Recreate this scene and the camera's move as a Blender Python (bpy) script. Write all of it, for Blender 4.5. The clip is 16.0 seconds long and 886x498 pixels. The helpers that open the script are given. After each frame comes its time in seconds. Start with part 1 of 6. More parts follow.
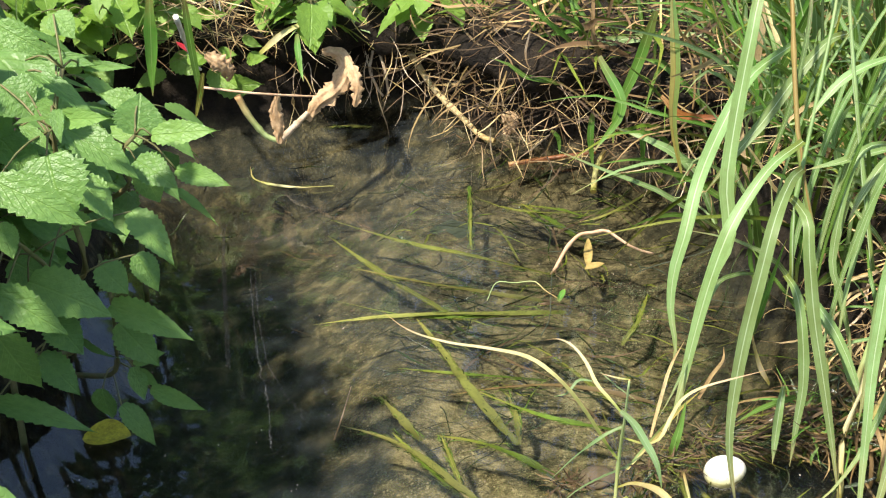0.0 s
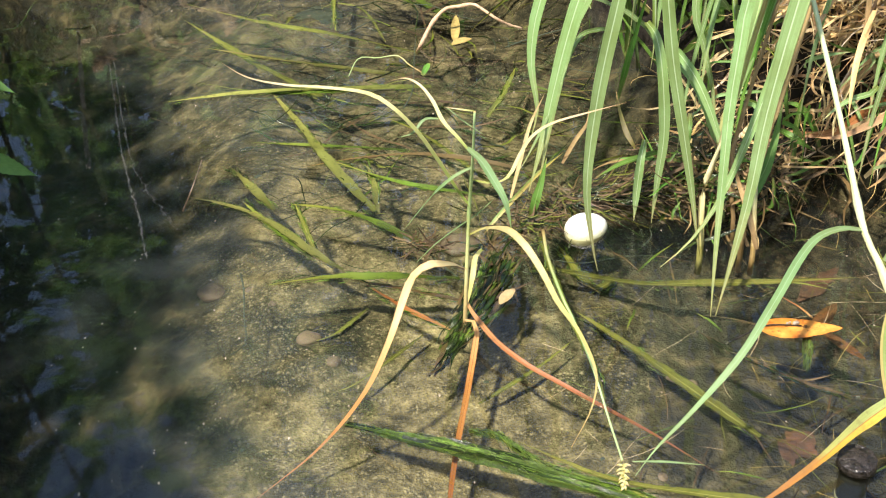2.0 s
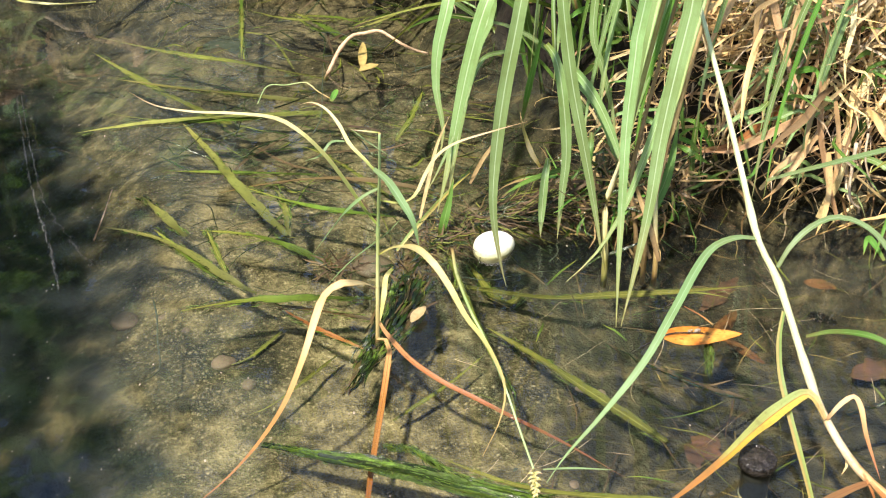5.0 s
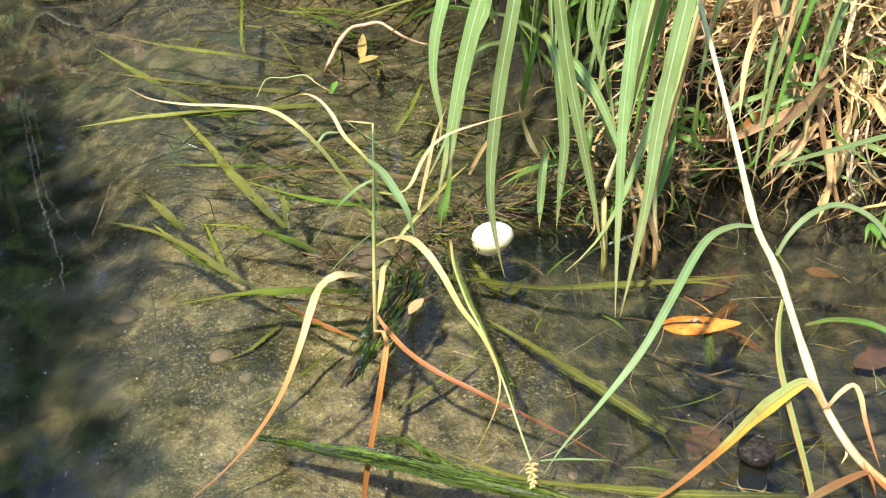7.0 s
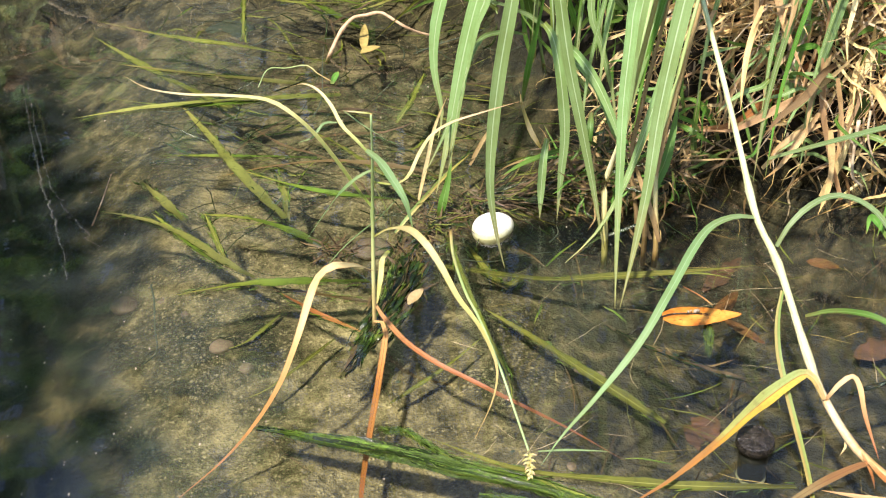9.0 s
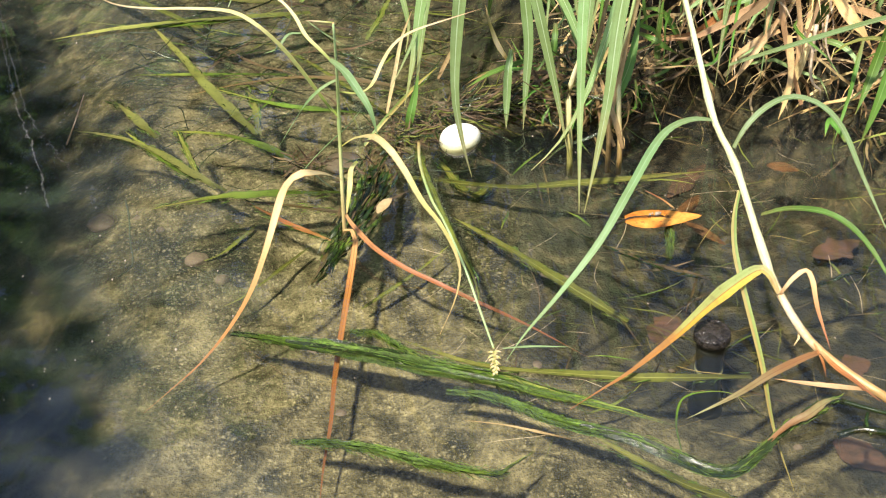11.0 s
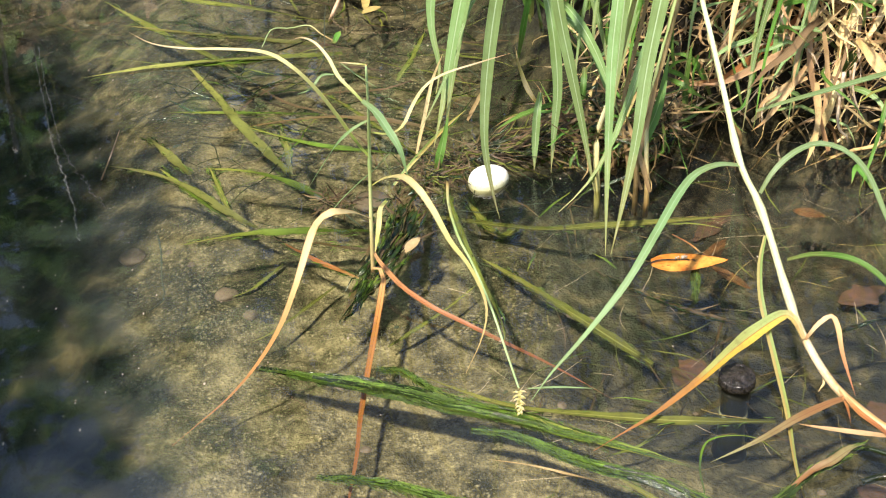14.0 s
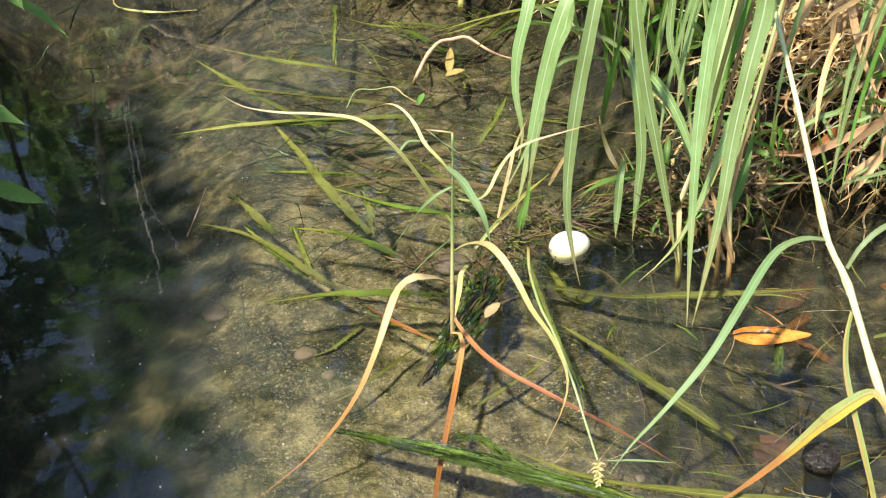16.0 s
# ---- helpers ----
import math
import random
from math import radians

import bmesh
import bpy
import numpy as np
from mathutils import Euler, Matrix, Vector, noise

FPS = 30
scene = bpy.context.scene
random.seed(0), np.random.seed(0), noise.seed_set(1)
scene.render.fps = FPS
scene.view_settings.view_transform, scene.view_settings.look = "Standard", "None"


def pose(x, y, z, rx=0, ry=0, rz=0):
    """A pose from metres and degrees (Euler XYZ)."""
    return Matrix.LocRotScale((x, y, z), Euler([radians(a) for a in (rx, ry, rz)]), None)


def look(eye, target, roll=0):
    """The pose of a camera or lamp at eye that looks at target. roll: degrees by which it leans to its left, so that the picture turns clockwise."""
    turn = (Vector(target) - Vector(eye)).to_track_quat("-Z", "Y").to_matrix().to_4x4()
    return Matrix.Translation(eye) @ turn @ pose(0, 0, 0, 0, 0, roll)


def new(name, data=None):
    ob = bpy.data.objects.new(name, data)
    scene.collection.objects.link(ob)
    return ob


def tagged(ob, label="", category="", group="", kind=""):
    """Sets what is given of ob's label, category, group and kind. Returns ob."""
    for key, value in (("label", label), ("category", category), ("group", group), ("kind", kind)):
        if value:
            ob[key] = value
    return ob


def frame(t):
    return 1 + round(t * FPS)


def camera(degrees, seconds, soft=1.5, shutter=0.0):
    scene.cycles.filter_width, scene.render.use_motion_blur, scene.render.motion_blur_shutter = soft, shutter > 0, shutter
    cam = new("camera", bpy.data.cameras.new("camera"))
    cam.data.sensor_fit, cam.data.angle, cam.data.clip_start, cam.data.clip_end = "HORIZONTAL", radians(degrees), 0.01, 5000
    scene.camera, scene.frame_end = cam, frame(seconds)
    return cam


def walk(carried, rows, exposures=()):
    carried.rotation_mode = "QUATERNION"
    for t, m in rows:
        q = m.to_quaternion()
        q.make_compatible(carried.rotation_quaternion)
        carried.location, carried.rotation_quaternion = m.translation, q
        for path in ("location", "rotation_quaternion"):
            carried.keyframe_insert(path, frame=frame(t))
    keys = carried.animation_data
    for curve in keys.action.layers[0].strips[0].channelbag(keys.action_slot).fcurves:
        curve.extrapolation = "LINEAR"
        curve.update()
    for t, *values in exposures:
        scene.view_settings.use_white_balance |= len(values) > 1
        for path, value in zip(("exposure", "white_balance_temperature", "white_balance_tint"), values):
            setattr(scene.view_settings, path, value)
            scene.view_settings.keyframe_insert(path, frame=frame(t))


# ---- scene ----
cam = camera(39.5, 16.0, 1.2)
PATH = [
    (0, (0.037, -0.004, 0.951), (0.008, 1.755, -0.002), -2.8),
    (0.5, (0.047, 0.006, 0.906), (0.052, 1.738, -0.094), -2.7),
    (1, (0.075, 0.006, 0.841), (0.148, 1.693, -0.231), -2.5),
    (1.5, (0.094, -0.005, 0.819), (0.186, 1.644, -0.31), -1.7),
    (2, (0.095, -0.007, 0.816), (0.205, 1.622, -0.34), -1.4),
    (2.5, (0.098, -0.007, 0.817), (0.21, 1.629, -0.327), -1.3),
    (3, (0.094, -0.01, 0.817), (0.213, 1.63, -0.322), -1.2),
    (3.5, (0.096, -0.017, 0.816), (0.236, 1.62, -0.324), -1.4),
    (4, (0.103, -0.027, 0.82), (0.305, 1.612, -0.308), -1.0),
    (4.2, (0.102, -0.033, 0.823), (0.345, 1.607, -0.296), -0.5),
    (6.5, (0.112, -0.036, 0.819), (0.343, 1.602, -0.306), -0.9),
    (7, (0.119, -0.034, 0.817), (0.341, 1.603, -0.311), -1.4),
    (7.5, (0.124, -0.034, 0.817), (0.335, 1.602, -0.314), -1.6),
    (8, (0.124, -0.032, 0.818), (0.331, 1.602, -0.317), -1.6),
    (10.3, (0.133, -0.048, 0.81), (0.364, 1.563, -0.353), -1.3),
    (10.5, (0.13, -0.053, 0.811), (0.369, 1.537, -0.378), -1.1),
    (11, (0.143, -0.079, 0.811), (0.359, 1.486, -0.416), -2.4),
    (11.5, (0.149, -0.094, 0.818), (0.376, 1.477, -0.399), -2.8),
    (12, (0.148, -0.087, 0.816), (0.393, 1.481, -0.401), -1.8),
    (12.5, (0.152, -0.089, 0.815), (0.373, 1.479, -0.406), -2.2),
    (13, (0.154, -0.092, 0.817), (0.357, 1.492, -0.388), -2.9),
    (13.5, (0.144, -0.091, 0.82), (0.331, 1.509, -0.365), -2.8),
    (14, (0.14, -0.089, 0.82), (0.322, 1.519, -0.355), -2.3),
    (14.5, (0.139, -0.086, 0.82), (0.306, 1.523, -0.356), -2.5),
    (15, (0.138, -0.085, 0.829), (0.277, 1.545, -0.322), -2.7),
    (15.5, (0.134, -0.082, 0.831), (0.231, 1.577, -0.281), -2.9),
    (16, (0.13, -0.082, 0.835), (0.206, 1.586, -0.268), -3.0),
]
walk(cam, [(t, look(eye, target, roll)) for t, eye, target, roll in PATH], [(0.0, 0.84, 6800, 10), (3.0, 0.98, 6800, 10), (7.0, 0.90, 6800, 10), (16.0, 0.86, 6800, 10)])


# ---- sky, sun ----
SUN = Vector((-0.37, -0.42, 1.0)).normalized()
world = bpy.data.worlds.new("world")
scene.world = world
world.use_nodes = True
wn = world.node_tree.nodes
sky = wn.new("ShaderNodeTexSky")
sky.sky_type, sky.sun_disc = "NISHITA", False
sky.sun_elevation = math.asin(SUN.z)
sky.sun_rotation = math.atan2(SUN.x, SUN.y)
world.node_tree.links.new(sky.outputs[0], wn["Background"].inputs[0])
wn["Background"].inputs[1].default_value = 0.15
sun = new("sun", bpy.data.lights.new("sun", "SUN"))
sun.data.energy, sun.data.angle, sun.data.color = 4.9, radians(2.8), (1.0, 0.95, 0.86)
sun.matrix_world = look(SUN * 20, (0, 0, 0))


# ---- materials ----
class Mat:
    """A small writer of node materials."""

    def __init__(self, name):
        self.m = bpy.data.materials.new(name)
        self.m.use_nodes = True
        self.t = self.m.node_tree
        self.bsdf = self.t.nodes["Principled BSDF"]
        self.out = self.t.nodes["Material Output"]

    def put(self, sock, value):
        if isinstance(value, bpy.types.NodeSocket):
            self.t.links.new(value, sock)
        elif isinstance(value, (tuple, list)) and len(value) == 3 and sock.type == "RGBA":
            sock.default_value = (*value, 1)
        else:
            sock.default_value = value

    def node(self, kind, out=0, **ins):
        n = self.t.nodes.new(kind)
        for k, v in ins.items():
            self.put(n.inputs[int(k[1:]) if k[0] == "i" and k[1:].isdigit() else k.replace("_", " ")], v)
        return n.outputs[out]

    def coords(self, scale=(1, 1, 1), uv=False):
        c = self.t.nodes.new("ShaderNodeTexCoord").outputs["UV" if uv else "Object"]
        return self.node("ShaderNodeMapping", Vector=c, Scale=scale)

    def noise(self, vec, scale, detail=3.0, rough=0.55, distort=0.0):
        return self.node("ShaderNodeTexNoise", Vector=vec, Scale=scale, Detail=detail, Roughness=rough, Distortion=distort)

    def ramp(self, fac, stops):
        n = self.t.nodes.new("ShaderNodeValToRGB")
        e = n.color_ramp.elements
        while len(e) < len(stops):
            e.new(0.5)
        for el, (p, c) in zip(e, stops):
            el.position = p
            el.color = (*c, 1) if isinstance(c, tuple) else (c, c, c, 1)
        self.put(n.inputs[0], fac)
        return n.outputs[0]

    def math(self, op, a, b=0.0):
        n = self.t.nodes.new("ShaderNodeMath")
        n.operation = op
        self.put(n.inputs[0], a)
        self.put(n.inputs[1], b)
        return n.outputs[0]

    def mix(self, fac, a, b, blend="MIX"):
        n = self.t.nodes.new("ShaderNodeMix")
        n.data_type, n.blend_type = "RGBA", blend
        self.put(n.inputs[0], fac)
        self.put(n.inputs[6], a)
        self.put(n.inputs[7], b)
        return n.outputs[2]

    def bump(self, height, strength, distance):
        return self.node("ShaderNodeBump", Height=height, Strength=strength, Distance=distance)

    def finish(self, color, rough=0.5, bump=None, trans=0.0, spec=0.5):
        self.put(self.bsdf.inputs["Base Color"], color)
        self.put(self.bsdf.inputs["Roughness"], rough)
        self.bsdf.inputs["Specular IOR Level"].default_value = spec
        if bump is not None:
            self.put(self.bsdf.inputs["Normal"], bump)
        if trans:
            tr = self.node("ShaderNodeBsdfTranslucent", Color=color)
            mixed = self.node("ShaderNodeMixShader", i0=trans, i1=self.bsdf.outputs[0], i2=tr)
            self.t.links.new(mixed, self.out.inputs[0])
        return self.m


def blade_material(name, stops, rib=None, rough=0.42, trans=0.32, blotch=(0.16, 0.10, 0.04), amount=0.35, vary=0.3, spec=0.4, edge=None, half=None):
    """A grass leaf: colours along its length, midrib, parallel streaks, dry edges and blotches; half: colours of its other half."""
    a = Mat(name)
    uv = a.coords(uv=True)
    sep = a.t.nodes.new("ShaderNodeSeparateXYZ")
    a.put(sep.inputs[0], uv)
    u, v = sep.outputs[0], sep.outputs[1]
    pos = a.coords()
    wide = a.noise(pos, 24, 4, 0.6)
    drift = a.math("ADD", v, a.math("MULTIPLY", a.math("SUBTRACT", wide, 0.5), 0.35))
    col = a.ramp(drift, stops)
    if half:
        line = a.math("ADD", u, a.math("MULTIPLY", a.math("SUBTRACT", a.noise(a.coords((3, 9, 1), uv=True), 1.0, 3), 0.5), 0.35))
        col = a.mix(a.ramp(line, [(0.50, 0.0), (0.56, 1.0)]), col, a.ramp(drift, half))
    rnd = a.node("ShaderNodeObjectInfo", out=5)
    isl = a.node("ShaderNodeNewGeometry", out=8)
    both = a.math("FRACT", a.math("ADD", rnd, isl))
    veins = a.noise(a.coords((13, 2.2, 1), uv=True), 1.0, 4, 0.65)
    col = a.mix(a.ramp(veins, [(0.40, 0.55), (0.62, 0.0)]), col, a.mix(1.0, col, (0.62, 0.64, 0.50), "MULTIPLY"))
    col = a.mix(a.ramp(wide, [(0.40, 0.5), (0.60, 0.0)]), col, a.mix(1.0, col, (0.75, 0.70, 0.55), "MULTIPLY"))
    hsv = a.t.nodes.new("ShaderNodeHueSaturation")
    a.put(hsv.inputs["Color"], col)
    a.put(hsv.inputs["Value"], a.math("ADD", 1 - vary / 2, a.math("MULTIPLY", both, vary)))
    a.put(hsv.inputs["Hue"], a.math("ADD", 0.485, a.math("MULTIPLY", both, 0.03)))
    col = hsv.outputs[0]
    off = a.math("ABSOLUTE", a.math("SUBTRACT", u, 0.5))
    if edge:
        rag = a.math("ADD", off, a.math("MULTIPLY", a.math("SUBTRACT", a.noise(a.coords((2, 30, 1), uv=True), 1.0, 3), 0.5), 0.25))
        col = a.mix(a.ramp(rag, [(0.40, 0.0), (0.47, 0.85)]), col, edge)
    spots = a.ramp(a.math("ADD", a.math("MULTIPLY", a.noise(pos, 110, 5, 0.7), 0.6), a.math("MULTIPLY", a.noise(pos, 420, 4, 0.7), 0.4)), [(0.52, 0.0), (0.60, 1.0)])
    col = a.mix(a.math("MULTIPLY", spots, amount), col, blotch)
    if rib:
        col = a.mix(a.ramp(off, [(0.020, 0.85), (0.050, 0.0)]), col, rib)
    return a.finish(col, rough, a.bump(veins, 0.5, 0.0008), trans, spec)


def broadleaf_material(name, light, dark, dry=(0.25, 0.20, 0.05), amount=0.1):
    """A toothed broad leaf with a vein net."""
    a = Mat(name)
    uv = a.coords(uv=True)
    sep = a.t.nodes.new("ShaderNodeSeparateXYZ")
    a.put(sep.inputs[0], uv)
    u, v = sep.outputs[0], sep.outputs[1]
    off = a.math("ABSOLUTE", a.math("SUBTRACT", u, 0.5))
    wave = a.math("FRACT", a.math("MULTIPLY", a.math("SUBTRACT", v, a.math("MULTIPLY", off, 0.75)), 8.0))
    side = a.ramp(a.math("ABSOLUTE", a.math("SUBTRACT", wave, 0.5)), [(0.0, 1.0), (0.07, 0.0)])
    rib = a.ramp(off, [(0.01, 1.0), (0.03, 0.0)])
    vein = a.math("MAXIMUM", side, rib)
    pos = a.coords()
    n1 = a.noise(a.coords((1.5, 2.5, 1), uv=True), 4, 4)
    rnd = a.node("ShaderNodeObjectInfo", out=5)
    col = a.mix(a.math("ADD", a.math("MULTIPLY", n1, 0.6), a.math("MULTIPLY", rnd, 0.4)), dark, light)
    col = a.mix(a.math("MULTIPLY", vein, 0.16), col, (0.30, 0.48, 0.10))
    blot = a.ramp(a.noise(a.coords((3, 5, 1), uv=True), 3.3, 4, 0.7), [(0.62, 0.0), (0.70, 1.0)])
    col = a.mix(a.math("MULTIPLY", blot, amount), col, dry)
    puff = a.math("SUBTRACT", a.noise(a.coords((2.5, 4, 1), uv=True), 3, 2), a.math("MULTIPLY", vein, 0.35))
    return a.finish(col, 0.42, a.bump(puff, 0.55, 0.004), 0.35, 0.45)


def mottled(name, a0, a1, scale=40, fine=300, rough=0.7, bump=0.4, dist=0.002, spec=0.3, trans=0.0, vary=0.25):
    """Two tones mixed by coarse and fine noise."""
    a = Mat(name)
    pos = a.coords()
    n1, n2 = a.noise(pos, scale, 4, 0.6), a.noise(pos, fine, 3, 0.6)
    f = a.ramp(a.math("ADD", a.math("MULTIPLY", n1, 0.65), a.math("MULTIPLY", n2, 0.35)), [(0.36, 0.0), (0.64, 1.0)])
    col = a.mix(f, a0, a1)
    hsv = a.t.nodes.new("ShaderNodeHueSaturation")
    both = a.math("FRACT", a.math("ADD", a.node("ShaderNodeObjectInfo", out=5), a.node("ShaderNodeNewGeometry", out=8)))
    a.put(hsv.inputs["Color"], col)
    a.put(hsv.inputs["Value"], a.math("ADD", 1 - vary / 2, a.math("MULTIPLY", both, vary)))
    return a.finish(hsv.outputs[0], rough, a.bump(a.math("ADD", n1, n2), bump, dist), trans, spec)


def bed_material():
    """Silt, sand grains, dark rot and painted leaf shade on the stream's bed, turning to earth on the banks."""
    a = Mat("silt_and_earth")
    pos = a.coords()
    big, mid, fine = a.noise(pos, 5.0, 5, 0.6, 0.6), a.noise(pos, 26, 5, 0.65, 0.4), a.noise(pos, 160, 4, 0.6)
    col = a.ramp(a.math("ADD", a.math("MULTIPLY", big, 0.45), a.math("MULTIPLY", mid, 0.55)),
                 [(0.36, (0.020, 0.020, 0.010)), (0.44, (0.070, 0.060, 0.027)), (0.52, (0.21, 0.176, 0.092)), (0.64, (0.44, 0.365, 0.195))])
    col = a.mix(0.55, col, a.ramp(fine, [(0.34, 0.2), (0.62, 1.0)]), "MULTIPLY")
    xyz = a.t.nodes.new("ShaderNodeSeparateXYZ")
    a.put(xyz.inputs[0], pos)
    reach = a.math("MULTIPLY", a.math("MAXIMUM", a.math("SUBTRACT", 0.86, xyz.outputs[1]), 0.0), 1.3)
    mud = a.math("ADD", a.math("SUBTRACT", a.math("SUBTRACT", xyz.outputs[0], 0.25), reach), a.math("MULTIPLY", a.math("SUBTRACT", big, 0.5), 0.5))
    far = a.math("ADD", a.math("SUBTRACT", xyz.outputs[1], 1.36), a.math("MULTIPLY", a.math("SUBTRACT", big, 0.5), 1.4))
    mud = a.math("MAXIMUM", a.ramp(mud, [(0.0, 0.0), (0.16, 1.0)]), a.ramp(far, [(0.0, 0.0), (0.40, 0.68)]))
    # left of a slanting line, plant shade is painted in with the deep mud
    shade_side = a.math("ADD", a.math("MULTIPLY", xyz.outputs[0], -1.0), a.math("MULTIPLY", a.math("SUBTRACT", 0.9, xyz.outputs[1]), 0.14))
    deep = a.ramp(a.math("ADD", shade_side, a.math("MULTIPLY", a.math("SUBTRACT", big, 0.5), 0.2)), [(0.0, 0.0), (0.12, 1.0)])
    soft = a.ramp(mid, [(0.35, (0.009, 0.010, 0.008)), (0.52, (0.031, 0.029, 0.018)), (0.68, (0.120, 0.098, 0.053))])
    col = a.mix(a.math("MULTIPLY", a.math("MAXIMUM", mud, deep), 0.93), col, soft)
    warp = a.node("ShaderNodeVectorMath", i0=pos, i1=a.node("ShaderNodeVectorMath", i0=a.node("ShaderNodeTexNoise", out=1, Vector=pos, Scale=90.0), i1=(0.008, 0.008, 0.008)))
    warp.node.inputs[1].links[0].from_node.operation = "MULTIPLY"
    rot = a.noise(pos, 13, 6, 0.7, 1.2)
    band = a.ramp(a.math("MULTIPLY", xyz.outputs[1], 0.5), [(0.50, 0.25), (0.64, 1.0)])
    col = a.mix(a.math("MULTIPLY", a.ramp(rot, [(0.50, 0.0), (0.60, 0.85)]), band), col, (0.022, 0.022, 0.014))
    grains = 0.0
    for size, lo, hi, strength in ((210, 0.62, 0.95, 0.6), (420, 0.45, 0.95, 0.55)):
        vor = a.t.nodes.new("ShaderNodeTexVoronoi")
        a.put(vor.inputs["Vector"], warp)
        vor.inputs["Scale"].default_value = size
        pick = a.node("ShaderNodeSeparateColor", Color=vor.outputs["Color"])
        g = a.math("MULTIPLY", a.ramp(pick, [(lo, 0.0), (hi, strength)]), a.ramp(vor.outputs["Distance"], [(0.15, 1.0), (0.6, 0.0)]))
        grains = a.math("MAXIMUM", g, grains)
    sandy = a.math("SUBTRACT", 1.0, a.math("MULTIPLY", a.math("MAXIMUM", mud, deep), 0.9))
    grains = a.math("MULTIPLY", grains, sandy)
    col = a.mix(a.math("MULTIPLY", grains, a.ramp(a.noise(pos, 40, 4, 0.7), [(0.38, 0.1), (0.56, 1.0)])), col, (0.62, 0.53, 0.31))
    col = a.mix(a.ramp(a.noise(pos, 420, 3, 0.7), [(0.36, 0.5), (0.46, 0.0)]), col, (0.02, 0.02, 0.011))
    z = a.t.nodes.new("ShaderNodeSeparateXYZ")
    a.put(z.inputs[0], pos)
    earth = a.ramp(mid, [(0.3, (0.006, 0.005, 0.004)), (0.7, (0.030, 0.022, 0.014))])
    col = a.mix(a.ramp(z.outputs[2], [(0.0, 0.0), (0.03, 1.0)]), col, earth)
    away = a.node("ShaderNodeVectorMath", out=1, i0=pos, i1=(0.0, 1.3, 0.0))
    away.node.operation = "DISTANCE"
    turf = a.ramp(a.noise(pos, 9, 6, 0.7), [(0.35, (0.022, 0.030, 0.010)), (0.55, (0.060, 0.095, 0.022)), (0.70, (0.16, 0.14, 0.055))])
    col = a.mix(a.ramp(a.math("MULTIPLY", a.math("ADD", away, a.math("MULTIPLY", big, 0.8)), 0.2), [(0.35, 0.0), (0.50, 1.0)]), col, turf)
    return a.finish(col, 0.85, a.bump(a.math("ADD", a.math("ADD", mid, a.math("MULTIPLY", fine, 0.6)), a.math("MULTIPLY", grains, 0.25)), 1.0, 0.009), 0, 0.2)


def water_material():
    """Clear water with a thin milky film and small ripples."""
    a = Mat("water")
    pos = a.coords()
    rip = a.math("ADD", a.noise(a.coords((1, 1.6, 1)), 16, 2, 0.5), a.math("MULTIPLY", a.noise(pos, 70, 2), 0.10))
    nrm = a.bump(rip, 0.022, 0.01)
    cloud = a.noise(pos, 4.5, 5, 0.6, 0.8)
    film = a.ramp(cloud, [(0.46, 0.001), (0.74, 0.030)])
    xyz = a.t.nodes.new("ShaderNodeSeparateXYZ")
    a.put(xyz.inputs[0], pos)
    still = a.math("ADD", a.math("SUBTRACT", xyz.outputs[0], 0.30), a.math("MULTIPLY", a.math("SUBTRACT", cloud, 0.5), 0.6))
    milk = a.math("ADD", a.math("SUBTRACT", 0.10, xyz.outputs[0]), a.math("MULTIPLY", a.math("SUBTRACT", a.noise(pos, 9, 4, 0.6, 1.0), 0.5), 0.7))
    film = a.math("ADD", film, a.ramp(milk, [(0.0, 0.0), (0.13, 0.050), (0.34, 0.016)]))
    film = a.math("ADD", film, a.ramp(still, [(0.0, 0.0), (0.25, 0.004)]))
    body = a.node("ShaderNodeMixShader", i0=film, i1=a.node("ShaderNodeBsdfTransparent", Color=(0.92, 0.93, 0.87)),
                  i2=a.node("ShaderNodeBsdfDiffuse", Color=(0.30, 0.36, 0.38)))
    gloss = a.node("ShaderNodeBsdfGlossy", Color=(1, 1, 1), Roughness=0.006, Normal=nrm)
    full = a.node("ShaderNodeMixShader", i0=a.node("ShaderNodeFresnel", IOR=1.45, Normal=nrm), i1=body, i2=gloss)
    a.t.links.new(full, a.out.inputs[0])
    return a.m


def shell_material():
    """White shell with brown specks and a green tide line."""
    a = Mat("stained_eggshell")
    pos = a.coords()
    col = a.mix(a.noise(pos, 60, 4), (0.74, 0.71, 0.66), (0.86, 0.84, 0.80))
    z = a.t.nodes.new("ShaderNodeSeparateXYZ")
    a.put(z.inputs[0], pos)
    tide = a.ramp(a.math("ADD", a.math("MULTIPLY", z.outputs[2], 40), a.math("MULTIPLY", a.noise(pos, 120, 3), 0.7)), [(0.45, 1.0), (0.85, 0.0)])
    col = a.mix(a.math("MULTIPLY", tide, 0.75), col, (0.55, 0.52, 0.20))
    specks = a.ramp(a.noise(pos, 330, 4, 0.7), [(0.56, 0.0), (0.64, 1.0)])
    col = a.mix(a.math("MULTIPLY", specks, a.ramp(a.noise(pos, 70, 2), [(0.45, 0.0), (0.6, 0.9)])), col, (0.16, 0.12, 0.05))
    return a.finish(col, 0.42, None, 0, 0.5)


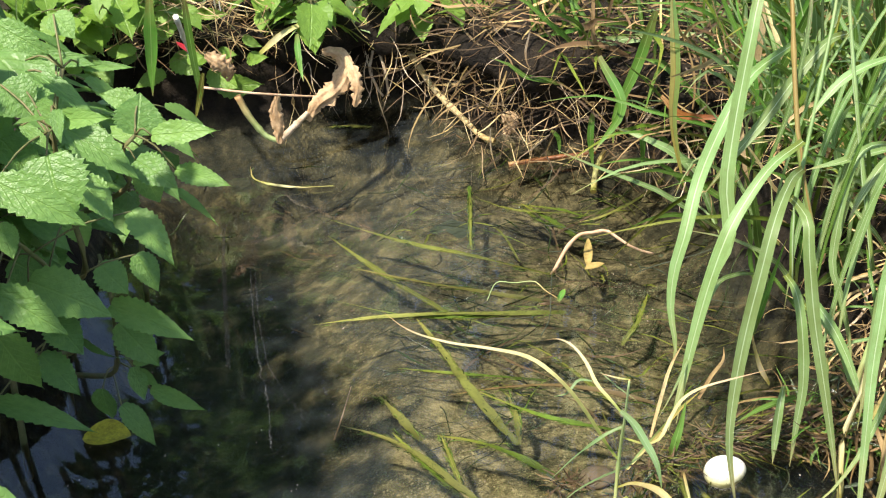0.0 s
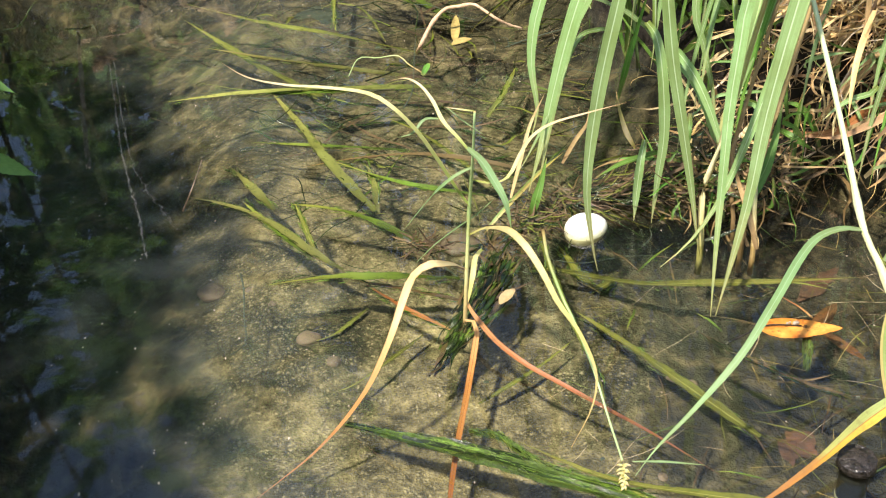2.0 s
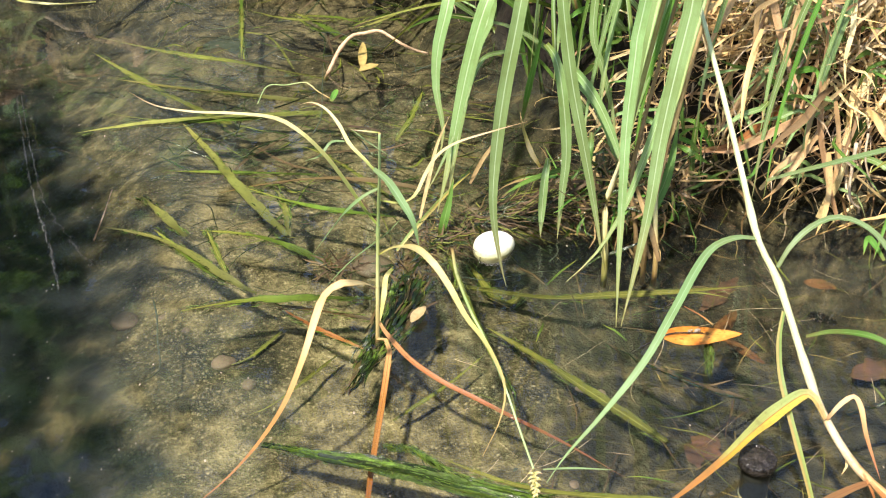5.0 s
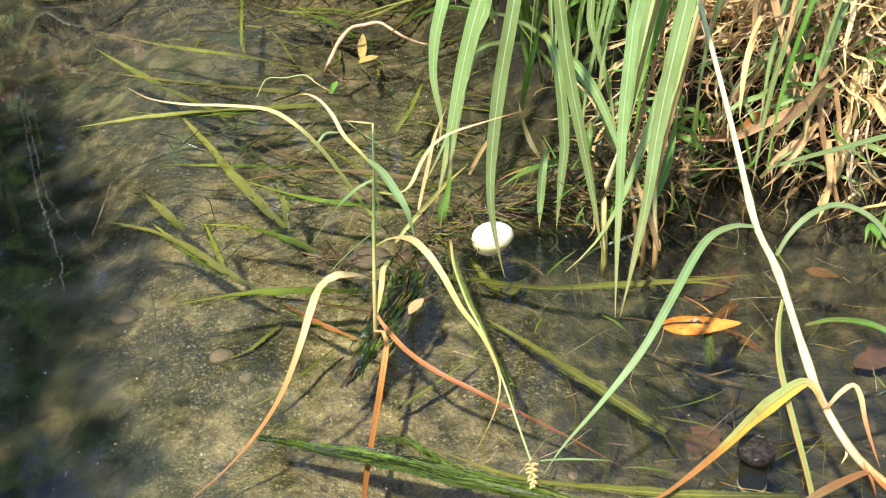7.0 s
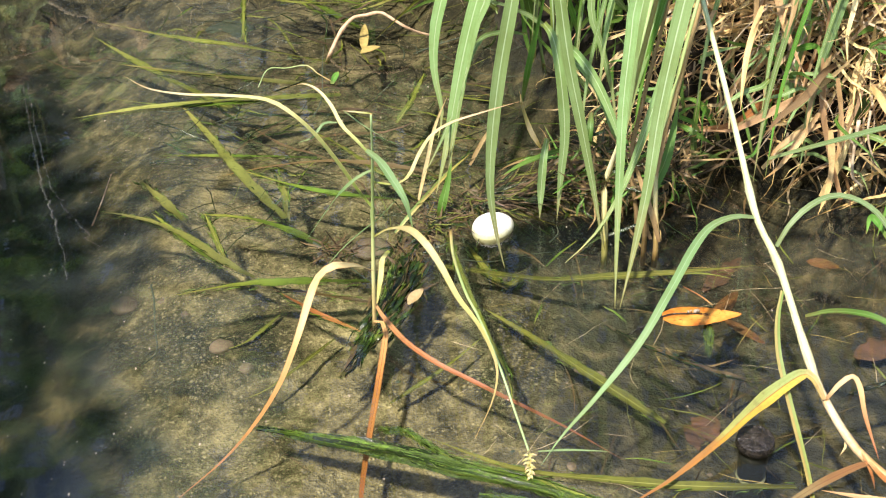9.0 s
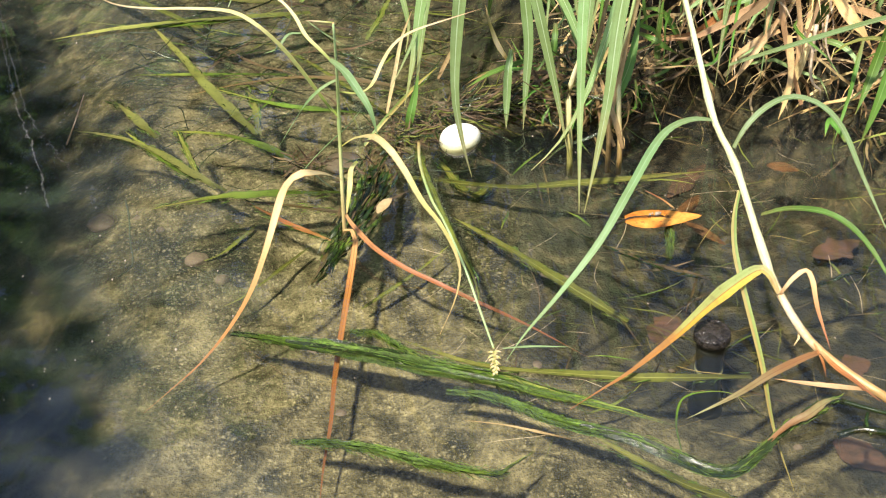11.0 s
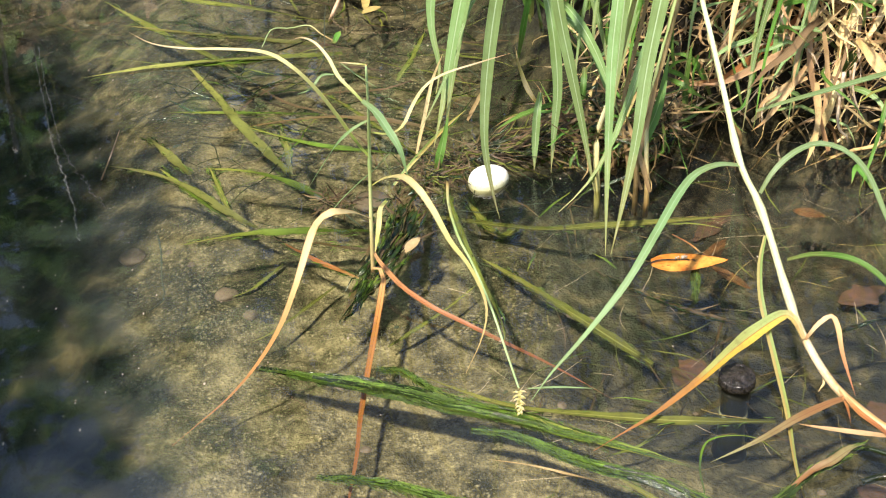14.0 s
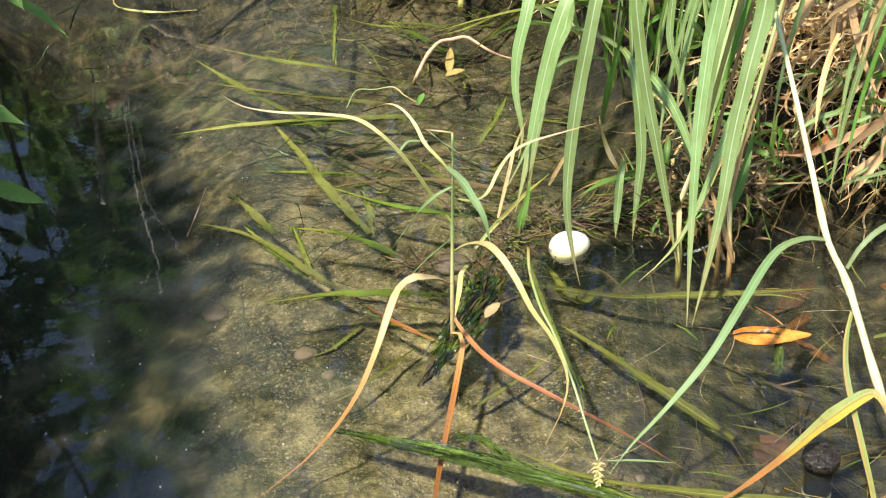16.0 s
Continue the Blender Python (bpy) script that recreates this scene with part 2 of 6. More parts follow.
def orange_material():
    """A fallen leaf, orange with brown rot spots and a torn dark edge."""
    a = Mat("orange_leaf")
    pos = a.coords()
    col = a.ramp(a.noise(pos, 55, 5, 0.6), [(0.34, (0.30, 0.085, 0.012)), (0.50, (0.56, 0.20, 0.03)), (0.66, (0.74, 0.34, 0.07))])
    col = a.mix(a.ramp(a.noise(pos, 190, 4, 0.7), [(0.58, 0.0), (0.66, 0.8)]), col, (0.16, 0.045, 0.012))
    col = a.mix(a.ramp(a.noise(a.coords((1.0, 4.0, 1.0)), 46, 5, 0.75), [(0.62, 0.0), (0.66, 0.9)]), col, (0.05, 0.018, 0.008))
    return a.finish(col, 0.36, a.bump(a.noise(pos, 260, 4, 0.7), 0.5, 0.0012), 0.1, 0.5)


M = dict(
    bed=bed_material(),
    water=water_material(),
    reed=blade_material("reed_green", [(0.0, (0.20, 0.26, 0.05)), (0.15, (0.24, 0.39, 0.13)), (0.8, (0.31, 0.46, 0.19)), (0.97, (0.44, 0.42, 0.18))], rib=(0.50, 0.62, 0.37), amount=0.14),
    grass=blade_material("grass_green", [(0.0, (0.20, 0.20, 0.06)), (0.25, (0.10, 0.23, 0.035)), (0.9, (0.15, 0.29, 0.05)), (1.0, (0.34, 0.28, 0.10))], rib=(0.22, 0.36, 0.10), amount=0.2, vary=0.7),
    blue=blade_material("grass_blue_green", [(0.0, (0.27, 0.36, 0.16)), (0.3, (0.21, 0.33, 0.14)), (1.0, (0.25, 0.36, 0.15))], rib=(0.33, 0.45, 0.26), amount=0.08),
    straw=blade_material("dead_straw", [(0.0, (0.48, 0.33, 0.17)), (0.5, (0.76, 0.59, 0.35)), (1.0, (0.68, 0.48, 0.25))], amount=0.35, trans=0.25, vary=0.9, rough=0.6, spec=0.25),
    rust=blade_material("rust_leaf", [(0.0, (0.72, 0.48, 0.22)), (0.25, (0.56, 0.25, 0.07)), (0.6, (0.36, 0.135, 0.035)), (1.0, (0.22, 0.10, 0.04))], edge=(0.20, 0.07, 0.025), rib=(0.20, 0.07, 0.02), amount=0.45, trans=0.2, vary=0.3),
    tanleaf=blade_material("dead_orange_leaf", [(0.0, (0.60, 0.37, 0.18)), (0.5, (0.80, 0.54, 0.29)), (1.0, (0.70, 0.42, 0.20))], edge=(0.58, 0.36, 0.18), amount=0.3, trans=0.25, vary=0.8, rough=0.55, spec=0.25),
    dead=blade_material("dead_brown_leaf", [(0.0, (0.22, 0.14, 0.07)), (0.5, (0.42, 0.29, 0.15)), (1.0, (0.34, 0.22, 0.11))], edge=(0.20, 0.13, 0.06), amount=0.4, trans=0.15, vary=0.8, rough=0.6, spec=0.2),
    wet=blade_material("wet_rotting_leaf", [(0.0, (0.010, 0.017, 0.004)), (0.5, (0.018, 0.036, 0.006)), (1.0, (0.045, 0.07, 0.014))], rough=0.22, spec=0.5, amount=0.5, trans=0.0, blotch=(0.05, 0.035, 0.015), vary=0.9),
    twotone=blade_material("green_and_yellow_leaf", [(0.0, (0.26, 0.38, 0.12)), (0.6, (0.33, 0.40, 0.12)), (1.0, (0.40, 0.34, 0.08))], half=[(0.0, (0.55, 0.50, 0.20)), (0.5, (0.52, 0.40, 0.14)), (1.0, (0.46, 0.34, 0.08))], rib=(0.36, 0.20, 0.07), amount=0.15),
    sere=blade_material("sere_brown_leaf", [(0.0, (0.26, 0.10, 0.04)), (0.35, (0.22, 0.10, 0.04)), (0.6, (0.24, 0.18, 0.085)), (1.0, (0.27, 0.26, 0.12))], edge=(0.17, 0.10, 0.05), rib=(0.12, 0.05, 0.022), amount=0.5, trans=0.1, vary=0.1),
    cream=blade_material("cream_leaf", [(0.0, (0.50, 0.30, 0.13)), (0.14, (0.76, 0.64, 0.38)), (0.45, (0.76, 0.58, 0.28)), (0.66, (0.62, 0.30, 0.10)), (1.0, (0.36, 0.13, 0.05))], edge=(0.50, 0.26, 0.09), amount=0.18, trans=0.25, vary=0.1),
    arch=blade_material("yellowing_leaf", [(0.0, (0.40, 0.42, 0.08)), (0.15, (0.74, 0.64, 0.30)), (0.4, (0.78, 0.70, 0.44)), (0.65, (0.52, 0.50, 0.17)), (1.0, (0.55, 0.36, 0.16))], edge=(0.50, 0.40, 0.12), amount=0.15, trans=0.25, vary=0.1),
    pale=blade_material("pale_arching_leaf", [(0.0, (0.34, 0.42, 0.08)), (0.35, (0.66, 0.60, 0.28)), (0.7, (0.74, 0.60, 0.40)), (1.0, (0.50, 0.27, 0.14))], edge=(0.50, 0.40, 0.16), amount=0.12, trans=0.25, vary=0.1),
    flame=blade_material("green_and_orange_leaf", [(0.0, (0.55, 0.40, 0.16)), (0.2, (0.72, 0.50, 0.10)), (0.45, (0.62, 0.34, 0.05)), (0.6, (0.48, 0.20, 0.05)), (1.0, (0.34, 0.12, 0.04))], half=[(0.0, (0.45, 0.30, 0.12)), (0.18, (0.38, 0.45, 0.17)), (0.42, (0.46, 0.46, 0.15)), (0.55, (0.42, 0.20, 0.06)), (1.0, (0.30, 0.11, 0.04))], rib=(0.30, 0.13, 0.04), amount=0.35, trans=0.25, vary=0.1),
    stem=blade_material("green_stem", [(0.0, (0.55, 0.36, 0.16)), (0.25, (0.60, 0.55, 0.26)), (0.5, (0.38, 0.50, 0.20)), (1.0, (0.42, 0.56, 0.28))], amount=0.1, trans=0.0, vary=0.1),
    stalk=blade_material("pale_stalk", [(0.0, (0.46, 0.24, 0.10)), (0.20, (0.52, 0.30, 0.15)), (0.28, (0.68, 0.54, 0.40)), (0.40, (0.66, 0.62, 0.38)), (1.0, (0.60, 0.66, 0.40))], amount=0.2, trans=0.0, vary=0.1),
    olive=blade_material("drowned_olive_leaf", [(0.0, (0.10, 0.105, 0.018)), (0.5, (0.165, 0.185, 0.032)), (1.0, (0.27, 0.27, 0.055))], edge=(0.06, 0.07, 0.014), rib=(0.27, 0.27, 0.08), rough=0.55, spec=0.25, amount=0.6, trans=0.1, blotch=(0.05, 0.05, 0.015), vary=0.5),
    yolive=blade_material("drowned_yellow_leaf", [(0.0, (0.10, 0.105, 0.020)), (0.5, (0.175, 0.18, 0.040)), (1.0, (0.27, 0.245, 0.065))], edge=(0.09, 0.085, 0.02), amount=0.75, rough=0.5, trans=0.1, blotch=(0.05, 0.055, 0.012), vary=0.6),
    dgreen=blade_material("drowned_green_leaf", [(0.0, (0.05, 0.080, 0.010)), (0.5, (0.12, 0.20, 0.022)), (1.0, (0.30, 0.30, 0.055))], edge=(0.035, 0.055, 0.010), rough=0.55, spec=0.25, amount=0.5, trans=0.1, blotch=(0.03, 0.04, 0.01), vary=0.5),
    brown=blade_material("drowned_brown_leaf", [(0.0, (0.08, 0.055, 0.026)), (0.5, (0.14, 0.092, 0.04)), (1.0, (0.20, 0.12, 0.05))], amount=0.5, trans=0.05, blotch=(0.04, 0.03, 0.015), vary=0.5),
    algae=mottled("algae_felt", (0.012, 0.026, 0.004), (0.125, 0.21, 0.018), 420, 1500, 0.38, 0.8, 0.0012, 0.5, vary=1.1),
    root=mottled("pale_root", (0.30, 0.21, 0.13), (0.62, 0.50, 0.36), 60, 300, 0.7),
    bleached=mottled("bleached_stalk", (0.66, 0.62, 0.52), (0.86, 0.83, 0.74), 60, 300, 0.6),
    twig=mottled("peeled_twig", (0.44, 0.26, 0.15), (0.68, 0.48, 0.32), 50, 260, 0.6),
    glass=mottled("dark_bottle", (0.010, 0.012, 0.010), (0.03, 0.032, 0.026), 60, 300, 0.3),
    dark=mottled("rotten_fibre", (0.022, 0.017, 0.010), (0.11, 0.068, 0.034), 50, 280, 0.8, vary=0.8),
    stone=mottled("wet_stone", (0.08, 0.062, 0.043), (0.19, 0.14, 0.10), 40, 260, 0.6),
    slate=mottled("green_stone", (0.03, 0.042, 0.03), (0.07, 0.085, 0.055), 40, 220, 0.6),
    redleaf=mottled("sunken_red_leaf", (0.045, 0.032, 0.02), (0.135, 0.065, 0.040), 60, 260, 0.6),
    orange=orange_material(),
    sunkorange=mottled("sunken_orange_leaf", (0.045, 0.024, 0.012), (0.18, 0.078, 0.026), 90, 300, 0.5),
    oldleaf=mottled("olive_tan_leaf", (0.17, 0.13, 0.04), (0.40, 0.29, 0.10), 60, 260, 0.55),
    tan=mottled("tan_leaf", (0.30, 0.20, 0.09), (0.46, 0.34, 0.18), 60, 300, 0.55, trans=0.1),
    dry=mottled("dry_crumpled_leaf", (0.36, 0.22, 0.11), (0.66, 0.46, 0.27), 40, 220, 0.7, trans=0.15),
    yellow=mottled("yellow_leaf", (0.34, 0.27, 0.03), (0.70, 0.60, 0.06), 70, 300, 0.45, trans=0.15),
    red=mottled("red_scrap", (0.35, 0.02, 0.03), (0.50, 0.03, 0.05), 40, 200, 0.4),
    shell=shell_material(),
    cap=mottled("dark_cap", (0.002, 0.002, 0.002), (0.034, 0.027, 0.023), 260, 1000, 0.20, 0.7, 0.0010, 0.5),
    rim=mottled("pale_ring", (0.20, 0.20, 0.12), (0.42, 0.42, 0.28), 60, 300, 0.4),
    droppings=mottled("pale_specks", (0.14, 0.10, 0.06), (0.50, 0.42, 0.33), 200, 500, 0.8),
    flower=mottled("pale_spikelet", (0.50, 0.56, 0.18), (0.80, 0.80, 0.50), 120, 400, 0.6, trans=0.2),
    nettle=broadleaf_material("toothed_leaf", (0.28, 0.47, 0.115), (0.075, 0.19, 0.045)),
    broad=broadleaf_material("bank_leaf", (0.28, 0.44, 0.07), (0.11, 0.24, 0.035), amount=0.3),
    nstem=mottled("plant_stem", (0.10, 0.12, 0.04), (0.20, 0.17, 0.08), 40, 200, 0.6),
)


# ---- geometry ----
def spline(pts, n):
    """n + 1 places along a smooth curve through pts."""
    p = [Vector(q) for q in pts]
    if len(p) == 2:
        return [p[0].lerp(p[1], i / n) for i in range(n + 1)]
    p = [2 * p[0] - p[1], *p, 2 * p[-1] - p[-2]]
    lens = [(p[i + 1] - p[i]).length for i in range(1, len(p) - 2)]
    total, out = sum(lens), []
    for k in range(n + 1):
        d, i = total * k / n, 0
        while i < len(lens) - 1 and d > lens[i]:
            d -= lens[i]
            i += 1
        t = min(1.0, d / max(lens[i], 1e-9))
        a, b, c, e = p[i:i + 4]
        out.append(0.5 * ((2 * b) + (c - a) * t + (2 * a - 5 * b + 4 * c - e) * t * t + (3 * b - a - 3 * c + e) * t ** 3))
    return out


def ribbon(bm, pts, width, normal=(0, -0.4, 1), n=18, fold=0.16, base=0.55, peak=0.35, twist=0.0, wave=0.0, tip=1.9, ragged=0.0):
    """A grass leaf: folded along its midrib, widest at peak, pointed at its end."""
    uvl = bm.loops.layers.uv.verify()
    p = spline(pts, n)
    hint = Vector(normal).normalized()
    rows = []
    seed = random.random() * 50
    for k, q in enumerate(p):
        s = k / n
        tan = (p[min(k + 1, n)] - p[max(k - 1, 0)]).normalized()
        side = tan.cross(hint)
        if side.length < 0.15:
            side = tan.cross(Vector((0.3, -1, 0.2)))
        side.normalize()
        if twist or wave:
            ang = twist * s + wave * math.sin(seed + s * 9)
            side = Matrix.Rotation(ang, 3, tan) @ side
        nor = side.cross(tan).normalized()
        w = base + (1 - base) * math.sin(min(1, s / peak) * math.pi / 2) if s < peak else max(0.05, 1 - ((s - peak) / (1 - peak)) ** tip)
        w *= width / 2 * (1 + 0.10 * noise.noise(Vector((seed, s * 11, 0))))
        wl = wr = w
        if ragged:
            wl, wr = (w * (1 + ragged * (2.2 * noise.noise(Vector((seed, s * 14, h))) + 1.4 * noise.noise(Vector((seed, s * 45, h))))) for h in (5, 9))
        rows.append([bm.verts.new(q - side * wl + nor * fold * w * 2), bm.verts.new(q), bm.verts.new(q + side * wr + nor * fold * w * 2)])
    for k in range(n):
        for j in (0, 1):
            f = bm.faces.new((rows[k][j], rows[k][j + 1], rows[k + 1][j + 1], rows[k + 1][j]))
            f.smooth = True
            for lp, (u, v) in zip(f.loops, ((j / 2, k / n), ((j + 1) / 2, k / n), ((j + 1) / 2, (k + 1) / n), (j / 2, (k + 1) / n))):
                lp[uvl].uv = (u, v)
    return bm


def tube(bm, pts, r0, r1, n=14, sides=7, knots=()):
    """A round stem from radius r0 to r1, thicker at its knots."""
    uvl = bm.loops.layers.uv.verify()
    p = spline(pts, n)
    rings = []
    for k, q in enumerate(p):
        tan = (p[min(k + 1, n)] - p[max(k - 1, 0)]).normalized()
        a = tan.cross(Vector((0.13, 0.2, 1)) if abs(tan.z) < 0.9 else Vector((1, 0.1, 0))).normalized()
        b = tan.cross(a)
        s = k / n
        r = r0 + (r1 - r0) * s
        for kn in knots:
            r *= 1 + 0.35 * math.exp(-((s - kn) / 0.02) ** 2)
        rings.append([bm.verts.new(q + (a * math.cos(t) + b * math.sin(t)) * r) for t in (2 * math.pi * i / sides for i in range(sides))])
    for k in range(n):
        for i in range(sides):
            j = (i + 1) % sides
            f = bm.faces.new((rings[k][i], rings[k][j], rings[k + 1][j], rings[k + 1][i]))
            f.smooth = True
            for lp, (u, v) in zip(f.loops, ((i / sides, k / n), ((i + 1) / sides, k / n), ((i + 1) / sides, (k + 1) / n), (i / sides, (k + 1) / n))):
                lp[uvl].uv = (u, v)
    bm.faces.new(rings[0][::-1])
    bm.faces.new(rings[-1])
    return bm


def mesh_of(name, bm, mat, recalc=False):
    if recalc:
        bmesh.ops.recalc_face_normals(bm, faces=bm.faces[:])
    me = bpy.data.meshes.new(name)
    bm.to_mesh(me)
    bm.free()
    me.materials.append(mat)
    return me


def part(name, bm, mat, parent, label=""):
    """One mesh, built in world metres, under a thing."""
    ob = new(name, mesh_of(name, bm, mat))
    ob.parent = parent
    ob.matrix_parent_inverse = Matrix.Translation(-parent.location)
    return tagged(ob, label)


def thing(name, at, label, category, group=""):
    ob = new(name)
    ob.location = at
    ob.empty_display_size = 0.02
    return tagged(ob, label, category, group)


def solo(name, bm, mat, label, category, group="", kind=""):
    return tagged(new(name, mesh_of(name, bm, mat)), label, category, group, kind)


def leaf_on(parent, pts, width, mat, name="leaf", label="", **kw):
    return part(name, ribbon(bmesh.new(), pts, width, **kw), M[mat], parent, label)


FURRED = []


def drowned(pts, width, mat, label, **kw):
    pts = [Vector(q) + Vector((0, 0, 0.003 if q[2] > -0.012 else 0.0)) for q in pts]
    kw.setdefault("normal", (0, 0, 1))
    kw.setdefault("fold", 0.09)
    kw.setdefault("wave", 0.25)
    if width > 0.0055:
        FURRED.append((spline(pts, 40), width))
    return solo("grass_blade", ribbon(bmesh.new(), pts, width, ragged=0.16, **kw), M[mat], label, "grass blade", "blades lying in the water")


# ---- the ground: bed of the stream and its banks ----
FAR = [(-3.0, 2.6), (-0.8, 2.3), (-0.53, 2.27), (-0.3, 2.26), (-0.15, 2.38), (-0.03, 2.33), (0.10, 2.18), (0.19, 2.13), (0.37, 2.05), (0.42, 1.95), (3.0, 1.9)]
RIGHT = [(-3.0, 1.05), (0.6, 1.0), (0.95, 0.93), (1.08, 0.90), (1.18, 0.86), (1.25, 0.76), (1.30, 0.65), (1.36, 0.57), (1.6, 0.47), (1.95, 0.42), (5.0, 0.4)]
LEFT = [(-3.0, -0.9), (1.0, -0.75), (1.3, -0.62), (1.6, -0.52), (2.3, -0.62), (5.0, -0.6)]


def edge(table, v):
    return float(np.interp(v, [a for a, _ in table], [b for _, b in table]))


def land(x, y):
    """Metres by which a place lies behind the water's edge."""
    wob = 0.03 * noise.noise(Vector((x * 9, y * 9, 3.0)))
    return max(y - edge(FAR, x), x - edge(RIGHT, y), edge(LEFT, y) - x, 0.30 + 0.3 * x * x + 0.06 * noise.noise(Vector((x * 3, 0, 9))) - y) + wob


def height(x, y):
    d = land(x, y)
    if max(abs(x), abs(y)) > 3.6:
        return 0.27
    if d > 0:
        t = min(1, d / 0.09)
        z = 0.17 * t * t * (3 - 2 * t) + 0.10 * min(1, d / 0.8) + (0.02 * noise.noise(Vector((x * 14, y * 14, 0))) + 0.06 * noise.noise(Vector((x * 3, y * 3, 1)))) * t
        return z - 0.012
    deep = min(1, max(0, (-0.02 - x) / 0.35))
    z = -0.072 - 0.11 * deep * deep * (3 - 2 * deep) - 0.03 * min(1, max(0, (x - 0.35) / 0.2))
    z += 0.012 * noise.noise(Vector((x * 7, y * 7, 5))) + 0.004 * noise.noise(Vector((x * 40, y * 40, 2)))
    t = min(1, -d / 0.12)
    return z * t - 0.012 * (1 - t)


def build_ground():
    def axis(lo, hi, step):
        mid = list(np.arange(lo, hi + 1e-6, step))
        out = [0.25, 0.7, 1.6, 4, 10, 30, 90, 250]
        return [lo - v for v in out[::-1]] + mid + [hi + v for v in out]
    xs, ys = axis(-1.0, 1.5, 0.0125), axis(0.1, 3.0, 0.0125)
    verts = [(x, y, height(x, y)) for y in ys for x in xs]
    nx = len(xs)
    faces = [(j * nx + i, j * nx + i + 1, (j + 1) * nx + i + 1, (j + 1) * nx + i) for j in range(len(ys) - 1) for i in range(nx - 1)]
    me = bpy.data.meshes.new("ground")
    me.from_pydata(verts, [], faces)
    me.shade_smooth()
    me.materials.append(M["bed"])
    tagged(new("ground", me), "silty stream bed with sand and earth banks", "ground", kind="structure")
    bm = bmesh.new()
    for x, y in ((-3, -1), (3, -1), (3, 5), (-3, 5)):
        bm.verts.new((x, y, 0))
    bm.faces.new(bm.verts[:])
    solo("water", bm, M["water"], "clear shallow stream water with a milky film", "water", kind="structure")


build_ground()


# ---- the wilting sedge in the middle of the stream ----
sedge = thing("wilting_sedge", (0.183, 1.0, 0), "wilting sedge with green stem and cream-orange drooping leaves in water", "grass plant")
part("stem", tube(bmesh.new(), [(0.185, 1.012, -0.012), (0.187, 1.010, 0.050), (0.191, 1.017, 0.130), (0.193, 0.994, 0.210), (0.193, 0.974, 0.270)], 0.0025, 0.0011, 18, 7, (0.3, 0.5, 0.68)), M["stem"], sedge, "pale green upright stem")
leaf_on(sedge, [(0.187, 0.998, 0.075), (0.172, 0.959, 0.110), (0.155, 0.928, 0.135), (0.142, 0.920, 0.140), (0.129, 0.924, 0.125), (0.119, 0.912, 0.110), (0.104, 0.885, 0.085), (0.083, 0.870, 0.045), (0.056, 0.861, 0.008), (0.024, 0.848, -0.020)] + [(-0.008, 0.830, -0.034), (-0.036, 0.820, -0.050)], 0.0092, "cream", label="cream leaf drooping to an orange tip", n=34, peak=0.24, tip=1.0, base=0.35)
leaf_on(sedge, [(0.191, 1.016, 0.105), (0.205, 0.995, 0.126), (0.220, 0.948, 0.155), (0.231, 0.909, 0.165), (0.241, 0.868, 0.165), (0.251, 0.832, 0.155), (0.264, 0.806, 0.145), (0.272, 0.777, 0.135), (0.273, 0.759, 0.125), (0.265, 0.741, 0.110), (0.249, 0.732, 0.080)], 0.0090, "arch", label="arching cream leaf with thin dry tip", n=34, peak=0.26, tip=1.0, base=0.35)
leaf_on(sedge, [(0.193, 1.014, 0.140), (0.180, 1.014, 0.160), (0.160, 1.011, 0.200), (0.140, 1.009, 0.235), (0.118, 1.012, 0.260), (0.096, 1.031, 0.265), (0.057, 1.056, 0.260), (0.018, 1.085, 0.250), (-0.023, 1.135, 0.235), (-0.056, 1.202, 0.220)], 0.0049, "pale", label="long pale arching leaf", n=34, peak=0.15)
leaf_on(sedge, [(0.194, 1.009, 0.175), (0.212, 0.985, 0.185), (0.225, 0.973, 0.200), (0.238, 0.988, 0.215), (0.252, 1.003, 0.225), (0.272, 1.007, 0.235), (0.307, 1.014, 0.240), (0.344, 1.020, 0.245)], 0.0036, "pale", label="thin pale curling leaf", n=26)
leaf_on(sedge, [(0.192, 0.991, 0.215), (0.180, 0.996, 0.230), (0.167, 1.012, 0.240), (0.159, 1.035, 0.250), (0.148, 1.050, 0.260), (0.135, 1.066, 0.260), (0.121, 1.082, 0.250)], 0.0040, "pale", label="thin curled leaf with brown tip", n=24)
leaf_on(sedge, [(0.187, 0.986, 0.225), (0.199, 0.979, 0.215), (0.210, 0.965, 0.200), (0.219, 0.952, 0.185), (0.225, 0.947, 0.155)], 0.0083, "blue", label="grey-green hanging leaf", n=18, peak=0.3)
leaf_on(sedge, [(0.194, 1.008, 0.190), (0.178, 1.004, 0.185), (0.160, 1.010, 0.165), (0.145, 1.033, 0.130), (0.123, 1.062, 0.080)], 0.0047, "blue", n=16)
leaf_on(sedge, [(0.214, 1.009, 0.150), (0.200, 1.029, 0.120), (0.180, 1.063, 0.080), (0.159, 1.093, 0.040), (0.139, 1.111, 0.005)], 0.0054, "blue", n=16)
leaf_on(sedge, [(0.184, 1.000, 0.008), (0.190, 0.993, 0.014), (0.195, 0.982, 0.010), (0.189, 0.953, 0.004), (0.177, 0.902, -0.004), (0.164, 0.856, -0.020)] + [(0.152, 0.799, -0.024), (0.144, 0.754, -0.032), (0.132, 0.706, -0.040), (0.122, 0.654, -0.048)], 0.0066, "rust", label="rust-red leaf sinking into the water", n=24, peak=0.2)
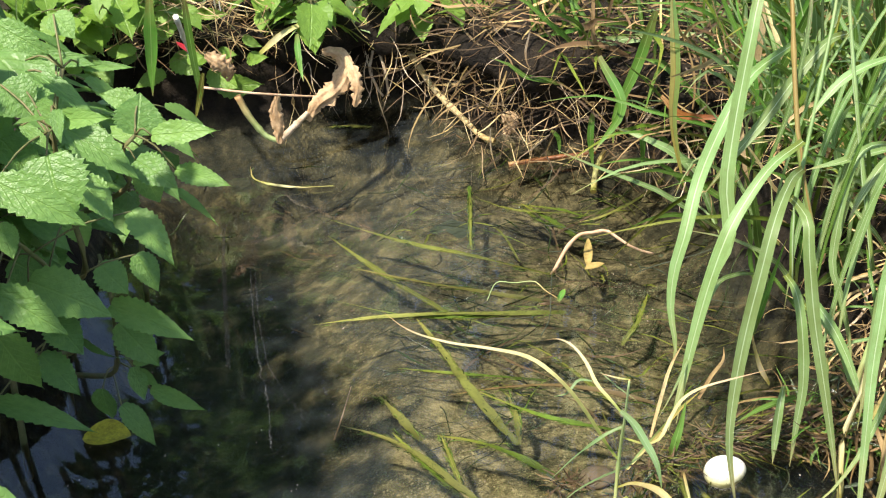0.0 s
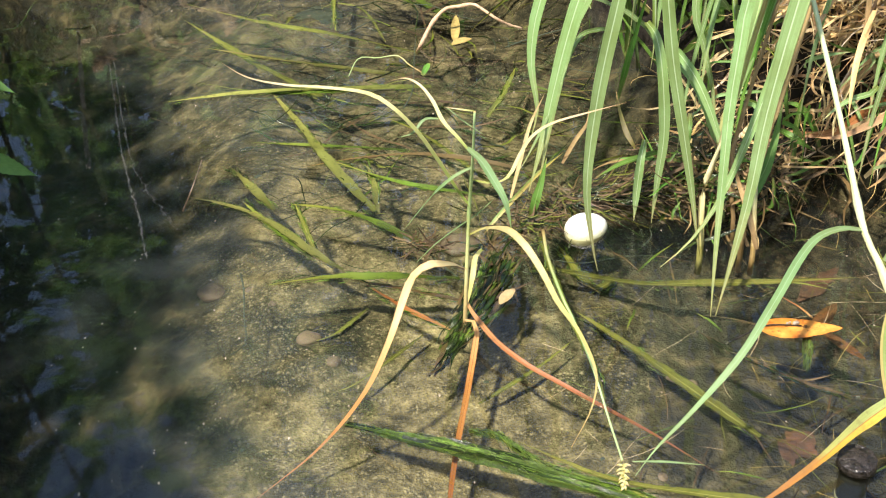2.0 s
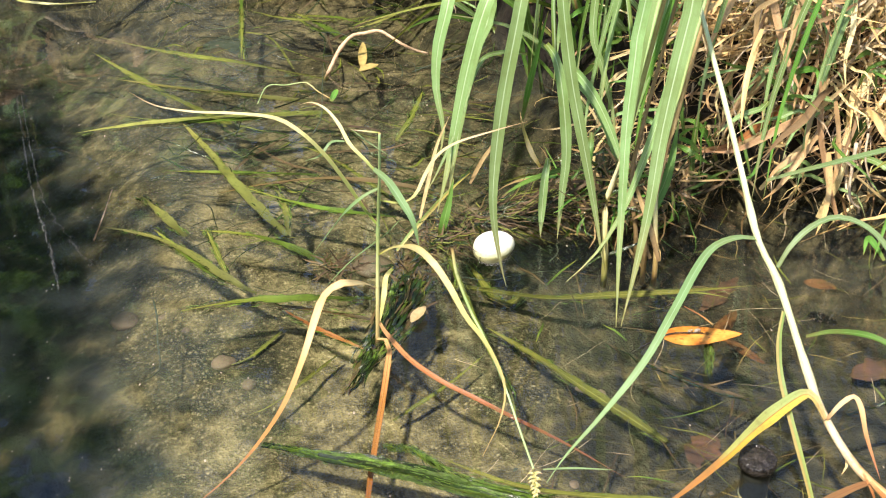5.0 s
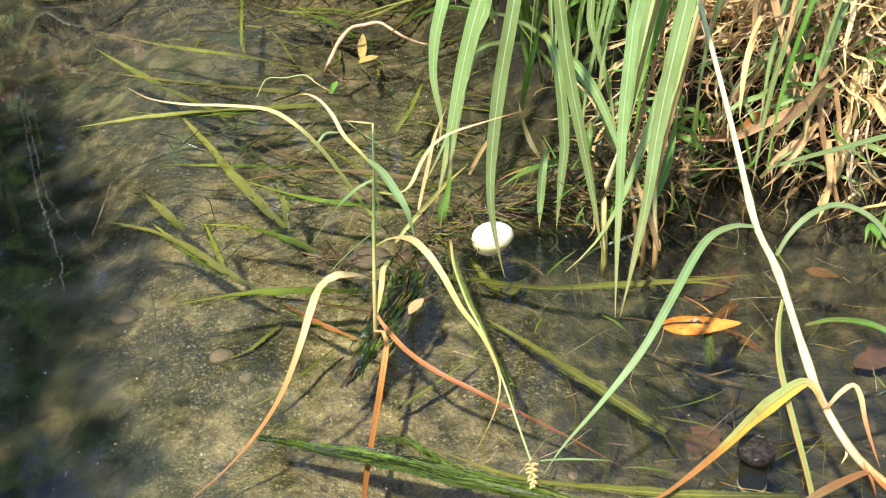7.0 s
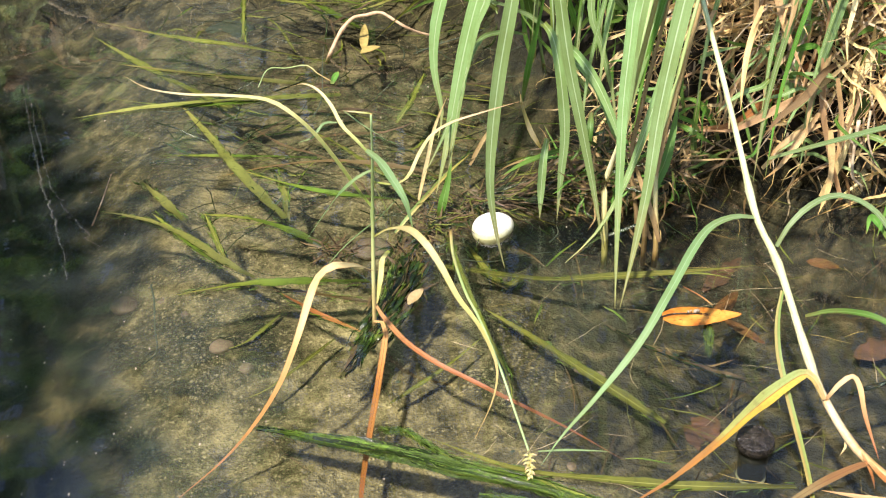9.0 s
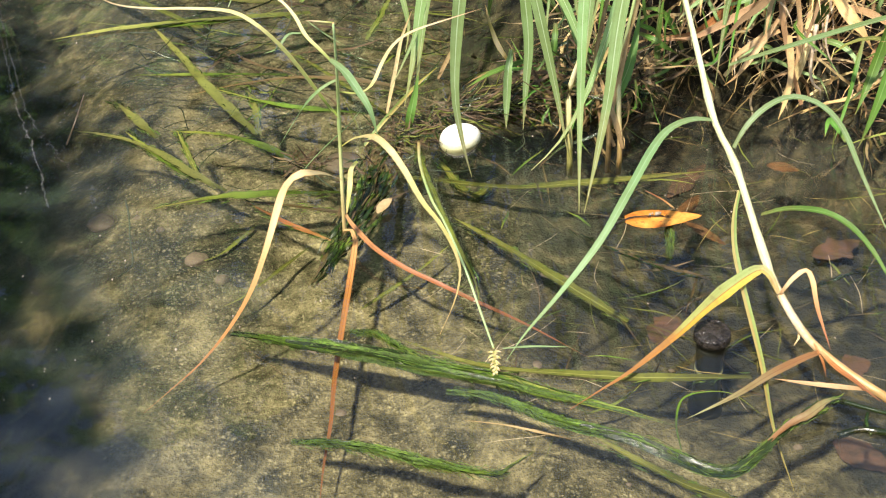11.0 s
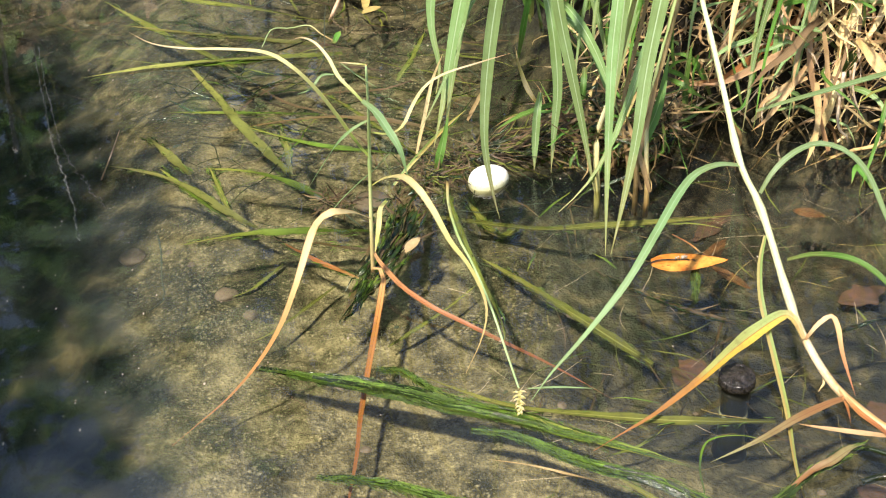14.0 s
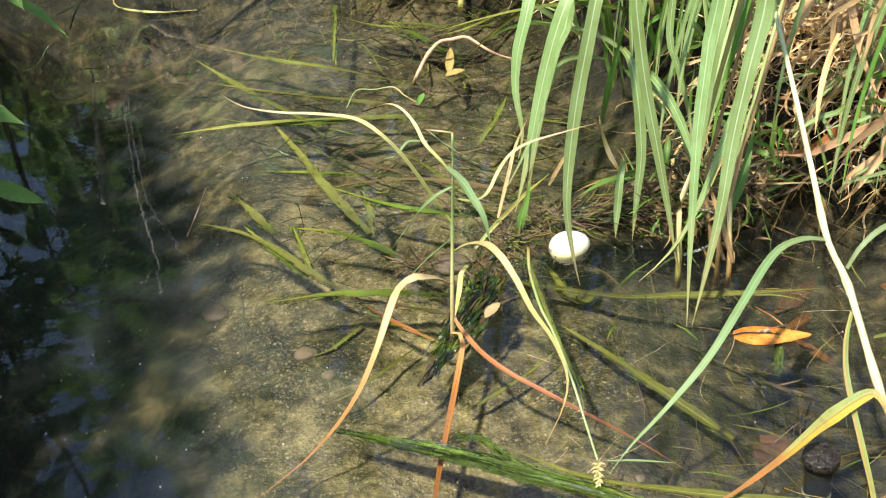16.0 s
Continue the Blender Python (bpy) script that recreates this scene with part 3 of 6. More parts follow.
leaf_on(sedge, [(0.188, 1.014, 0.020), (0.193, 0.987, 0.024), (0.212, 0.946, 0.020), (0.240, 0.916, 0.012), (0.268, 0.897, 0.004), (0.304, 0.872, -0.006), (0.354, 0.841, -0.022), (0.409, 0.806, -0.045)], 0.0058, "rust", label="rust-orange leaf trailing in the water", n=28, peak=0.2)
leaf_on(sedge, [(0.193, 0.975, 0.270), (0.183, 0.975, 0.272), (0.167, 0.995, 0.265)], 0.0022, "pale", n=8)
leaf_on(sedge, [(0.169, 1.001, 0.262), (0.183, 0.986, 0.255), (0.203, 0.972, 0.245)], 0.0016, "blue", n=8)
leaf_on(sedge, [(0.163, 1.018, 0.240), (0.150, 1.027, 0.235), (0.138, 1.020, 0.225), (0.124, 1.022, 0.220)], 0.0032, "blue", n=10)
leaf_on(sedge, [(0.209, 1.060, 0.055), (0.201, 1.053, 0.050), (0.197, 1.046, 0.030), (0.189, 1.026, 0.006)], 0.0061, "arch", n=12)

# the flowering shoot that hangs to the water
spike = thing("flower_spike", (0.305, 0.767, 0.006), "pale bristly flower spike hanging at the water", "flower")
part("stem", tube(bmesh.new(), [(0.289, 1.151, 0.012), (0.275, 1.029, 0.060), (0.272, 0.922, 0.090), (0.282, 0.908, 0.070), (0.294, 0.867, 0.045), (0.302, 0.824, 0.020), (0.306, 0.778, 0.012)], 0.0019, 0.0010, 22, 6), M["stem"], spike)
leaf_on(spike, [(0.315, 0.778, 0.010), (0.343, 0.773, 0.012), (0.380, 0.767, 0.010)], 0.0022, "blue", n=8)
for k in range(26):
    a, h = k * 2.4, k / 26
    c = Vector((0.305, 0.773, 0.012)).lerp(Vector((0.303, 0.752, 0.004)), h)
    d = Vector((math.cos(a) * 0.9, math.sin(a) * 0.6 - 0.3, 0.25 - h * 0.4)) * (0.0085 * (1 - 0.5 * h))
    leaf_on(spike, [c, c + d * 0.6, c + d + Vector((0, 0, -0.002))], 0.0022, "arch" if k % 3 else "pale", name="bract", n=4)

# ---- the pale stalk that leans over the stream ----
cane = thing("leaning_cane_grass", (0.652, 0.663, -0.010), "pale leaning grass stalk with green and rust leaves", "grass plant")
part("stalk", tube(bmesh.new(), [(0.683, 0.637, -0.030), (0.650, 0.660, -0.006), (0.625, 0.690, 0.002), (0.604, 0.737, 0.008), (0.595, 0.798, 0.022), (0.590, 0.839, 0.048), (0.587, 0.918, 0.092), (0.578, 0.963, 0.118), (0.577, 1.028, 0.165), (0.578, 1.099, 0.210), (0.580, 1.204, 0.270)], 0.0046, 0.0025, 40, 9, (0.36, 0.50, 0.62)), M["stalk"], cane, "pale green jointed stalk")
leaf_on(cane, [(0.577, 0.963, 0.118), (0.549, 0.951, 0.130), (0.520, 0.936, 0.132), (0.494, 0.909, 0.128), (0.459, 0.865, 0.115), (0.419, 0.826, 0.085), (0.374, 0.799, 0.050), (0.338, 0.782, 0.022), (0.315, 0.764, 0.006)], 0.0085, "blue", label="blue-green leaf bending down to the water", n=30, peak=0.3)
leaf_on(cane, [(0.591, 0.935, 0.100), (0.604, 0.941, 0.120), (0.627, 0.950, 0.135), (0.656, 0.956, 0.140), (0.678, 0.936, 0.140), (0.690, 0.903, 0.130), (0.692, 0.845, 0.105), (0.701, 0.787, 0.070)], 0.0070, "blue", label="arching blue-green leaf", n=26)
leaf_on(cane, [(0.601, 0.869, 0.060), (0.621, 0.854, 0.075), (0.645, 0.830, 0.085), (0.663, 0.809, 0.082), (0.677, 0.778, 0.070), (0.692, 0.730, 0.040)], 0.0070, "grass", n=22)
leaf_on(cane, [(0.585, 0.894, 0.075), (0.570, 0.864, 0.065), (0.561, 0.833, 0.050), (0.559, 0.802, 0.032), (0.557, 0.763, 0.014), (0.550, 0.712, 0.003), (0.542, 0.655, -0.020), (0.546, 0.605, -0.050)], 0.0062, "twotone", label="yellow-green leaf reaching under water", n=26)
leaf_on(cane, [(0.592, 0.787, 0.024), (0.588, 0.804, 0.034), (0.581, 0.812, 0.036), (0.557, 0.801, 0.035), (0.518, 0.778, 0.030), (0.476, 0.750, 0.022), (0.427, 0.723, 0.012), (0.391, 0.708, 0.006), (0.360, 0.694, 0.002)], 0.0150, "flame", label="folded green leaf streaked orange", n=40, peak=0.32, tip=0.6, base=0.3, fold=0.25)
leaf_on(cane, [(0.594, 0.788, 0.022), (0.605, 0.787, 0.042), (0.616, 0.786, 0.050), (0.617, 0.772, 0.048), (0.614, 0.747, 0.034), (0.616, 0.713, 0.012)], 0.0055, "cream", label="dry folded leaf", n=20)
leaf_on(cane, [(0.614, 0.718, 0.006), (0.595, 0.713, 0.008), (0.556, 0.700, 0.006), (0.512, 0.681, 0.003), (0.460, 0.663, 0.001)], 0.0078, "sere", label="brown leaf lying on the water", n=18, tip=1.2)
leaf_on(cane, [(0.632, 0.664, 0.004), (0.601, 0.675, 0.004), (0.578, 0.685, 0.003), (0.556, 0.697, 0.001)], 0.0050, "tanleaf", n=12)
leaf_on(cane, [(0.607, 0.715, 0.010), (0.612, 0.692, 0.010), (0.622, 0.675, 0.008), (0.637, 0.647, 0.004)], 0.0055, "rust", label="torn rust-brown sheath", n=12)
leaf_on(cane, [(0.605, 0.726, 0.012), (0.607, 0.707, 0.004), (0.603, 0.689, 0.002)], 0.0030, "rust", n=8)
leaf_on(cane, [(0.599, 0.776, 0.014), (0.601, 0.749, 0.004), (0.590, 0.735, 0.002)], 0.0037, "straw", n=8)

solo("grass_blade", ribbon(bmesh.new(), [(0.662, 1.140, 0.075), (0.687, 1.120, 0.095), (0.724, 1.088, 0.125), (0.758, 1.055, 0.155), (0.788, 1.019, 0.185), (0.828, 0.968, 0.225)], 0.0095, n=20, peak=0.6), M["blue"], "blue-green grass blade reaching over the stream", "grass blade")

# ---- the reed clump at the water's edge ----
reeds = thing("reed_clump", (0.53, 1.16, 0), "clump of broad green reed leaves drooping to water", "reed")


def reed(pts, width, mat="reed", reach=True, **kw):
    """A drooping leaf, given from its tip up; it goes on over its arch to the stem."""
    p = [Vector(q) for q in pts][::-1]
    if reach:
        e = Vector((random.uniform(0.02, 0.05), random.uniform(0.01, 0.05), random.uniform(0.08, 0.13)))
        p = [p[0] + e + Vector((random.uniform(0.05, 0.16), random.uniform(0.0, 0.06), random.uniform(-0.03, 0.10))), p[0] + e, *p]
    kw.setdefault("n", 26)
    kw.setdefault("peak", 0.45)
    kw.setdefault("normal", (random.uniform(-0.55, 0.0), -0.9, 0.6))
    return leaf_on(reeds, p, width * 0.9, mat, twist=random.uniform(-0.25, 0.25), **kw)


reed([(0.296, 1.300, 0.051), (0.302, 1.300, 0.088), (0.295, 1.310, 0.142), (0.299, 1.320, 0.189), (0.312, 1.330, 0.235)] + [(0.335, 1.370, 0.295), (0.371, 1.400, 0.363), (0.406, 1.430, 0.402), (0.466, 1.470, 0.425)], 0.0185, reach=False)
reed([(0.282, 1.220, 0.021), (0.297, 1.230, 0.077), (0.310, 1.240, 0.138), (0.326, 1.250, 0.205), (0.344, 1.260, 0.261)] + [(0.365, 1.280, 0.292), (0.404, 1.310, 0.331), (0.448, 1.340, 0.348)], 0.0180, reach=False)
reed([(0.300, 1.260, 0.002), (0.310, 1.270, 0.060), (0.325, 1.280, 0.139), (0.342, 1.290, 0.206), (0.359, 1.300, 0.243)] + [(0.356, 1.320, 0.303), (0.364, 1.340, 0.359), (0.375, 1.360, 0.415), (0.387, 1.380, 0.470), (0.402, 1.410, 0.514), (0.436, 1.450, 0.549)], 0.0190, reach=False)
reed([(0.342, 1.090, -0.006), (0.335, 1.095, 0.028), (0.327, 1.100, 0.090), (0.330, 1.110, 0.149), (0.340, 1.120, 0.224), (0.354, 1.130, 0.296), (0.363, 1.140, 0.334)] + [(0.378, 1.170, 0.350), (0.403, 1.220, 0.357), (0.432, 1.280, 0.340)], 0.0165, reach=False)
reed([(0.399, 1.170, 0.004), (0.401, 1.175, 0.043), (0.404, 1.180, 0.079), (0.412, 1.200, 0.095)], 0.0110, reach=False)
reed([(0.420, 1.170, -0.001), (0.424, 1.175, 0.056), (0.428, 1.180, 0.114), (0.423, 1.190, 0.182), (0.418, 1.210, 0.218), (0.416, 1.250, 0.218)], 0.0136, reach=False)
reed([(0.461, 1.110, -0.001), (0.449, 1.120, 0.072), (0.433, 1.130, 0.155), (0.419, 1.140, 0.227), (0.409, 1.150, 0.301), (0.407, 1.160, 0.335)] + [(0.406, 1.200, 0.336), (0.413, 1.250, 0.319)], 0.0150, reach=False)
reed([(0.447, 1.000, -0.009), (0.450, 1.020, 0.069), (0.454, 1.040, 0.148), (0.459, 1.060, 0.210), (0.468, 1.080, 0.264), (0.479, 1.100, 0.316)], 0.0145)
reed([(0.410, 1.080, 0.001), (0.442, 1.085, 0.030), (0.470, 1.090, 0.076), (0.492, 1.100, 0.130), (0.516, 1.120, 0.187), (0.539, 1.140, 0.250), (0.558, 1.160, 0.285)], 0.0128)
reed([(0.456, 1.010, -0.016), (0.472, 1.030, 0.037), (0.489, 1.050, 0.110), (0.501, 1.070, 0.181), (0.517, 1.090, 0.249), (0.534, 1.110, 0.308)], 0.0198)
reed([(0.510, 1.220, 0.044), (0.496, 1.220, 0.093), (0.481, 1.230, 0.134), (0.464, 1.250, 0.157), (0.451, 1.280, 0.157)], 0.0132, reach=False)
reed([(0.511, 1.250, 0.059), (0.505, 1.260, 0.117), (0.490, 1.270, 0.177), (0.479, 1.280, 0.228)], 0.0106)
reed([(0.505, 1.200, 0.080), (0.516, 1.210, 0.141), (0.532, 1.220, 0.200), (0.550, 1.230, 0.257)], 0.0194)
reed([(0.487, 1.150, 0.064), (0.494, 1.160, 0.147), (0.501, 1.170, 0.219), (0.512, 1.180, 0.281)], 0.0158)
reed([(0.260, 1.180, 0.068), (0.279, 1.200, 0.088), (0.306, 1.240, 0.116), (0.344, 1.300, 0.172), (0.379, 1.340, 0.169), (0.423, 1.380, 0.145)], 0.0066, reach=False)
reed([(0.471, 1.240, 0.028), (0.477, 1.250, 0.070), (0.483, 1.270, 0.086)], 0.0097, "grass", reach=False)
reed([(0.351, 1.170, 0.067), (0.385, 1.190, 0.071), (0.427, 1.210, 0.070), (0.452, 1.240, 0.055)], 0.0088, "grass", reach=False, normal=(0, -0.3, 1))
reed([(0.351, 1.420, 0.243), (0.387, 1.420, 0.297), (0.425, 1.440, 0.333), (0.468, 1.460, 0.384), (0.508, 1.480, 0.420), (0.539, 1.500, 0.423)], 0.0160, reach=False)
reed([(0.463, 1.380, 0.356), (0.481, 1.390, 0.377), (0.505, 1.400, 0.398), (0.534, 1.410, 0.411), (0.577, 1.420, 0.421)], 0.0130, reach=False, normal=(0, -0.5, 1))
reed([(0.454, 1.340, 0.310), (0.497, 1.360, 0.308), (0.537, 1.380, 0.308), (0.585, 1.400, 0.308)], 0.0130, reach=False, normal=(0, -0.5, 1))
reed([(0.498, 1.300, 0.260), (0.521, 1.320, 0.288), (0.545, 1.340, 0.311), (0.576, 1.360, 0.326)], 0.0120, reach=False)
reed([(0.502, 1.160, 0.070), (0.481, 1.180, 0.133), (0.466, 1.200, 0.167), (0.453, 1.230, 0.184), (0.451, 1.280, 0.174)], 0.0120, reach=False)
reed([(0.395, 1.360, 0.251), (0.417, 1.370, 0.307), (0.446, 1.400, 0.371), (0.470, 1.440, 0.446), (0.482, 1.480, 0.504)], 0.0070, "grass", reach=False)
for pts, r, m in (([(0.470, 1.330, 0.224), (0.454, 1.360, 0.309), (0.450, 1.400, 0.389), (0.453, 1.460, 0.483), (0.459, 1.520, 0.550)], 0.0036, "twotone"), ([(0.439, 1.300, 0.178), (0.439, 1.320, 0.261), (0.458, 1.360, 0.324), (0.498, 1.440, 0.445), (0.522, 1.500, 0.511)], 0.0030, "reed"),
                  ([(0.529, 1.280, 0.201), (0.524, 1.330, 0.290), (0.520, 1.400, 0.401), (0.522, 1.480, 0.516)], 0.0030, "reed")):
    part("stalk", tube(bmesh.new(), pts, r, r * 0.7, 20, 7, (0.3, 0.6)), M[m], reeds)
for k in range(26):
    x, y = random.uniform(0.44, 0.78), random.uniform(1.14, 1.5)
    z = random.uniform(0.02, 0.16)
    q = Vector((x, y, z))
    reed([q, q + Vector((0.015, 0.02, 0.12)), q + Vector((0.05, 0.03, 0.26)), q + Vector((0.11, 0.05, 0.36))], random.uniform(0.004, 0.010), random.choice(("reed", "grass", "reed", "blue")), reach=False)
# stalk bases, yellow and brown where they enter the water
for base, top, r, m in (((0.513, 1.117, 0.000), (0.547, 1.170, 0.115), 0.0034, "dead"), ((0.525, 1.111, 0.000), (0.561, 1.200, 0.142), 0.0034, "stem"), ((0.466, 1.119, 0.000), (0.490, 1.160, 0.119), 0.004, "arch"),
                        ((0.515, 1.159, -0.000), (0.521, 1.190, 0.136), 0.0030, "dead"), ((0.512, 1.212, 0.000), (0.514, 1.210, 0.163), 0.004, "stem")):
    b, t = Vector(base), Vector(top)
    part("stalk", tube(bmesh.new(), [b + Vector((0, 0, -0.04)), b, b.lerp(t, 0.5) + Vector((-0.01, 0, 0)), t, t + Vector((0.06, 0.06, 0.2))], r, r * 0.6, 16), M[m], reeds)
for pts, w, m in (([(0.518, 1.110, -0.000), (0.515, 1.128, 0.020), (0.535, 1.154, 0.080), (0.549, 1.169, 0.130)], 0.007, "dead"), ([(0.526, 1.103, 0.000), (0.520, 1.124, 0.030), (0.512, 1.153, 0.060), (0.501, 1.143, 0.090)], 0.007, "dead"),
                  ([(0.515, 1.135, 0.000), (0.525, 1.145, 0.040), (0.548, 1.164, 0.080), (0.571, 1.207, 0.130)], 0.013, "grass"), ([(0.518, 1.184, 0.000), (0.504, 1.171, 0.050), (0.532, 1.186, 0.100)], 0.010, "arch")):
    leaf_on(reeds, pts, w, m, normal=(0, -1, 0.5), n=12)

# grass leaves at the bank that show singly
for pts, w, m, lab in (
        ([(0.338, 1.313, 0.000), (0.356, 1.333, 0.020), (0.372, 1.339, 0.040), (0.377, 1.358, 0.050)], 0.006, "dead", "folded orange-brown grass leaf at the water"),
        ([(0.226, 1.175, 0.000), (0.257, 1.200, 0.020), (0.299, 1.248, 0.030), (0.333, 1.282, 0.035)], 0.0055, "twotone", "yellow-green grass leaf leaning from the water"),
        ([(0.436, 1.339, 0.000), (0.421, 1.333, 0.030), (0.411, 1.333, 0.060), (0.409, 1.350, 0.080)], 0.007, "arch", "yellow stem of a drowned grass"),
        ([(0.416, 1.374, 0.050), (0.420, 1.347, 0.120), (0.427, 1.333, 0.180), (0.433, 1.317, 0.230)], 0.008, "grass", "upright green grass leaf"),
        ([(0.279, 1.190, 0.000), (0.287, 1.192, 0.030), (0.301, 1.214, 0.070)], 0.010, "grass", "green grass leaf at the water"),
        ([(0.259, 1.210, 0.020), (0.274, 1.236, 0.060), (0.286, 1.245, 0.100), (0.300, 1.239, 0.140)], 0.005, "straw", "thin dry grass leaf at the water"),
        ([(0.636, 1.189, 0.050), (0.659, 1.178, 0.060), (0.674, 1.191, 0.090), (0.683, 1.195, 0.140)], 0.004, "grass", "thin green grass leaf by the water"),
        ([(0.676, 1.213, 0.030), (0.671, 1.243, 0.070), (0.660, 1.259, 0.110)], 0.004, "grass", "thin green grass leaf by the water"),
        ([(0.655, 1.277, 0.020), (0.638, 1.283, 0.060), (0.619, 1.287, 0.080), (0.591, 1.292, 0.080)], 0.009, "grass", "arching green grass leaf"),
        ([(0.618, 1.265, 0.010), (0.618, 1.275, 0.050), (0.626, 1.285, 0.100)], 0.009, "grass", "hanging green grass leaf"),
        ([(0.595, 1.287, 0.050), (0.610, 1.262, 0.050), (0.641, 1.255, 0.030)], 0.009, "grass", "short green grass leaf at the water"),
        ([(0.663, 1.248, 0.060), (0.693, 1.224, 0.090), (0.734, 1.198, 0.130), (0.765, 1.166, 0.190)], 0.009, "straw", "long orange dead grass leaf"),
        ([(0.605, 1.291, 0.040), (0.655, 1.264, 0.050), (0.693, 1.257, 0.080), (0.751, 1.232, 0.160), (0.774, 1.220, 0.200)], 0.010, "rust", "long rust-coloured dead grass leaf"),
        ([(0.768, 1.152, 0.000), (0.751, 1.175, 0.060), (0.742, 1.194, 0.120), (0.746, 1.216, 0.190), (0.742, 1.217, 0.260)], 0.009, "tanleaf", "brown upright dead leaf at the bank"),
        ([(0.747, 1.162, 0.000), (0.769, 1.179, 0.040), (0.787, 1.203, 0.080), (0.791, 1.224, 0.130)], 0.014, "straw", "dry hanging leaf at the bank"),
        ([(0.686, 1.208, 0.020), (0.728, 1.225, 0.050), (0.762, 1.229, 0.080), (0.794, 1.239, 0.130)], 0.009, "straw", "dry straw leaf on the bank"),
        ([(0.716, 1.227, 0.090), (0.726, 1.247, 0.140), (0.732, 1.250, 0.190), (0.727, 1.235, 0.240)], 0.018, "reed", "broad green grass leaf on the bank"),
        ([(0.780, 1.201, 0.120), (0.807, 1.227, 0.150), (0.803, 1.214, 0.200)], 0.018, "straw", "broad tan dead leaf"),
        ([(0.748, 1.200, 0.132), (0.706, 1.190, 0.121), (0.668, 1.180, 0.111), (0.627, 1.170, 0.101), (0.599, 1.170, 0.103)], 0.010, "tanleaf", "long tan dead grass leaf across the bank"),
        ([(0.725, 1.160, 0.119), (0.696, 1.150, 0.082), (0.675, 1.140, 0.062), (0.659, 1.140, 0.048)], 0.008, "tanleaf", "tan dead leaf sloping to the water"),
        ([(0.729, 1.160, 0.103), (0.706, 1.160, 0.094), (0.676, 1.150, 0.084), (0.666, 1.150, 0.064)], 0.008, "tanleaf", "tan dead leaf sloping to the water"),
        ([(0.745, 1.170, 0.157), (0.752, 1.160, 0.110), (0.752, 1.150, 0.069), (0.745, 1.150, 0.046)], 0.008, "tanleaf", "tan dead leaf hanging from the bank"),
        ([(0.732, 1.140, 0.107), (0.735, 1.130, 0.067), (0.731, 1.120, 0.034), (0.720, 1.110, 0.011)], 0.010, "tanleaf", "tan dead leaf hanging into the water"),
        ([(0.793, 1.180, 0.136), (0.809, 1.160, 0.118), (0.829, 1.150, 0.094), (0.847, 1.150, 0.068)], 0.016, "tanleaf", "broad tan dead leaf on the bank"),
        ([(0.806, 1.170, 0.121), (0.839, 1.160, 0.113), (0.867, 1.150, 0.095), (0.888, 1.140, 0.074)], 0.009, "tanleaf", "tan dead leaf on the bank"),
        ([(0.865, 1.080, 0.145), (0.821, 1.050, 0.122), (0.798, 1.030, 0.070), (0.779, 1.020, 0.018)], 0.013, "grass", "broad green grass leaf bending to the water"),
        ([(0.855, 1.120, 0.162), (0.832, 1.100, 0.116), (0.811, 1.080, 0.070), (0.790, 1.060, 0.038)], 0.015, "grass", "broad green grass leaf bending to the water"),
        ([(0.816, 1.120, 0.100), (0.782, 1.070, 0.049), (0.765, 1.050, 0.012)], 0.006, "grass", "thin green grass leaf bending to the water"),
        ([(0.794, 1.240, 0.127), (0.808, 1.230, 0.091), (0.797, 1.220, 0.054)], 0.030, "grass", "broad bright green leaf behind the straw"),
        ([(0.786, 1.062, 0.000), (0.772, 1.082, 0.020), (0.759, 1.063, 0.010)], 0.008, "grass", "short green grass leaf at the water")):
    solo("grass_blade", ribbon(bmesh.new(), pts, w, normal=(0.1, -0.8, 0.7), n=14, wave=0.3), M[m], lab, "grass blade")
for pts, r in (([(0.798, 1.218, 0.090), (0.795, 1.209, 0.060), (0.791, 1.192, 0.030), (0.786, 1.169, 0.020), (0.792, 1.163, 0.015)], 0.0026), ([(0.797, 1.189, 0.090), (0.808, 1.196, 0.050), (0.823, 1.186, 0.020)], 0.0014),
               ([(0.754, 1.120, 0.128), (0.752, 1.115, 0.096), (0.752, 1.110, 0.068), (0.759, 1.110, 0.052), (0.766, 1.110, 0.049), (0.769, 1.110, 0.038)], 0.0024), ([(0.766, 1.120, 0.139), (0.765, 1.115, 0.113), (0.771, 1.110, 0.090), (0.783, 1.110, 0.068)], 0.0016)):
    solo("root", tube(bmesh.new(), pts, r, r * 0.5, 12, 6), M["root"], "pale bare root hanging from the bank", "root")

# ---- things afloat and sunk ----
def egg():
    bm = bmesh.new()
    bmesh.ops.create_uvsphere(bm, u_segments=40, v_segments=24, radius=1.0)
    for v in bm.verts:
        k = 1 - 0.10 * v.co.x
        v.co = Vector((v.co.x * 0.0258, v.co.y * 0.0205 * k, v.co.z * 0.0185 * k)) * (1 + 0.012 * noise.noise(v.co * 2.5))
    for f in bm.faces:
        f.smooth = True
    bm.transform(Matrix.Translation((0.341, 1.162, 0.002)) @ pose(0, 0, 0, 0, -6, 12))
    return solo("egg", bm, M["shell"], "white stained egg floating half sunk beside reeds", "egg")


egg()


def lathe(profile, sides=40):
    bm = bmesh.new()
    rings = [[bm.verts.new((r * math.cos(t), r * math.sin(t), z)) for t in (2 * math.pi * i / sides for i in range(sides))] for r, z in profile]
    for a, b in zip(rings, rings[1:]):
        for i in range(sides):
            f = bm.faces.new((a[i], a[(i + 1) % sides], b[(i + 1) % sides], b[i]))
            f.smooth = True
    bm.faces.new(rings[0][::-1])
    bm.faces.new(rings[-1])
    return bm


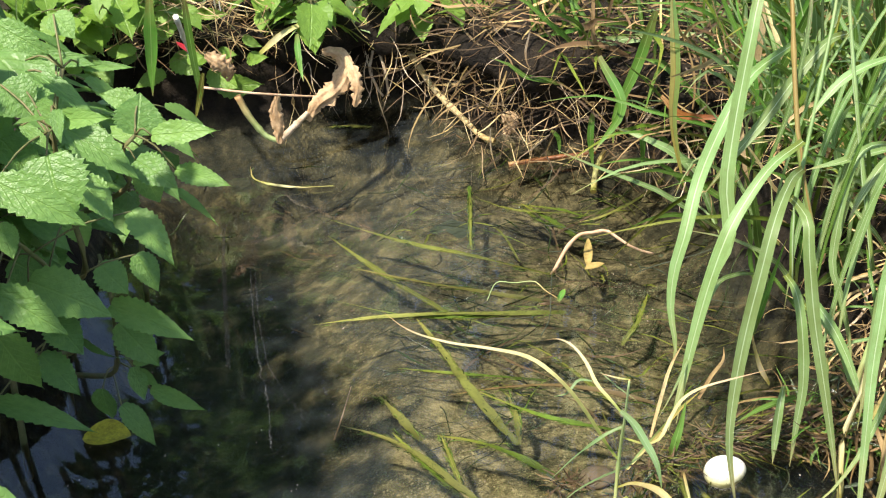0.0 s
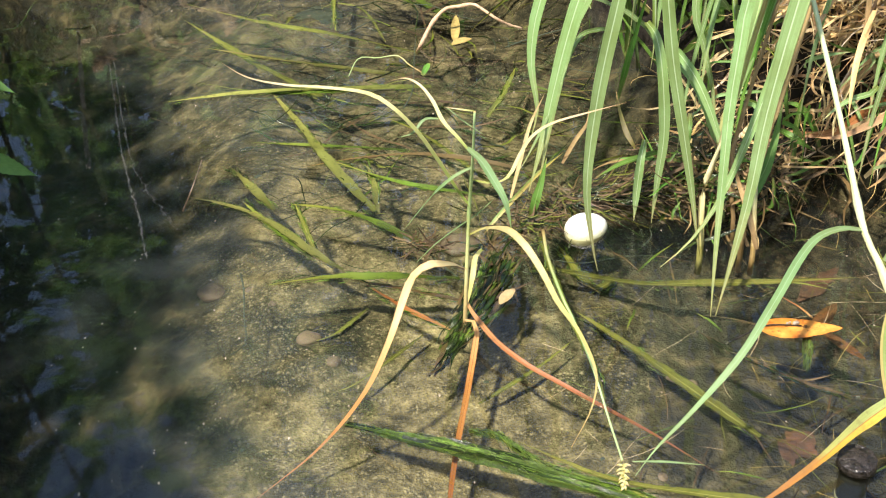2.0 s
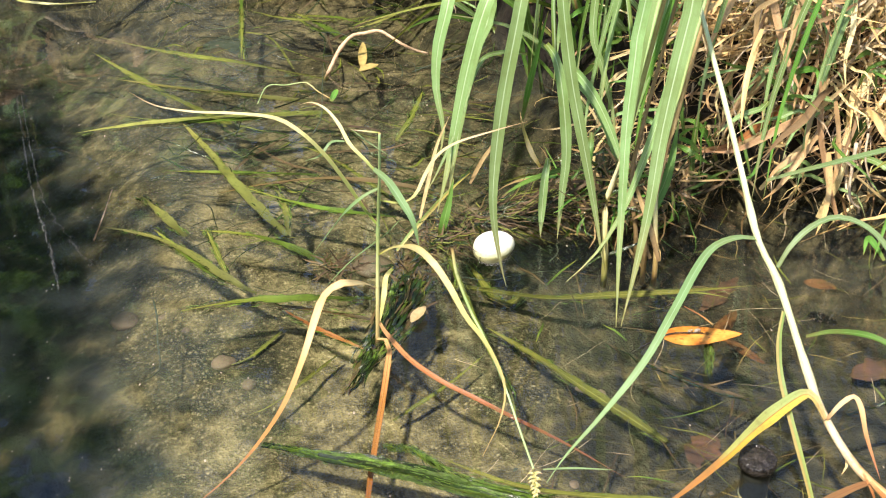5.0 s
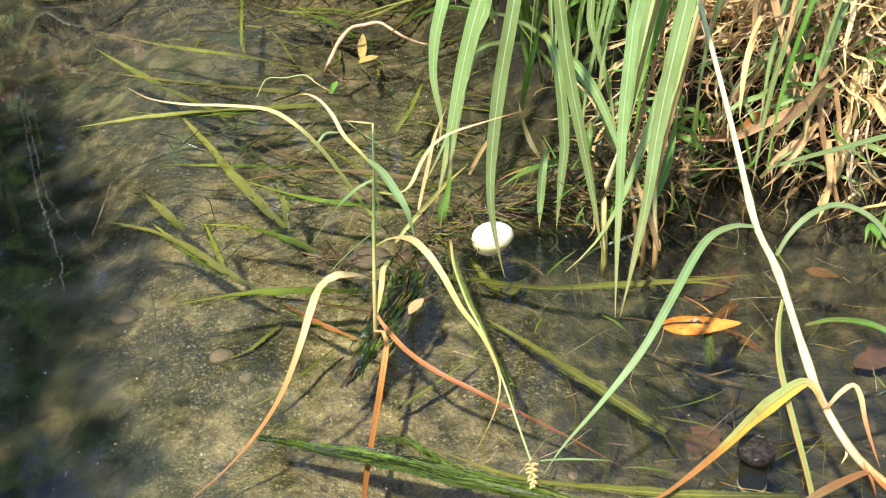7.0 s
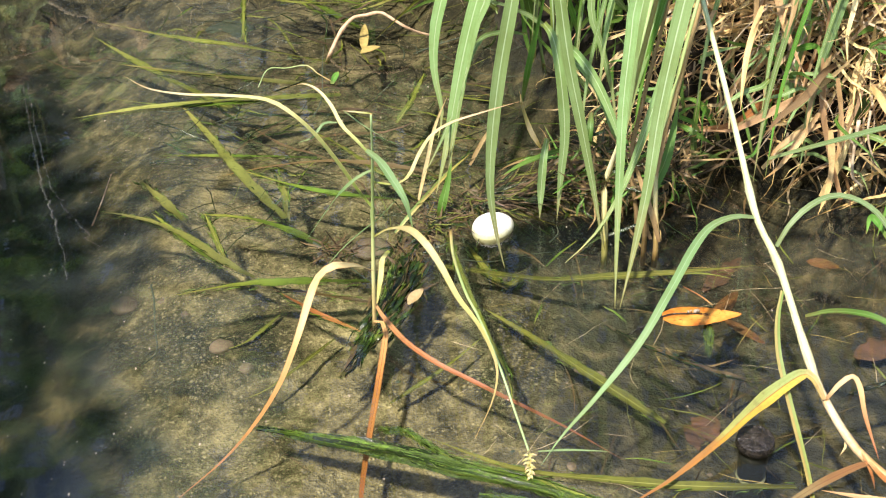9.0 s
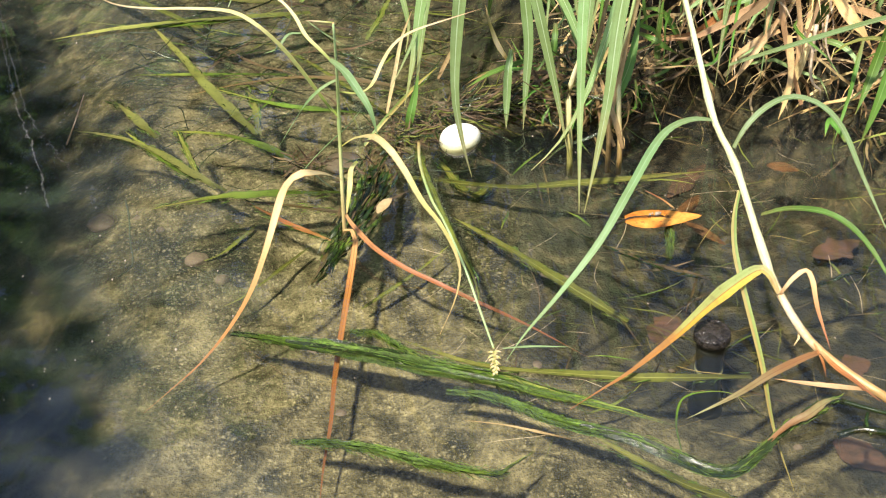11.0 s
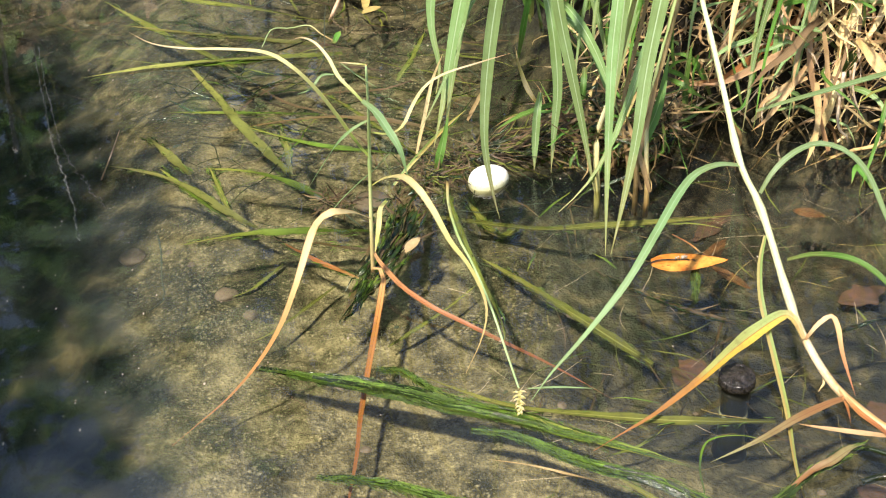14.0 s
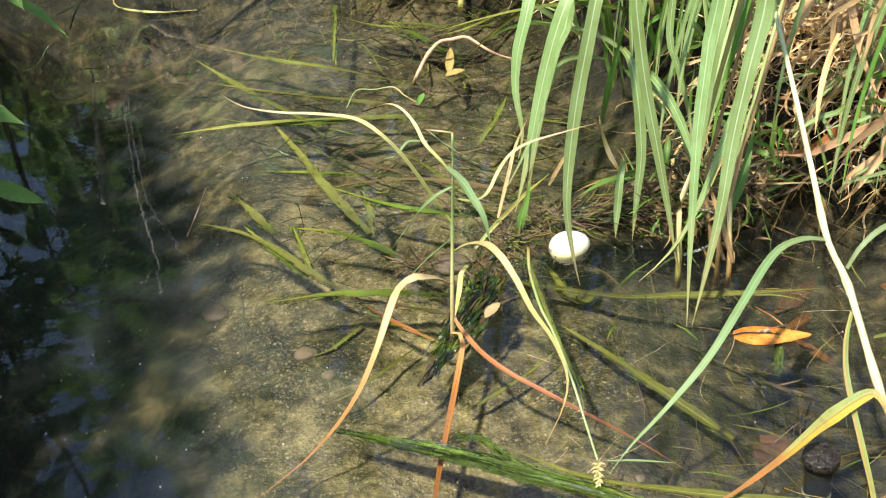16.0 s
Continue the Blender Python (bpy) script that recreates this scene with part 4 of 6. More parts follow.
CAP = Vector((0.518, 0.762, 0.010))
bottle = thing("sunken_bottle", CAP - Vector((0, 0, 0.1)), "sunken dark bottle with its cap at the surface", "bottle")
turn = Matrix.Translation(CAP) @ pose(0, 0, 0, 2, -2, 0)
bm = lathe([(0.0180, -0.0085), (0.0177, -0.0050), (0.0175, -0.0014), (0.0170, -0.0002), (0.0160, 0.0003), (0.0146, -0.0004), (0.0130, -0.0002), (0.0100, 0.0002), (0.0060, 0.0), (0.0020, 0.0003)], 84)
for v in bm.verts:
    r, t = math.hypot(v.co.x, v.co.y), math.atan2(v.co.y, v.co.x)
    if v.co.z < -0.0035:
        k = 1 + 0.010 * math.cos(33 * t)
        v.co.x, v.co.y = v.co.x * k, v.co.y * k
    v.co.z += 0.0009 * noise.noise(v.co * 160)
for f in bm.faces:
    f.smooth = True
bm.transform(turn)
part("cap", bm, M["cap"], bottle, "dark worn crimped metal cap")
# dark neck shape stands in for the cap's reflection in the water
bm = lathe([(0.0150, -0.0080), (0.0140, -0.022), (0.0136, -0.044), (0.0130, -0.060), (0.0140, -0.085), (0.018, -0.11)])
bm.transform(turn)
neck = part("neck", bm, M["glass"], bottle)
# added ring in place of the pale crescent reflected below the cap
bm = lathe([(0.0130, -0.047), (0.0140, -0.048), (0.0141, -0.051), (0.0130, -0.052)])
bm.transform(turn)
part("collar", bm, M["rim"], neck, "pale ring standing in for a reflection below the cap")


def flat_leaf(base, tip, width, mat, name, label, cup=0.12, bend=0.0, group="", n=22, shape=0.85, rag=0.0):
    """A fallen leaf from stalk to tip, cupped, with a raised midrib."""
    b, t = Vector(base), Vector(tip)
    along = t - b
    side = along.cross(Vector((0, 0, 1))).normalized()
    up = side.cross(along).normalized()
    bm = bmesh.new()
    rows = []
    for k in range(n + 1):
        s = k / n
        w = width / 2 * math.sin(math.pi * min(1, max(0.02, s)) ** shape) ** 0.75 * (1 + rag * noise.noise(Vector((s * 6, b.x * 50, 0))))
        row = []
        for j in (-1, -0.5, 0, 0.5, 1):
            q = b + along * s + side * (w * j) + up * (cup * w * j * j + bend * along.length * math.sin(math.pi * s) + 0.0006 * noise.noise(Vector((s * 9, j * 3, width * 99))))
            row.append(bm.verts.new(q))
        rows.append(row)
    for r0, r1 in zip(rows, rows[1:]):
        for j in range(4):
            bm.faces.new((r0[j], r0[j + 1], r1[j + 1], r1[j])).smooth = True
    return solo(name, bm, M[mat], label, "leaf", group)


flat_leaf((0.489, 0.964, 0.003), (0.571, 0.949, 0.006), 0.033, "orange", "fallen_leaf", "orange oval leaf afloat with pale specks", shape=0.62, cup=-0.10)
bm = bmesh.new()
for k in range(9):
    c = Vector((0.524, 0.961, 0.007)) + Vector((random.gauss(0, 0.004), random.gauss(0, 0.002), 0))
    bmesh.ops.create_icosphere(bm, subdivisions=1, radius=random.uniform(0.0008, 0.002), matrix=Matrix.Translation(c))
solo("leaf_specks", bm, M["droppings"], "pale crumbs lying on the orange leaf", "crumbs")
flat_leaf((0.553, 0.980, -0.024), (0.600, 1.034, -0.030), 0.018, "sunkorange", "fallen_leaf", "orange leaf tip under water")
flat_leaf((0.565, 0.979, -0.024), (0.600, 0.942, -0.034), 0.014, "sunkorange", "fallen_leaf", "brown-orange leaf sunk beside the floating leaf")
solo("leaf_stalk", tube(bmesh.new(), [(0.447, 0.946, -0.003), (0.472, 0.954, 0.003), (0.496, 0.962, 0.0055), (0.530, 0.957, 0.0062)], 0.0010, 0.0006, 12, 6), M["cap"], "thin black stalk of the orange leaf", "leaf stalk")
solo("leaf_stalk", tube(bmesh.new(), [(0.547, 0.972, 0.003), (0.537, 0.984, 0.008), (0.521, 0.996, 0.014)], 0.0011, 0.0006, 10, 6), M["rust"], "thin rust stalk beside the orange leaf", "leaf stalk")
flat_leaf((0.698, 1.076, -0.030), (0.732, 1.057, -0.030), 0.020, "sunkorange", "fallen_leaf", "orange leaf lying under water")
flat_leaf((0.224, 1.026, 0.006), (0.243, 1.047, 0.010), 0.013, "tan", "fallen_leaf", "small tan leaf curled on drowned grass", cup=0.4)
flat_leaf((0.233, 1.665, 0.004), (0.243, 1.754, 0.008), 0.014, "oldleaf", "fallen_leaf", "olive-tan leaf afloat beside a twig", cup=0.3)
flat_leaf((0.228, 1.659, 0.004), (0.259, 1.672, 0.006), 0.018, "oldleaf", "fallen_leaf", "tan leaf afloat beside a twig", cup=0.3)
flat_leaf((-0.457, 1.276, 0.004), (-0.394, 1.273, 0.006), 0.055, "yellow", "fallen_leaf", "yellow spotted leaf floating under nettles", cup=0.3)
for a, b, w in (((0.460, 0.857, -0.094), (0.517, 0.890, -0.092), 0.045), ((0.497, 0.874, -0.095), (0.538, 0.903, -0.094), 0.040), ((0.718, 0.962, -0.085), (0.782, 0.981, -0.085), 0.035),
                ((0.630, 0.696, -0.096), (0.676, 0.649, -0.100), 0.032), ((0.678, 0.789, -0.092), (0.711, 0.791, -0.092), 0.03), ((0.596, 1.127, -0.098), (0.668, 1.189, -0.098), 0.024),
                ((0.667, 1.382, -0.090), (0.739, 1.399, -0.090), 0.03), ((0.742, 1.334, -0.090), (0.784, 1.294, -0.090), 0.03)):
    flat_leaf(a, b, w, "redleaf", "sunken_leaf", "red-brown leaf sunk on the stream bed", group="sunken leaves", cup=-0.06, rag=0.5)


def stone(at, size, mat, label):
    bm = bmesh.new()
    bmesh.ops.create_icosphere(bm, subdivisions=3, radius=1.0)
    off = Vector((at[0] * 7, at[1] * 7, 0))
    for v in bm.verts:
        v.co *= 1 + 0.22 * noise.noise(v.co * 1.3 + off) + 0.06 * noise.noise(v.co * 4 + off)
        v.co = Vector((v.co.x * size[0], v.co.y * size[1], v.co.z * size[2])) + Vector(at)
    for f in bm.faces:
        f.smooth = True
    return solo("stone", bm, M[mat], label, "stone", "stones on the bed")


stone((0.014, 1.078, -0.066), (0.014, 0.013, 0.006), "stone", "small brown stone on the stream bed")
stone((-0.106, 1.209, -0.090), (0.018, 0.016, 0.007), "stone", "brown stone on the silty bed")
stone((0.042, 1.040, -0.070), (0.008, 0.009, 0.005), "stone", "small pale pebble on the bed")
stone((0.200, 1.247, -0.068), (0.024, 0.022, 0.008), "stone", "rounded brown stone under drowned grass")
stone((0.002, 1.963, -0.080), (0.06, 0.045, 0.010), "slate", "flat dark stone on the bed")
for k in range(30):
    x, y = random.uniform(-0.08, 0.6), random.uniform(0.55, 2.0)
    if land(x, y) < -0.05:
        s = random.uniform(0.003, 0.008)
        stone((x, y, height(x, y) - s * 0.3), (s, s * random.uniform(0.7, 1.1), s * 0.6), random.choice(("stone", "stone", "slate")), "small pebble on the stream bed")

twig = thing("peeled_twig", (0.181, 1.664, 0.000), "bent pinkish peeled twig standing in the water", "twig")
part("branch", tube(bmesh.new(), [(0.178, 1.687, -0.020), (0.183, 1.667, 0.004), (0.201, 1.682, 0.030), (0.222, 1.696, 0.045), (0.242, 1.698, 0.047), (0.264, 1.697, 0.050), (0.279, 1.684, 0.045), (0.297, 1.674, 0.035), (0.317, 1.683, 0.020), (0.338, 1.689, 0.010)], 0.0034, 0.0017, 26, 7, (0.3, 0.55)), M["twig"], twig)
sprout = thing("sprout", (0.182, 1.585, 0.000), "small green sprout with a round leaf afloat", "sprout")
part("stem", tube(bmesh.new(), [(0.181, 1.579, 0.000), (0.160, 1.587, 0.012), (0.145, 1.601, 0.020), (0.116, 1.607, 0.015), (0.089, 1.619, 0.010), (0.073, 1.584, 0.000)], 0.0009, 0.0006, 16, 6), M["stem"], sprout)
leaf_on(sprout, [(0.178, 1.566, 0.004), (0.185, 1.578, 0.010), (0.190, 1.588, 0.012)], 0.009, "grass", n=8, peak=0.5)
leaf_on(sprout, [(0.170, 1.565, 0.002), (0.158, 1.560, 0.004), (0.148, 1.565, 0.002)], 0.006, "brown", n=8)

# crumbs that float on the still water
bm = bmesh.new()
for k in range(330):
    x, y = random.uniform(-0.48, 0.75) if k % 2 else random.uniform(-0.48, -0.05), random.uniform(0.7, 1.9)
    if land(x, y) < -0.05:
        s = random.uniform(0.0004, 0.0013)
        bmesh.ops.create_icosphere(bm, subdivisions=1, radius=s, matrix=Matrix.Translation((x, y, 0.0004)) @ Matrix.Diagonal((1.0, random.uniform(0.5, 2.2), 0.5, 1.0)))
solo("floating_crumbs", bm, M["droppings"], "pale crumbs afloat on the still water", "crumbs", kind="stuff")

# blades lying on and under the surface
OL, YO, DG, BR = "olive drowned grass blade", "yellowed grass blade afloat", "dark green drowned grass blade", "brown drowned grass blade"
for pts, w, m, lab in (
        ([(0.189, 1.553, -0.010), (0.092, 1.536, 0.002), (0.013, 1.540, 0.003), (-0.088, 1.539, 0.003), (-0.183, 1.525, 0.003)], 0.0125, "yolive", YO),
        ([(0.051, 1.530, -0.015), (-0.047, 1.643, -0.012), (-0.110, 1.734, -0.016), (-0.188, 1.852, -0.020)], 0.0135, "olive", OL),
        ([(0.098, 1.240, -0.010), (0.042, 1.347, 0.002), (0.006, 1.442, 0.002), (-0.039, 1.558, -0.004)], 0.0140, "yolive", YO),
        ([(0.198, 1.675, -0.020), (0.046, 1.730, -0.004), (-0.059, 1.788, -0.006), (-0.203, 1.922, -0.020)], 0.0100, "olive", OL),
        ([(0.190, 1.574, -0.010), (0.062, 1.605, 0.001), (-0.028, 1.641, 0.001), (-0.144, 1.706, -0.004)], 0.0090, "yolive", YO),
        ([(0.156, 1.545, -0.010), (0.045, 1.533, 0.001), (-0.051, 1.556, -0.006), (-0.158, 1.634, -0.020)], 0.0070, "dgreen", DG),
        ([(0.145, 1.373, -0.006), (0.028, 1.387, 0.001), (-0.065, 1.418, -0.006)], 0.0070, "dgreen", DG),
        ([(0.312, 1.294, -0.020), (0.271, 1.311, -0.002), (0.173, 1.352, -0.002), (0.086, 1.355, -0.002), (0.011, 1.353, -0.010)], 0.0085, "brown", BR),
        ([(0.235, 1.250, -0.004), (0.167, 1.268, 0.001), (0.112, 1.297, 0.001), (0.046, 1.356, -0.004)], 0.0080, "dgreen", DG),
        ([(0.101, 1.255, -0.020), (0.100, 1.280, -0.004), (0.092, 1.339, -0.004)], 0.0085, "yolive", YO),
        ([(-0.023, 1.248, -0.004), (-0.048, 1.285, 0.003), (-0.082, 1.344, 0.004)], 0.0110, "yolive", "yellow-brown grass blade afloat"),
        ([(0.058, 1.124, -0.010), (0.027, 1.144, 0.001), (-0.019, 1.204, 0.002), (-0.067, 1.248, 0.002), (-0.129, 1.282, 0.001)], 0.0100, "yolive", YO),
        ([(0.023, 1.147, -0.006), (-0.019, 1.197, 0.001), (-0.062, 1.265, 0.001)], 0.0085, "dgreen", DG),
        ([(0.164, 1.170, -0.020), (0.094, 1.208, -0.002), (0.048, 1.234, 0.001), (-0.007, 1.257, -0.002)], 0.0100, "dgreen", DG),
        ([(0.028, 1.152, -0.006), (0.017, 1.188, 0.002), (0.002, 1.252, 0.002)], 0.0065, "olive", OL),
        ([(0.188, 1.101, -0.012), (0.102, 1.093, 0.001), (0.040, 1.096, 0.002), (-0.028, 1.090, 0.001)], 0.0115, "dgreen", "green grass blade afloat"),
        ([(0.173, 1.018, -0.020), (0.124, 1.053, -0.012), (0.076, 1.108, -0.012)], 0.0060, "rust", "rust-brown drowned grass blade"),
        ([(0.183, 1.062, -0.012), (0.133, 1.084, -0.012), (0.076, 1.110, -0.014)], 0.0060, "brown", BR),
        ([(0.083, 1.119, -0.060), (0.046, 1.080, -0.062), (0.018, 1.069, -0.064)], 0.0052, "olive", OL),
        ([(0.540, 0.711, -0.010), (0.444, 0.721, -0.002), (0.368, 0.742, -0.002), (0.291, 0.769, -0.002), (0.217, 0.828, -0.006)], 0.0100, "olive", OL),
        ([(0.353, 0.661, -0.004), (0.301, 0.683, 0.001), (0.262, 0.698, 0.001)], 0.0026, "dead", "thin straw afloat on the water"),
        ([(0.491, 0.584, -0.030), (0.447, 0.596, -0.014), (0.413, 0.618, -0.006), (0.374, 0.661, -0.004)], 0.0105, "olive", OL),
        ([(0.447, 0.635, -0.010), (0.451, 0.664, -0.004), (0.468, 0.688, 0.001), (0.508, 0.684, 0.001), (0.533, 0.659, -0.010)], 0.0020, "dgreen", "thin looped green blade"),
        ([(0.279, 1.153, -0.040), (0.385, 1.089, -0.026), (0.450, 1.074, -0.020), (0.547, 1.059, -0.014), (0.639, 1.065, -0.020)], 0.0125, "olive", OL),
        ([(0.466, 0.862, -0.055), (0.412, 0.920, -0.040), (0.364, 0.987, -0.036), (0.315, 1.078, -0.050)], 0.0130, "olive", OL),
        ([(0.192, 0.939, -0.055), (0.260, 0.979, -0.045), (0.305, 1.016, -0.040)], 0.0055, "olive", OL),
        ([(0.375, 1.144, -0.060), (0.345, 1.132, -0.060), (0.316, 1.211, -0.050)], 0.012, "olive", OL),
        ([(0.143, 1.052, -0.050), (0.073, 0.978, -0.045), (0.042, 0.966, -0.050)], 0.0045, "olive", OL),
        ([(-0.083, 1.029, -0.090), (-0.068, 1.061, -0.085), (-0.056, 1.095, -0.085)], 0.012, "yolive", "pale drowned grass blade on the bed"),
        ([(0.286, 1.188, -0.010), (0.291, 1.083, -0.006), (0.300, 0.979, -0.004), (0.311, 0.905, -0.010), (0.313, 0.885, -0.040)], 0.0070, "olive", OL),
        ([(-0.187, 1.996, 0.002), (-0.258, 1.994, 0.004), (-0.328, 2.025, 0.006), (-0.346, 2.077, 0.010)], 0.0065, "arch", "bent yellow straw afloat"),
        ([(0.056, 1.975, 0.001), (0.055, 1.869, -0.010), (0.055, 1.775, -0.030)], 0.0070, "dgreen", DG),
        ([(0.400, 1.964, 0.006), (0.345, 1.894, 0.002), (0.270, 1.832, 0.001), (0.213, 1.834, -0.010)], 0.0075, "yolive", YO),
        ([(0.238, 1.800, -0.020), (0.177, 1.857, -0.004), (0.143, 1.921, -0.010)], 0.0125, "dgreen", DG),
        ([(0.274, 1.869, -0.004), (0.196, 1.859, -0.001), (0.121, 1.889, -0.004), (0.055, 1.988, -0.020)], 0.006, "olive", OL),
        ([(-0.128, 2.262, 0.001), (-0.184, 2.272, 0.002), (-0.218, 2.270, 0.002)], 0.010, "yolive", YO),
        ([(0.261, 1.478, -0.020), (0.285, 1.506, -0.006), (0.316, 1.598, -0.010)], 0.010, "olive", OL),
        ([(0.268, 1.323, -0.050), (0.231, 1.354, -0.030), (0.172, 1.456, -0.030), (0.120, 1.532, -0.040)], 0.007, "olive", OL),
        ([(0.299, 1.879, -0.004), (0.249, 1.840, 0.001), (0.205, 1.878, -0.004), (0.123, 1.947, -0.020)], 0.008, "dgreen", DG),
        ([(0.247, 1.838, -0.030), (0.175, 1.857, -0.012), (0.142, 1.941, -0.020)], 0.012, "dgreen", DG),
        ([(0.057, 1.951, -0.002), (0.055, 1.846, -0.002), (0.052, 1.757, -0.010)], 0.006, "olive", OL),
        ([(0.132, 1.753, -0.030), (0.101, 1.822, -0.010), (0.056, 1.853, -0.010), (0.023, 1.855, -0.020)], 0.005, "olive", OL)):
    drowned(pts, w, m, lab, n=36)


def felted(pts, width, label, seed, bright=True):
    """A drowned leaf grown over with algae: ragged strips, lumps and hair along one line."""
    rng = random.Random(seed)
    ob = thing("algae_covered_blade", pts[0], label, "grass blade", "blades lying in the water")
    p = spline(pts, 60)

    for k in range(26 if bright else 16):
        k0 = rng.randrange(0, 30)
        k1 = min(60, k0 + rng.randrange(22, 50))
        off, lift = max(-0.5, min(0.5, rng.gauss(0, 0.26))) * width, rng.uniform(-0.0025, 0.0015)
        line = []
        for m in range(k0, k1 + 1, 2):
            q = p[m]
            tan = (p[min(m + 1, 60)] - p[max(m - 1, 0)]).normalized()
            side = tan.cross(Vector((0, 0, 1))).normalized()
            line.append(q + side * (off * (0.25 + 0.75 * math.sin(math.pi * m / 60)) + 0.0012 * noise.noise(q * 60 + Vector((seed, k * 3.1, 0)))) + Vector((0, 0, lift + 0.0015 * noise.noise(q * 90 + Vector((k * 1.7, 0, seed))))))
        leaf_on(ob, line, rng.uniform(0.0016, 0.0090) * (0.25 + 0.75 * width / 0.0165), rng.choice(("algae", "algae", "wet", "algae", "dgreen") if bright else ("wet", "wet", "dark")), name="leaf_strip", n=44, ragged=0.14, normal=(rng.gauss(0, 0.3), rng.gauss(0, 0.3), 1), fold=0.05, wave=0.3, tip=1.4)
    for mat, count in (("dgreen", 160), ("olive", 60), ("wet", 160), ("algae", 420)) if bright else (("wet", 120), ("dark", 60)):
        bm = bmesh.new()
        for _ in range(count):
            i = rng.randrange(1, 50)
            q = p[i]
            t = (p[min(60, i + 3)] - q).normalized()
            s = t.cross(Vector((0, 0, 1))) * rng.choice((-1, 1))
            a = q + s * width * rng.uniform(0.0, 0.55) * math.sin(math.pi * (0.1 + 0.8 * i / 60)) + Vector((0, 0, rng.uniform(-0.003, 0.003)))
            ribbon(bm, [a, a + t * rng.uniform(0.002, 0.006) + s * rng.uniform(-0.002, 0.003), a + t * rng.uniform(0.004, 0.016) + s * rng.uniform(-0.004, 0.004) - Vector((0, 0, rng.uniform(0, 0.006)))],
                   rng.uniform(0.0003, 0.0010), normal=(rng.gauss(0, .3), rng.gauss(0, .3), 1), n=3)
        tagged(part("algae_felt", bm, M[mat], ob), kind="stuff")


felted([(0.056, 0.873, -0.008), (0.119, 0.840, -0.002), (0.151, 0.825, 0.000), (0.194, 0.804, 0.001), (0.235, 0.781, 0.001), (0.276, 0.761, 0.001), (0.311, 0.742, 0.001), (0.349, 0.719, 0.000), (0.396, 0.693, 0.000), (0.449, 0.664, -0.006)], 0.0185, "long drowned blade felted with bright green algae", 1)
felted([(0.171, 0.854, -0.010), (0.198, 0.839, -0.003), (0.217, 0.813, 0.000), (0.241, 0.788, 0.000), (0.288, 0.770, -0.002)], 0.0050, "thin drowned blade furred with green algae", 4)
felted([(0.255, 0.752, -0.010), (0.297, 0.728, -0.003), (0.333, 0.696, -0.001), (0.365, 0.675, -0.001), (0.404, 0.653, 0.000), (0.431, 0.631, -0.001), (0.455, 0.609, -0.002), (0.480, 0.599, -0.002), (0.508, 0.612, 0.001), (0.532, 0.628, 0.002), (0.556, 0.636, 0.006), (0.575, 0.642, 0.010)], 0.0120, "drowned blade felted with green algae, bent at its end", 2)
felted([(0.102, 0.725, -0.020), (0.141, 0.702, -0.006), (0.180, 0.681, 0.000), (0.208, 0.664, 0.001), (0.237, 0.651, 0.000), (0.270, 0.638, -0.002), (0.284, 0.637, -0.004), (0.297, 0.648, -0.008), (0.321, 0.666, -0.016)], 0.0095, "drowned blade covered in green algae", 3)
felted([(0.425, 0.983, -0.012), (0.455, 0.935, -0.006), (0.484, 0.904, -0.004), (0.523, 0.871, -0.004), (0.560, 0.854, -0.006), (0.601, 0.832, -0.012)], 0.0085, "black drowned twig hung with algae threads", 5, False)
felted([(0.636, 0.827, -0.012), (0.673, 0.829, -0.004), (0.715, 0.839, -0.003), (0.755, 0.852, -0.006)], 0.0045, "thin black drowned twig with algae", 6, False)
felted([(0.536, 0.953, -0.003), (0.533, 0.940, -0.008), (0.531, 0.929, -0.020)], 0.0070, "clot of algae below the floating leaf", 7)
drowned([(0.522, 0.622, -0.002), (0.543, 0.631, 0.004), (0.563, 0.636, 0.010), (0.582, 0.645, 0.012), (0.600, 0.653, 0.007)], 0.0080, "sere", "brown dead leaf rising from the water", fold=0.4, peak=0.6, base=0.5)
for pts, r, lab in (([(0.602, 0.653, 0.006), (0.624, 0.640, 0.004), (0.650, 0.626, 0.002), (0.690, 0.600, 0.000)], 0.0022, "grey wet stick lying at the cane's foot"), ([(0.586, 0.622, -0.004), (0.606, 0.621, 0.001), (0.624, 0.613, 0.002), (0.643, 0.611, 0.001), (0.687, 0.600, -0.004)], 0.0034, "black wet stick with glints"),
                    ([(0.620, 0.637, 0.003), (0.614, 0.626, 0.003), (0.613, 0.613, 0.001)], 0.0018, "black wet forked stick")):
    solo("twig", tube(bmesh.new(), pts, r, r * 0.7, 22, 7, (0.3, 0.55, 0.8)), M["wet"], lab, "twig")

# the dark raft of narrow blades under the sedge
raft = thing("drowned_leaf_raft", (0.198, 1.016, 0.000), "raft of dark wet grass leaves on the water", "grass raft")
a, b, c = Vector((0.140, 0.935, -0.016)), Vector((0.195, 1.022, -0.001)), Vector((0.247, 1.125, 0.003))
